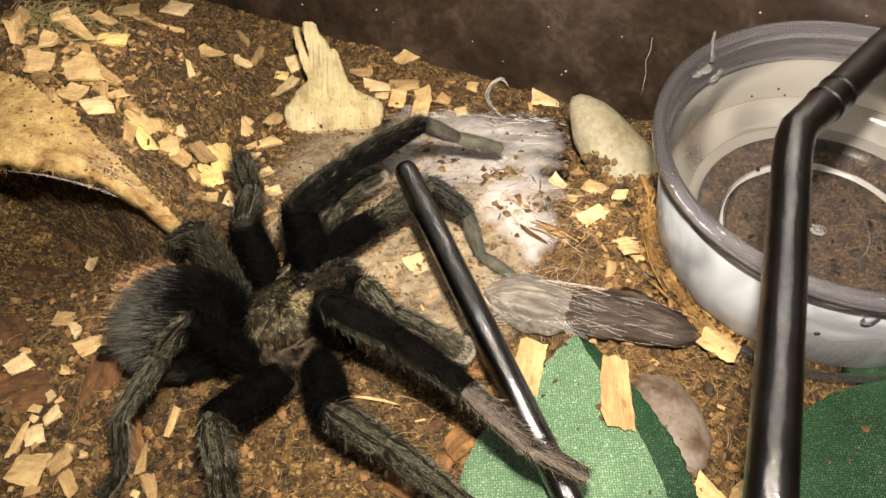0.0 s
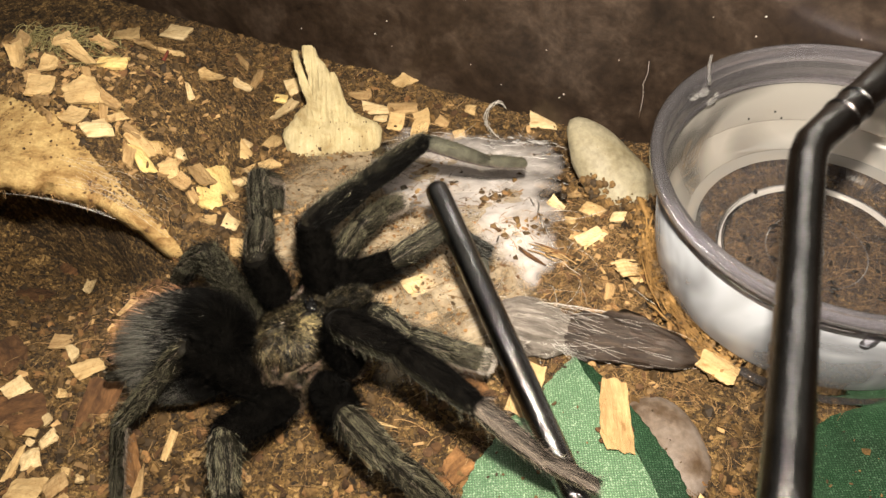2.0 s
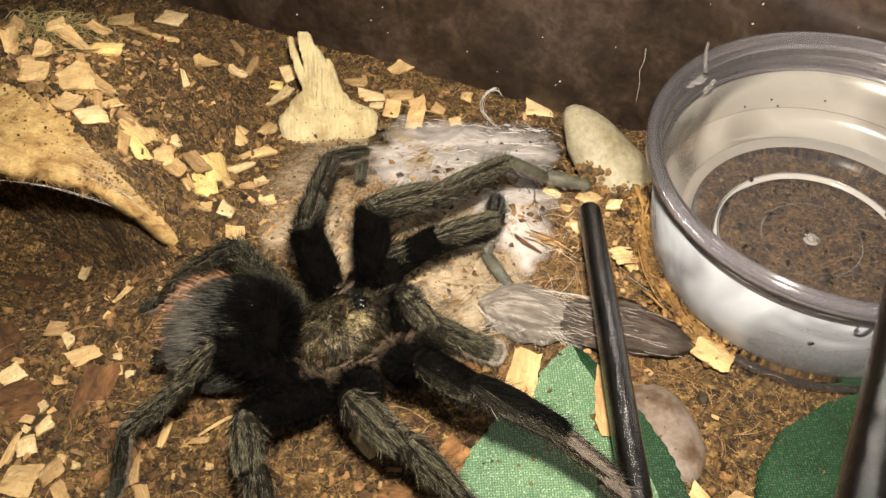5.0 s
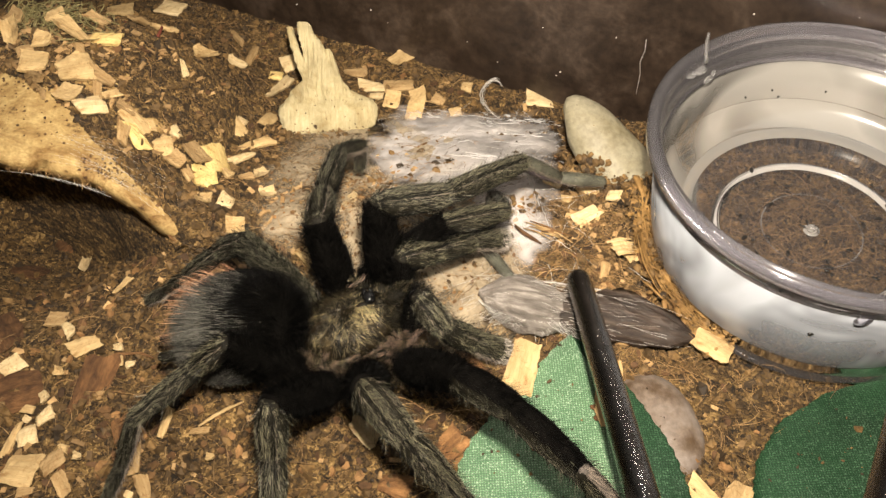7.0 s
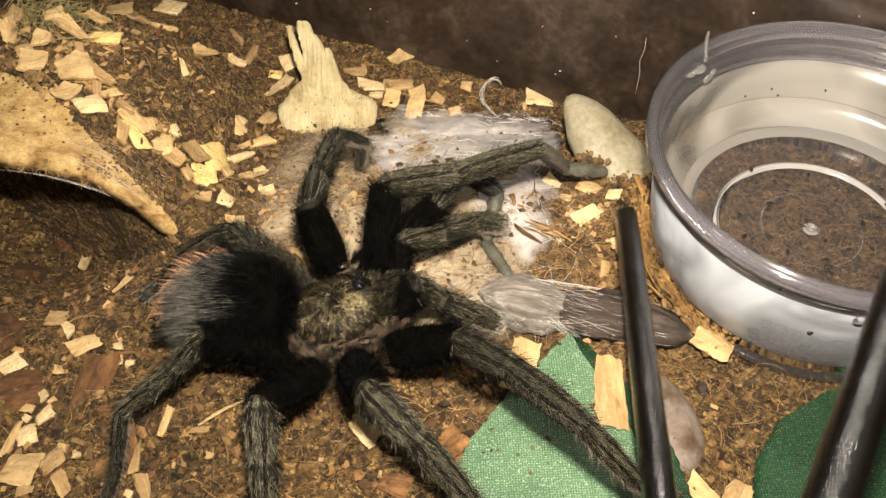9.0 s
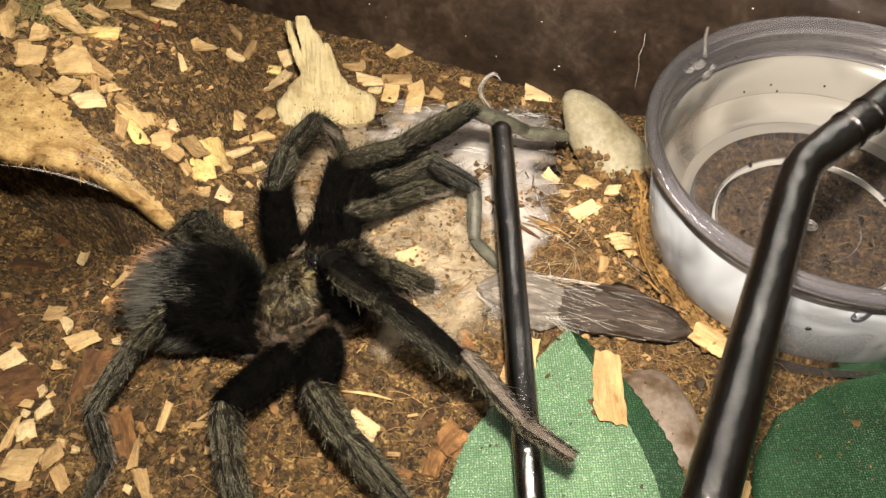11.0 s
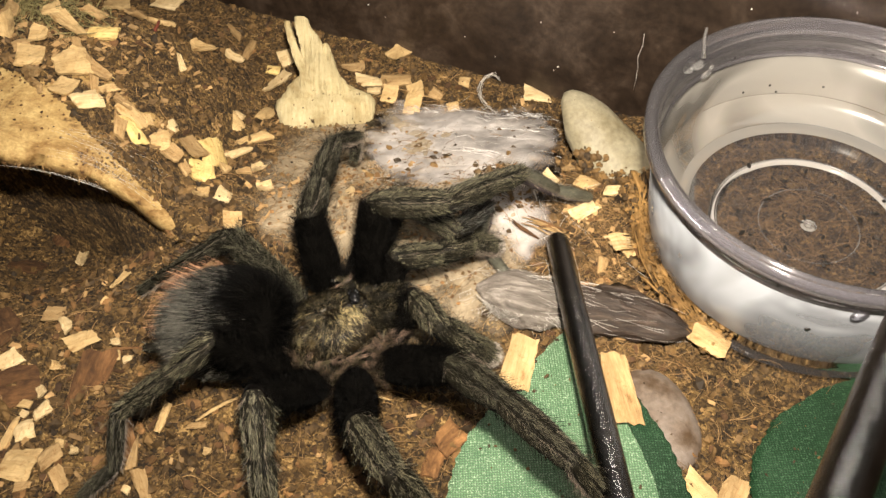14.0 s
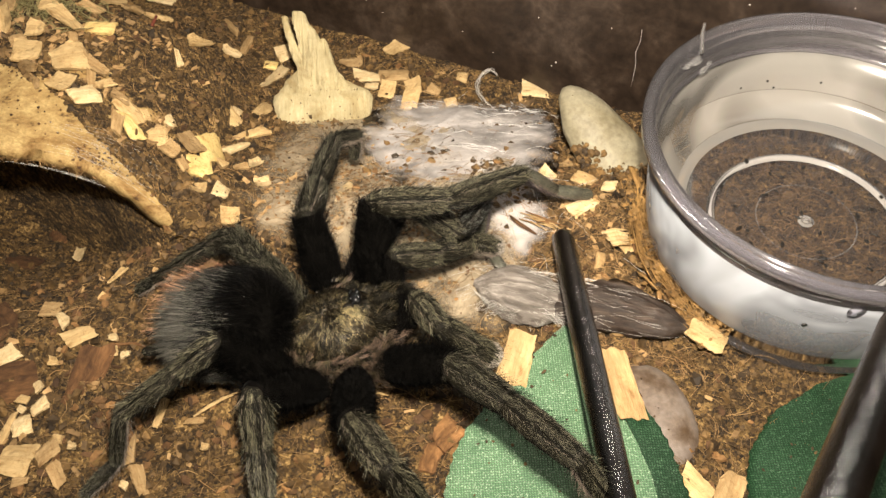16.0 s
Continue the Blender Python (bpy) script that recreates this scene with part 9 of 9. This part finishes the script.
    walk(spider["R4"][4], [
        (0, mm(-38.59, -15.55, 0.371, 0, 40.18, -179.1)), (0.5, mm(-39.45, -11.51, -2.198, 0, 20.93, -123.8)), (1, mm(-41.07, -2.188, -1.259, 0, 25.59, -124.1)),
        (1.5, mm(-41.47, 2.27, -3.916, 0, 6.821, -114.9)), (2, mm(-40.21, -7.856, -5.455, 0, -2.289, -99.02)), (2.5, mm(-44.57, -8.046, -4.042, 0, -8.967, -98.14)),
        (3, mm(-46.16, -8.439, -4.468, 0, -19.33, -93.35)), (3.5, mm(-45.76, -2.439, -4.733, 0, -13.87, -105.7)), (4, mm(-46.1, -5.445, -4.496, 0, -12.35, -104.1)),
        (6.5, mm(-45.68, -20.74, 0.9461, 0, 45.32, -178.4)), (7, mm(-45.94, -17.01, -0.0584, 0, 34.31, -141.2)), (7.5, mm(-46.26, -15.84, -2.775, 0, -5.066, -107.4)),
        (8, mm(-44.02, -18.51, -2.944, 0, -5.869, -104.6)), (8.5, mm(-46.16, -11.79, -3.31, 0, -9.787, -113)), (9, mm(-45, -22.27, -3.454, 0, -11.59, -93.53)),
        (11.5, mm(-43.88, -16.55, -1.534, 0, 6.568, -138)), (12, mm(-43.35, -16.6, -1.46, 0, 10.29, -142)), (12.5, mm(-42.66, -17.38, -1.518, 0, 8.94, -149.6)),
        (13, mm(-41.06, -21.38, -1.092, 0, 15.38, -147.4)), (14, mm(-43.38, -19.06, 0.4733, 0, 14.53, -156.2)), (16, mm(-43.14, -17.83, 0.1432, 0, 13.47, -150)),
    ])
    walk(spider["PR"][0], [
        (0, mm(11, -4, -3, 0, -54.78, -25.41)), (0.5, mm(11, -4, -3, 0, -64.73, -11.13)), (1, mm(11, -4, -3, 0, -69.41, -52.62)),
        (1.5, mm(11, -4, -3, 0, -66.6, -80.62)), (2, mm(11, -4, -3, 0, -52.47, -23)), (2.5, mm(11, -4, -3, 0, -49.71, -20.03)),
        (3, mm(11, -4, -3, 0, -64.49, 10.77)), (3.5, mm(11, -4, -3, 0, -59.54, -24.8)), (4, mm(11, -4, -3, 0, -72.53, -10.68)),
        (6.5, mm(11, -4, -3, 0, -64.82, 40.33)), (7, mm(11, -4, -3, 0, -65.32, 11.65)), (7.5, mm(11, -4, -3, 0, -69.02, -2.569)),
        (8, mm(11, -4, -3, 0, -64.81, 18.21)), (8.5, mm(11, -4, -3, 0, -71.32, 3.413)), (9, mm(11, -4, -3, 0, -54.63, 14.96)),
        (11.5, mm(11, -4, -3, 0, -73.72, -24.27)), (12, mm(11, -4, -3, 0, -75.25, 2.269)), (12.5, mm(11, -4, -3, 0, -66.79, 32.27)),
        (13, mm(11, -4, -3, 0, -53.04, 38.65)), (14, mm(11, -4, -3, 0, -50.3, 12.88)), (16, mm(11, -4, -3, 0, -51.35, 13.75)),
    ])
    walk(spider["PR"][1], [
        (0, mm(16.18, -6.46, 5.121, 0, 30.46, -74.59)), (0.5, mm(15.16, -4.819, 5.989, 0, 37.79, -46.82)), (1, mm(13.12, -6.777, 6.306, 0, 40.47, -47.82)),
        (1.5, mm(11.64, -7.895, 6.123, 0, 38.17, -58.42)), (2, mm(16.57, -6.366, 4.883, 0, 30.41, -58.43)), (2.5, mm(17.04, -6.202, 4.582, 0, 28.17, -41.28)),
        (3, mm(15.21, -3.2, 5.971, 0, 36.02, -43.47)), (3.5, mm(15.57, -6.114, 5.568, 0, 47.42, -23.83)), (4, mm(13.93, -4.553, 6.482, 0, 52.16, -29.45)),
        (6.5, mm(14.22, -1.263, 5.996, 0, 39.98, -64.48)), (7, mm(15.07, -3.162, 6.032, 0, 42.67, -58.25)), (7.5, mm(14.55, -4.159, 6.282, 0, 58.63, -34.72)),
        (8, mm(15.02, -2.678, 5.995, 0, 60.43, -28.46)), (8.5, mm(14.18, -3.81, 6.417, 0, 58.22, -32.75)), (9, mm(16.56, -2.514, 5.106, 0, 61.47, 11.35)),
        (11.5, mm(13.54, -5.145, 6.542, 0, 61.79, 27.01)), (12, mm(13.53, -3.9, 6.613, 0, 46.2, -16.66)), (12.5, mm(14.31, -1.908, 6.136, 0, 22.59, -56.88)),
        (13, mm(15.67, -0.2672, 4.942, 0, 1.006, -70.43)), (14, mm(17.19, -2.585, 4.648, 0, 2.4, -67.47)), (16, mm(17.03, -2.524, 4.763, 0, 2.722, -67.44)),
    ])
    walk(spider["PR"][2], [
        (0, mm(17.94, -12.86, 1.217, 0, 22.01, -51.05)), (0.5, mm(19.33, -9.257, 1.271, 0, 25.01, -34.19)), (1, mm(17.06, -11.12, 1.308, 0, 21.56, -33.66)),
        (1.5, mm(14.81, -13.05, 1.363, 0, 21.01, -37.21)), (2, mm(20.05, -12.02, 0.9846, 0, 22.69, -34.48)), (2.5, mm(22.14, -10.68, 0.9465, 0, 18.44, -29.24)),
        (3, mm(19.73, -7.485, 1.443, 0, 39.01, -9.847)), (3.5, mm(20.34, -8.22, -0.102, 0, 46.43, -7.663)), (4, mm(18.05, -6.875, 0.4002, 0, 49.48, -11.18)),
        (6.5, mm(16.77, -6.588, 1.047, 0, 49.14, -12.92)), (7, mm(18.04, -7.977, 0.8126, 0, 54.56, -0.7785)), (7.5, mm(17.85, -6.443, -0.2934, 0, 55.57, -7.445)),
        (8, mm(18.36, -4.489, -0.7027, 0, 52.39, 0.7084)), (8.5, mm(17.59, -6.004, -0.1293, 0, 54.62, -11.12)), (9, mm(20.16, -1.791, -1.66, 0, 50.75, -0.4805)),
        (11.5, mm(16.78, -3.492, -0.244, 0, 54.15, -9.561)), (12, mm(18.64, -5.428, 1.055, 0, 61.51, 11.13)), (12.5, mm(18.2, -7.863, 3.178, 0, 60.93, 20.7)),
        (13, mm(18.25, -7.522, 4.807, 0, 61.23, 22.84)), (14, mm(20.14, -9.692, 4.326, 0, 58.22, -3.561)), (16, mm(19.98, -9.628, 4.398, 0, 58.67, -5.886)),
    ])
    walk(spider["PR"][3], [
        (0, mm(23.45, -19.68, -2.325, 0, 32.43, -41.63)), (0.5, mm(26.41, -14.07, -2.726, 0, 20.38, -35.78)), (1, mm(24.37, -15.99, -2.166, 0, 13.79, -34.91)),
        (1.5, mm(21.84, -18.39, -2.027, 0, 13.49, -42.07)), (2, mm(27.24, -16.96, -2.662, 0, 20.2, -36.43)), (2.5, mm(29.97, -15.06, -2.044, 0, 27.71, -23.44)),
        (3, mm(26.96, -8.741, -4.507, 0, 37.59, -8.87)), (3.5, mm(26.8, -9.088, -6.951, 0, 43.52, -12.58)), (4, mm(24.07, -8.066, -6.785, 0, 34.5, -24.4)),
        (6.5, mm(22.79, -7.971, -6.102, 0, 39.52, -20.02)), (7, mm(23.53, -8.051, -6.889, 0, 43.03, -10.51)), (7.5, mm(23.15, -7.136, -8.091, 0, 48.89, -10.93)),
        (8, mm(24.13, -4.418, -8.191, 0, 48.11, -7.389)), (8.5, mm(22.96, -7.06, -7.836, 0, 44.39, -16.98)), (9, mm(26.14, -1.841, -8.981, 0, 45.23, 0.9024)),
        (11.5, mm(22.24, -4.411, -7.906, 0, 60.97, 11.33)), (12, mm(23.06, -4.558, -7.253, 0, 62.23, 10.24)), (12.5, mm(22.49, -6.24, -5.085, 0, 57.29, -11.18)),
        (13, mm(22.44, -5.756, -3.479, 0, 53.31, -7.132)), (14, mm(25.11, -10, -3.71, 0, 59.15, -3.259)), (16, mm(24.87, -10.13, -3.677, 0, 58.78, 0.1807)),
    ])
    walk(spider["PL"][0], [
        (0, mm(12, 5, -3, 0, -44.12, 80.67)), (0.5, mm(12, 5, -3, 0, -47.91, 75.8)), (1, mm(12, 5, -3, 0, -45.46, 17.5)),
        (1.5, mm(12, 5, -3, 0, -58.87, -11.81)), (2, mm(12, 5, -3, 0, -48.88, 63.17)), (2.5, mm(12, 5, -3, 0, -50.73, 60.11)),
        (3, mm(12, 5, -3, 0, -44.36, 61.27)), (3.5, mm(12, 5, -3, 0, -38.24, 38.89)), (4, mm(12, 5, -3, 0, -42.45, 51.26)),
        (6.5, mm(12, 5, -3, 0, -62.86, 78.94)), (7, mm(12, 5, -3, 0, -70.1, 55.19)), (7.5, mm(12, 5, -3, 0, -69.01, 57.42)),
        (8, mm(12, 5, -3, 0, -58.66, 63.41)), (8.5, mm(12, 5, -3, 0, -58.46, 13.58)), (9, mm(12, 5, -3, 0, -46.53, 55.37)),
        (11.5, mm(12, 5, -3, 0, -43.06, 43.84)), (12, mm(12, 5, -3, 0, -41.65, 55.57)), (12.5, mm(12, 5, -3, 0, -49.07, 53.91)),
        (13, mm(12, 5, -3, 0, -54.69, 66.43)), (14, mm(12, 5, -3, 0, -59.36, 47.14)), (16, mm(12, 5, -3, 0, -60.19, 52.98)),
    ])
    walk(spider["PL"][1], [
        (0, mm(13.05, 11.39, 3.28, 0, 14.82, 47.16)), (0.5, mm(13.48, 10.86, 3.695, 0, 19.39, 47.15)), (1, mm(18.03, 6.903, 3.43, 0, 16.59, 36.23)),
        (1.5, mm(16.57, 4.045, 4.722, 0, 18.66, 34.49)), (2, mm(14.68, 10.29, 3.796, 0, 13.69, 51.07)), (2.5, mm(14.85, 9.951, 3.984, 0, 26.72, 49.8)),
        (3, mm(15.1, 10.66, 3.308, 0, 26.5, 45.39)), (3.5, mm(17.52, 9.448, 2.584, 0, 22.45, 26.83)), (4, mm(16.17, 10.19, 3.089, 0, 22.47, 19.44)),
        (6.5, mm(12.79, 9.039, 5.028, 0, 29.67, 23.84)), (7, mm(13.75, 7.521, 5.483, 0, 30.18, 23.51)), (7.5, mm(13.74, 7.723, 5.423, 0, 27.16, 18.86)),
        (8, mm(14.1, 9.196, 4.705, 0, 24.69, 21.81)), (8.5, mm(16.59, 6.108, 4.689, 0, 28.35, 17.04)), (9, mm(15.53, 10.11, 3.548, 0, 27.64, 29.88)),
        (11.5, mm(16.75, 9.566, 3.159, 0, 28.13, 23.96)), (12, mm(15.81, 10.56, 2.995, 0, 23.55, 27.37)), (12.5, mm(15.48, 9.776, 3.816, 0, 27.68, 25.46)),
        (13, mm(14.08, 9.78, 4.362, 0, 30.55, 24.98)), (14, mm(15.13, 8.37, 4.762, 0, 28.15, 11.74)), (16, mm(14.7, 8.581, 4.827, 0, 27.96, 10.25)),
    ])
    walk(spider["PL"][2], [
        (0, mm(19.43, 18.27, 0.7987, 0, 22.44, 40.6)), (0.5, mm(19.71, 17.57, 0.4733, 0, 16.66, 40.03)), (1, mm(25.54, 12.4, 0.6591, 0, 17.52, 31.99)),
        (1.5, mm(24.14, 9.252, 1.617, 0, 18.82, 26.08)), (2, mm(20.6, 17.63, 1.499, 0, 24.02, 43.91)), (2.5, mm(20.44, 16.57, -0.3802, 0, 17.47, 46.03)),
        (3, mm(21.2, 16.84, -1.022, 0, 19.64, 41.95)), (3.5, mm(25.52, 13.5, -1.123, 0, 23.59, 23.17)), (4, mm(24.62, 13.18, -0.6203, 0, 27.2, 25.17)),
        (6.5, mm(20.5, 12.45, 0.2245, 0, 28.47, 29.34)), (7, mm(21.45, 10.87, 0.6041, 0, 29.64, 30.29)), (7.5, mm(21.91, 10.51, 0.9921, 0, 29.58, 30.52)),
        (8, mm(22.29, 12.47, 0.6514, 0, 29.14, 34.52)), (8.5, mm(24.75, 8.611, 0.08121, 0, 26.1, 22.47)), (9, mm(22.98, 14.39, -0.9551, 0, 27.16, 34.36)),
        (11.5, mm(24.58, 13.04, -1.416, 0, 22.51, 15.8)), (12, mm(23.71, 14.65, -0.8833, 0, 28.03, 22.01)), (12.5, mm(23.24, 13.47, -0.693, 0, 32.09, 25)),
        (13, mm(21.66, 13.31, -0.5712, 0, 29.48, 34.46)), (14, mm(23.5, 10.11, 0.1835, 0, 30.05, 31.65)), (16, mm(23.14, 10.11, 0.2767, 0, 30.79, 32.88)),
    ])
    walk(spider["PL"][3], [
        (0, mm(26.89, 24.67, -3.262, 0, 27.51, 32.05)), (0.5, mm(27.51, 24.13, -2.575, 0, 25.6, 38.85)), (1, mm(34.14, 17.77, -2.543, 0, 24.21, 26.49)),
        (1.5, mm(33.19, 13.68, -1.814, 0, 29.31, 21.54)), (2, mm(27.6, 24.37, -2.831, 0, 32.91, 36.59)), (2.5, mm(27.49, 23.87, -3.573, 0, 25.85, 34.12)),
        (3, mm(28.65, 23.54, -4.598, 0, 25.67, 33.85)), (3.5, mm(34.48, 17.33, -5.38, 0, 32.92, 18.6)), (4, mm(33.19, 17.2, -5.483, 0, 35.35, 15.47)),
        (6.5, mm(28.65, 17.03, -4.846, 0, 32.05, 14.92)), (7, mm(29.43, 15.53, -4.656, 0, 34.4, 14.11)), (7.5, mm(29.88, 15.21, -4.259, 0, 43.72, 19.27)),
        (8, mm(29.94, 17.74, -4.529, 0, 43.75, 23.13)), (8.5, mm(33.58, 12.26, -4.599, 0, 38.65, 7.993)), (9, mm(30.79, 19.73, -5.811, 0, 36.23, 19.58)),
        (11.5, mm(34.03, 15.72, -5.488, 0, 31.23, 17.63)), (12, mm(32.42, 18.17, -5.882, 0, 31.98, 11.81)), (12.5, mm(31.41, 17.28, -6.344, 0, 31.51, 17.24)),
        (13, mm(29.3, 18.55, -5.805, 0, 38.41, 32.06)), (14, mm(31.34, 14.94, -5.143, 0, 46.65, 23.15)), (16, mm(30.81, 15.07, -5.168, 0, 46.47, 21.95)),
    ])
    walk(tongs["root"], [
        (0, mm(-8.741, 127.4, 26, 0, 13.65, -66.6)), (0.5, mm(-6.736, 136, 30, 0, 15.61, -70.96)), (1, mm(-8.956, 143.3, 32, 0, 15.73, -71.5)),
        (1.5, mm(-9.283, 141.6, 31, 0, 15.33, -69.76)), (2, mm(-1.984, 128.9, 25, 0, 13.72, -69.35)), (2.5, mm(22.65, 122.6, 14, 0, 5.167, -80.95)),
        (3, mm(25.6, 130.7, 16, 0, 6.677, -76.99)), (3.5, mm(16.49, 132.7, 20, 0, 9.89, -76.79)), (4, mm(21.8, 134.8, 18, 0, 7.887, -81.47)),
        (6.5, mm(36.37, 112.6, 12, 0, -12.29, -95.08)), (7, mm(27.46, 108.2, 12, 0, -13.01, -87.27)), (7.5, mm(28.48, 97.46, 14, 0, -19.31, -108.2)),
        (7.8, mm(35.24, 97.51, 14, 0, -21.88, -118.4)), (8, mm(35.76, 105.7, 12, 0, -18.58, -104.6)), (8.2, mm(33.33, 108.8, 12, 0, -16.51, -99.48)),
        (8.5, mm(40.19, 105.2, 14, 0, 5.856, -126.6)), (8.8, mm(34, 123.5, 12, 0, -14.58, -101.8)), (9, mm(40.57, 126.6, 10, 0, -11.29, -96.41)),
        (9.2, mm(43.46, 128.1, 10, 0, -11.34, -95.96)), (11.3, mm(10.1, 142.3, 22, 0, 9.466, -86.98)), (11.5, mm(9.165, 138.2, 22, 0, 9.668, -84.93)),
        (12, mm(10.33, 137, 22, 0, 9.733, -83.18)), (12.5, mm(19.68, 123.3, 15, 0, 5.719, -89.19)), (13, mm(24.38, 116.2, 11, 0, -12.1, -94.84)),
        (13.5, mm(24.56, 118.1, 10, 0, -11.09, -92.11)), (14, mm(25.09, 118.6, 10, 0, -9.22, -87.97)), (14.5, mm(24.66, 119.6, 9, 0, -9.964, -86.88)),
        (16, mm(26.84, 119.1, 9, 0, -9.948, -89.04)),
    ])
    walk(tongs["bent"], [
        (0, mm(40.36, 48.64, 42.73, 168.8, -4.837, -39.76)), (0.5, mm(31.08, 53.81, 37.76, 169.1, -2.94, -35.23)), (1, mm(31.69, 54.45, 35.94, 161.8, -2.423, -34.68)),
        (1.5, mm(32.74, 55.95, 36.97, 158.1, -2.617, -36.3)), (2, mm(36.25, 47.81, 42.82, 178.3, -4.975, -38.12)), (2.5, mm(33.78, 46.7, 47.23, -163.7, -4.419, -31.29)),
        (3, mm(43.98, 41.96, 47.44, -161.8, -5.618, -36.46)), (3.5, mm(44.76, 44.44, 46.38, -159.1, -8.425, -36.8)), (4, mm(44.46, 43.92, 46.54, -160.4, -7.422, -31.95)),
        (6.3, mm(41.32, 34.63, 38.5, -162.9, 7.544, -23.95)), (6.5, mm(43.39, 35.36, 37.63, -153.8, 8.762, -22.47)), (7, mm(54.56, 35.62, 34.61, -159.4, 6.747, -34.15)),
        (7.5, mm(37.58, 33.21, 33.45, 95.4, 46.5, -34.88)), (7.8, mm(35.2, 31.25, 33.28, 66.02, 43.56, -31.71)), (8, mm(46.35, 31.82, 32.95, 125.2, 47.58, -23.59)),
        (8.2, mm(50.06, 31.65, 33.14, -148.2, 48.02, -16.67)), (8.5, mm(16.93, 31.48, 45.97, 86.41, 13.18, -18.79)), (8.8, mm(55.77, 31.49, 33.03, -142.3, 26.78, -25.7)),
        (9, mm(59.05, 29.86, 37.16, 118, 14.87, -26.2)), (9.2, mm(59.74, 32.42, 36.97, -155.9, 7.476, -23.87)), (11.3, mm(40.41, 41.98, 43.23, -170.3, -8.506, -26.24)),
        (11.5, mm(39.53, 40.74, 43.25, -175.4, -8.504, -28.63)), (12, mm(44.04, 39.77, 44.08, -159.8, -8.279, -31.97)), (12.5, mm(42.47, 35.93, 47.47, -155.6, -10.24, -29.78)),
        (12.8, mm(50.5, 35.23, 41.16, -147.2, -2.062, -28.7)), (13.2, mm(55.17, 36.54, 36.98, -148.7, 3.036, -30.96)), (13.5, mm(58.84, 37.59, 37.38, -147.3, 1.626, -33.3)),
        (14, mm(62.92, 34.62, 38.41, -143.9, -1.306, -37.49)), (14.5, mm(65.39, 34.1, 38.26, -143.1, -1.342, -38.47)), (16, mm(64.08, 33.69, 38.51, -138.9, -2.492, -36.76)),
    ])

motions()
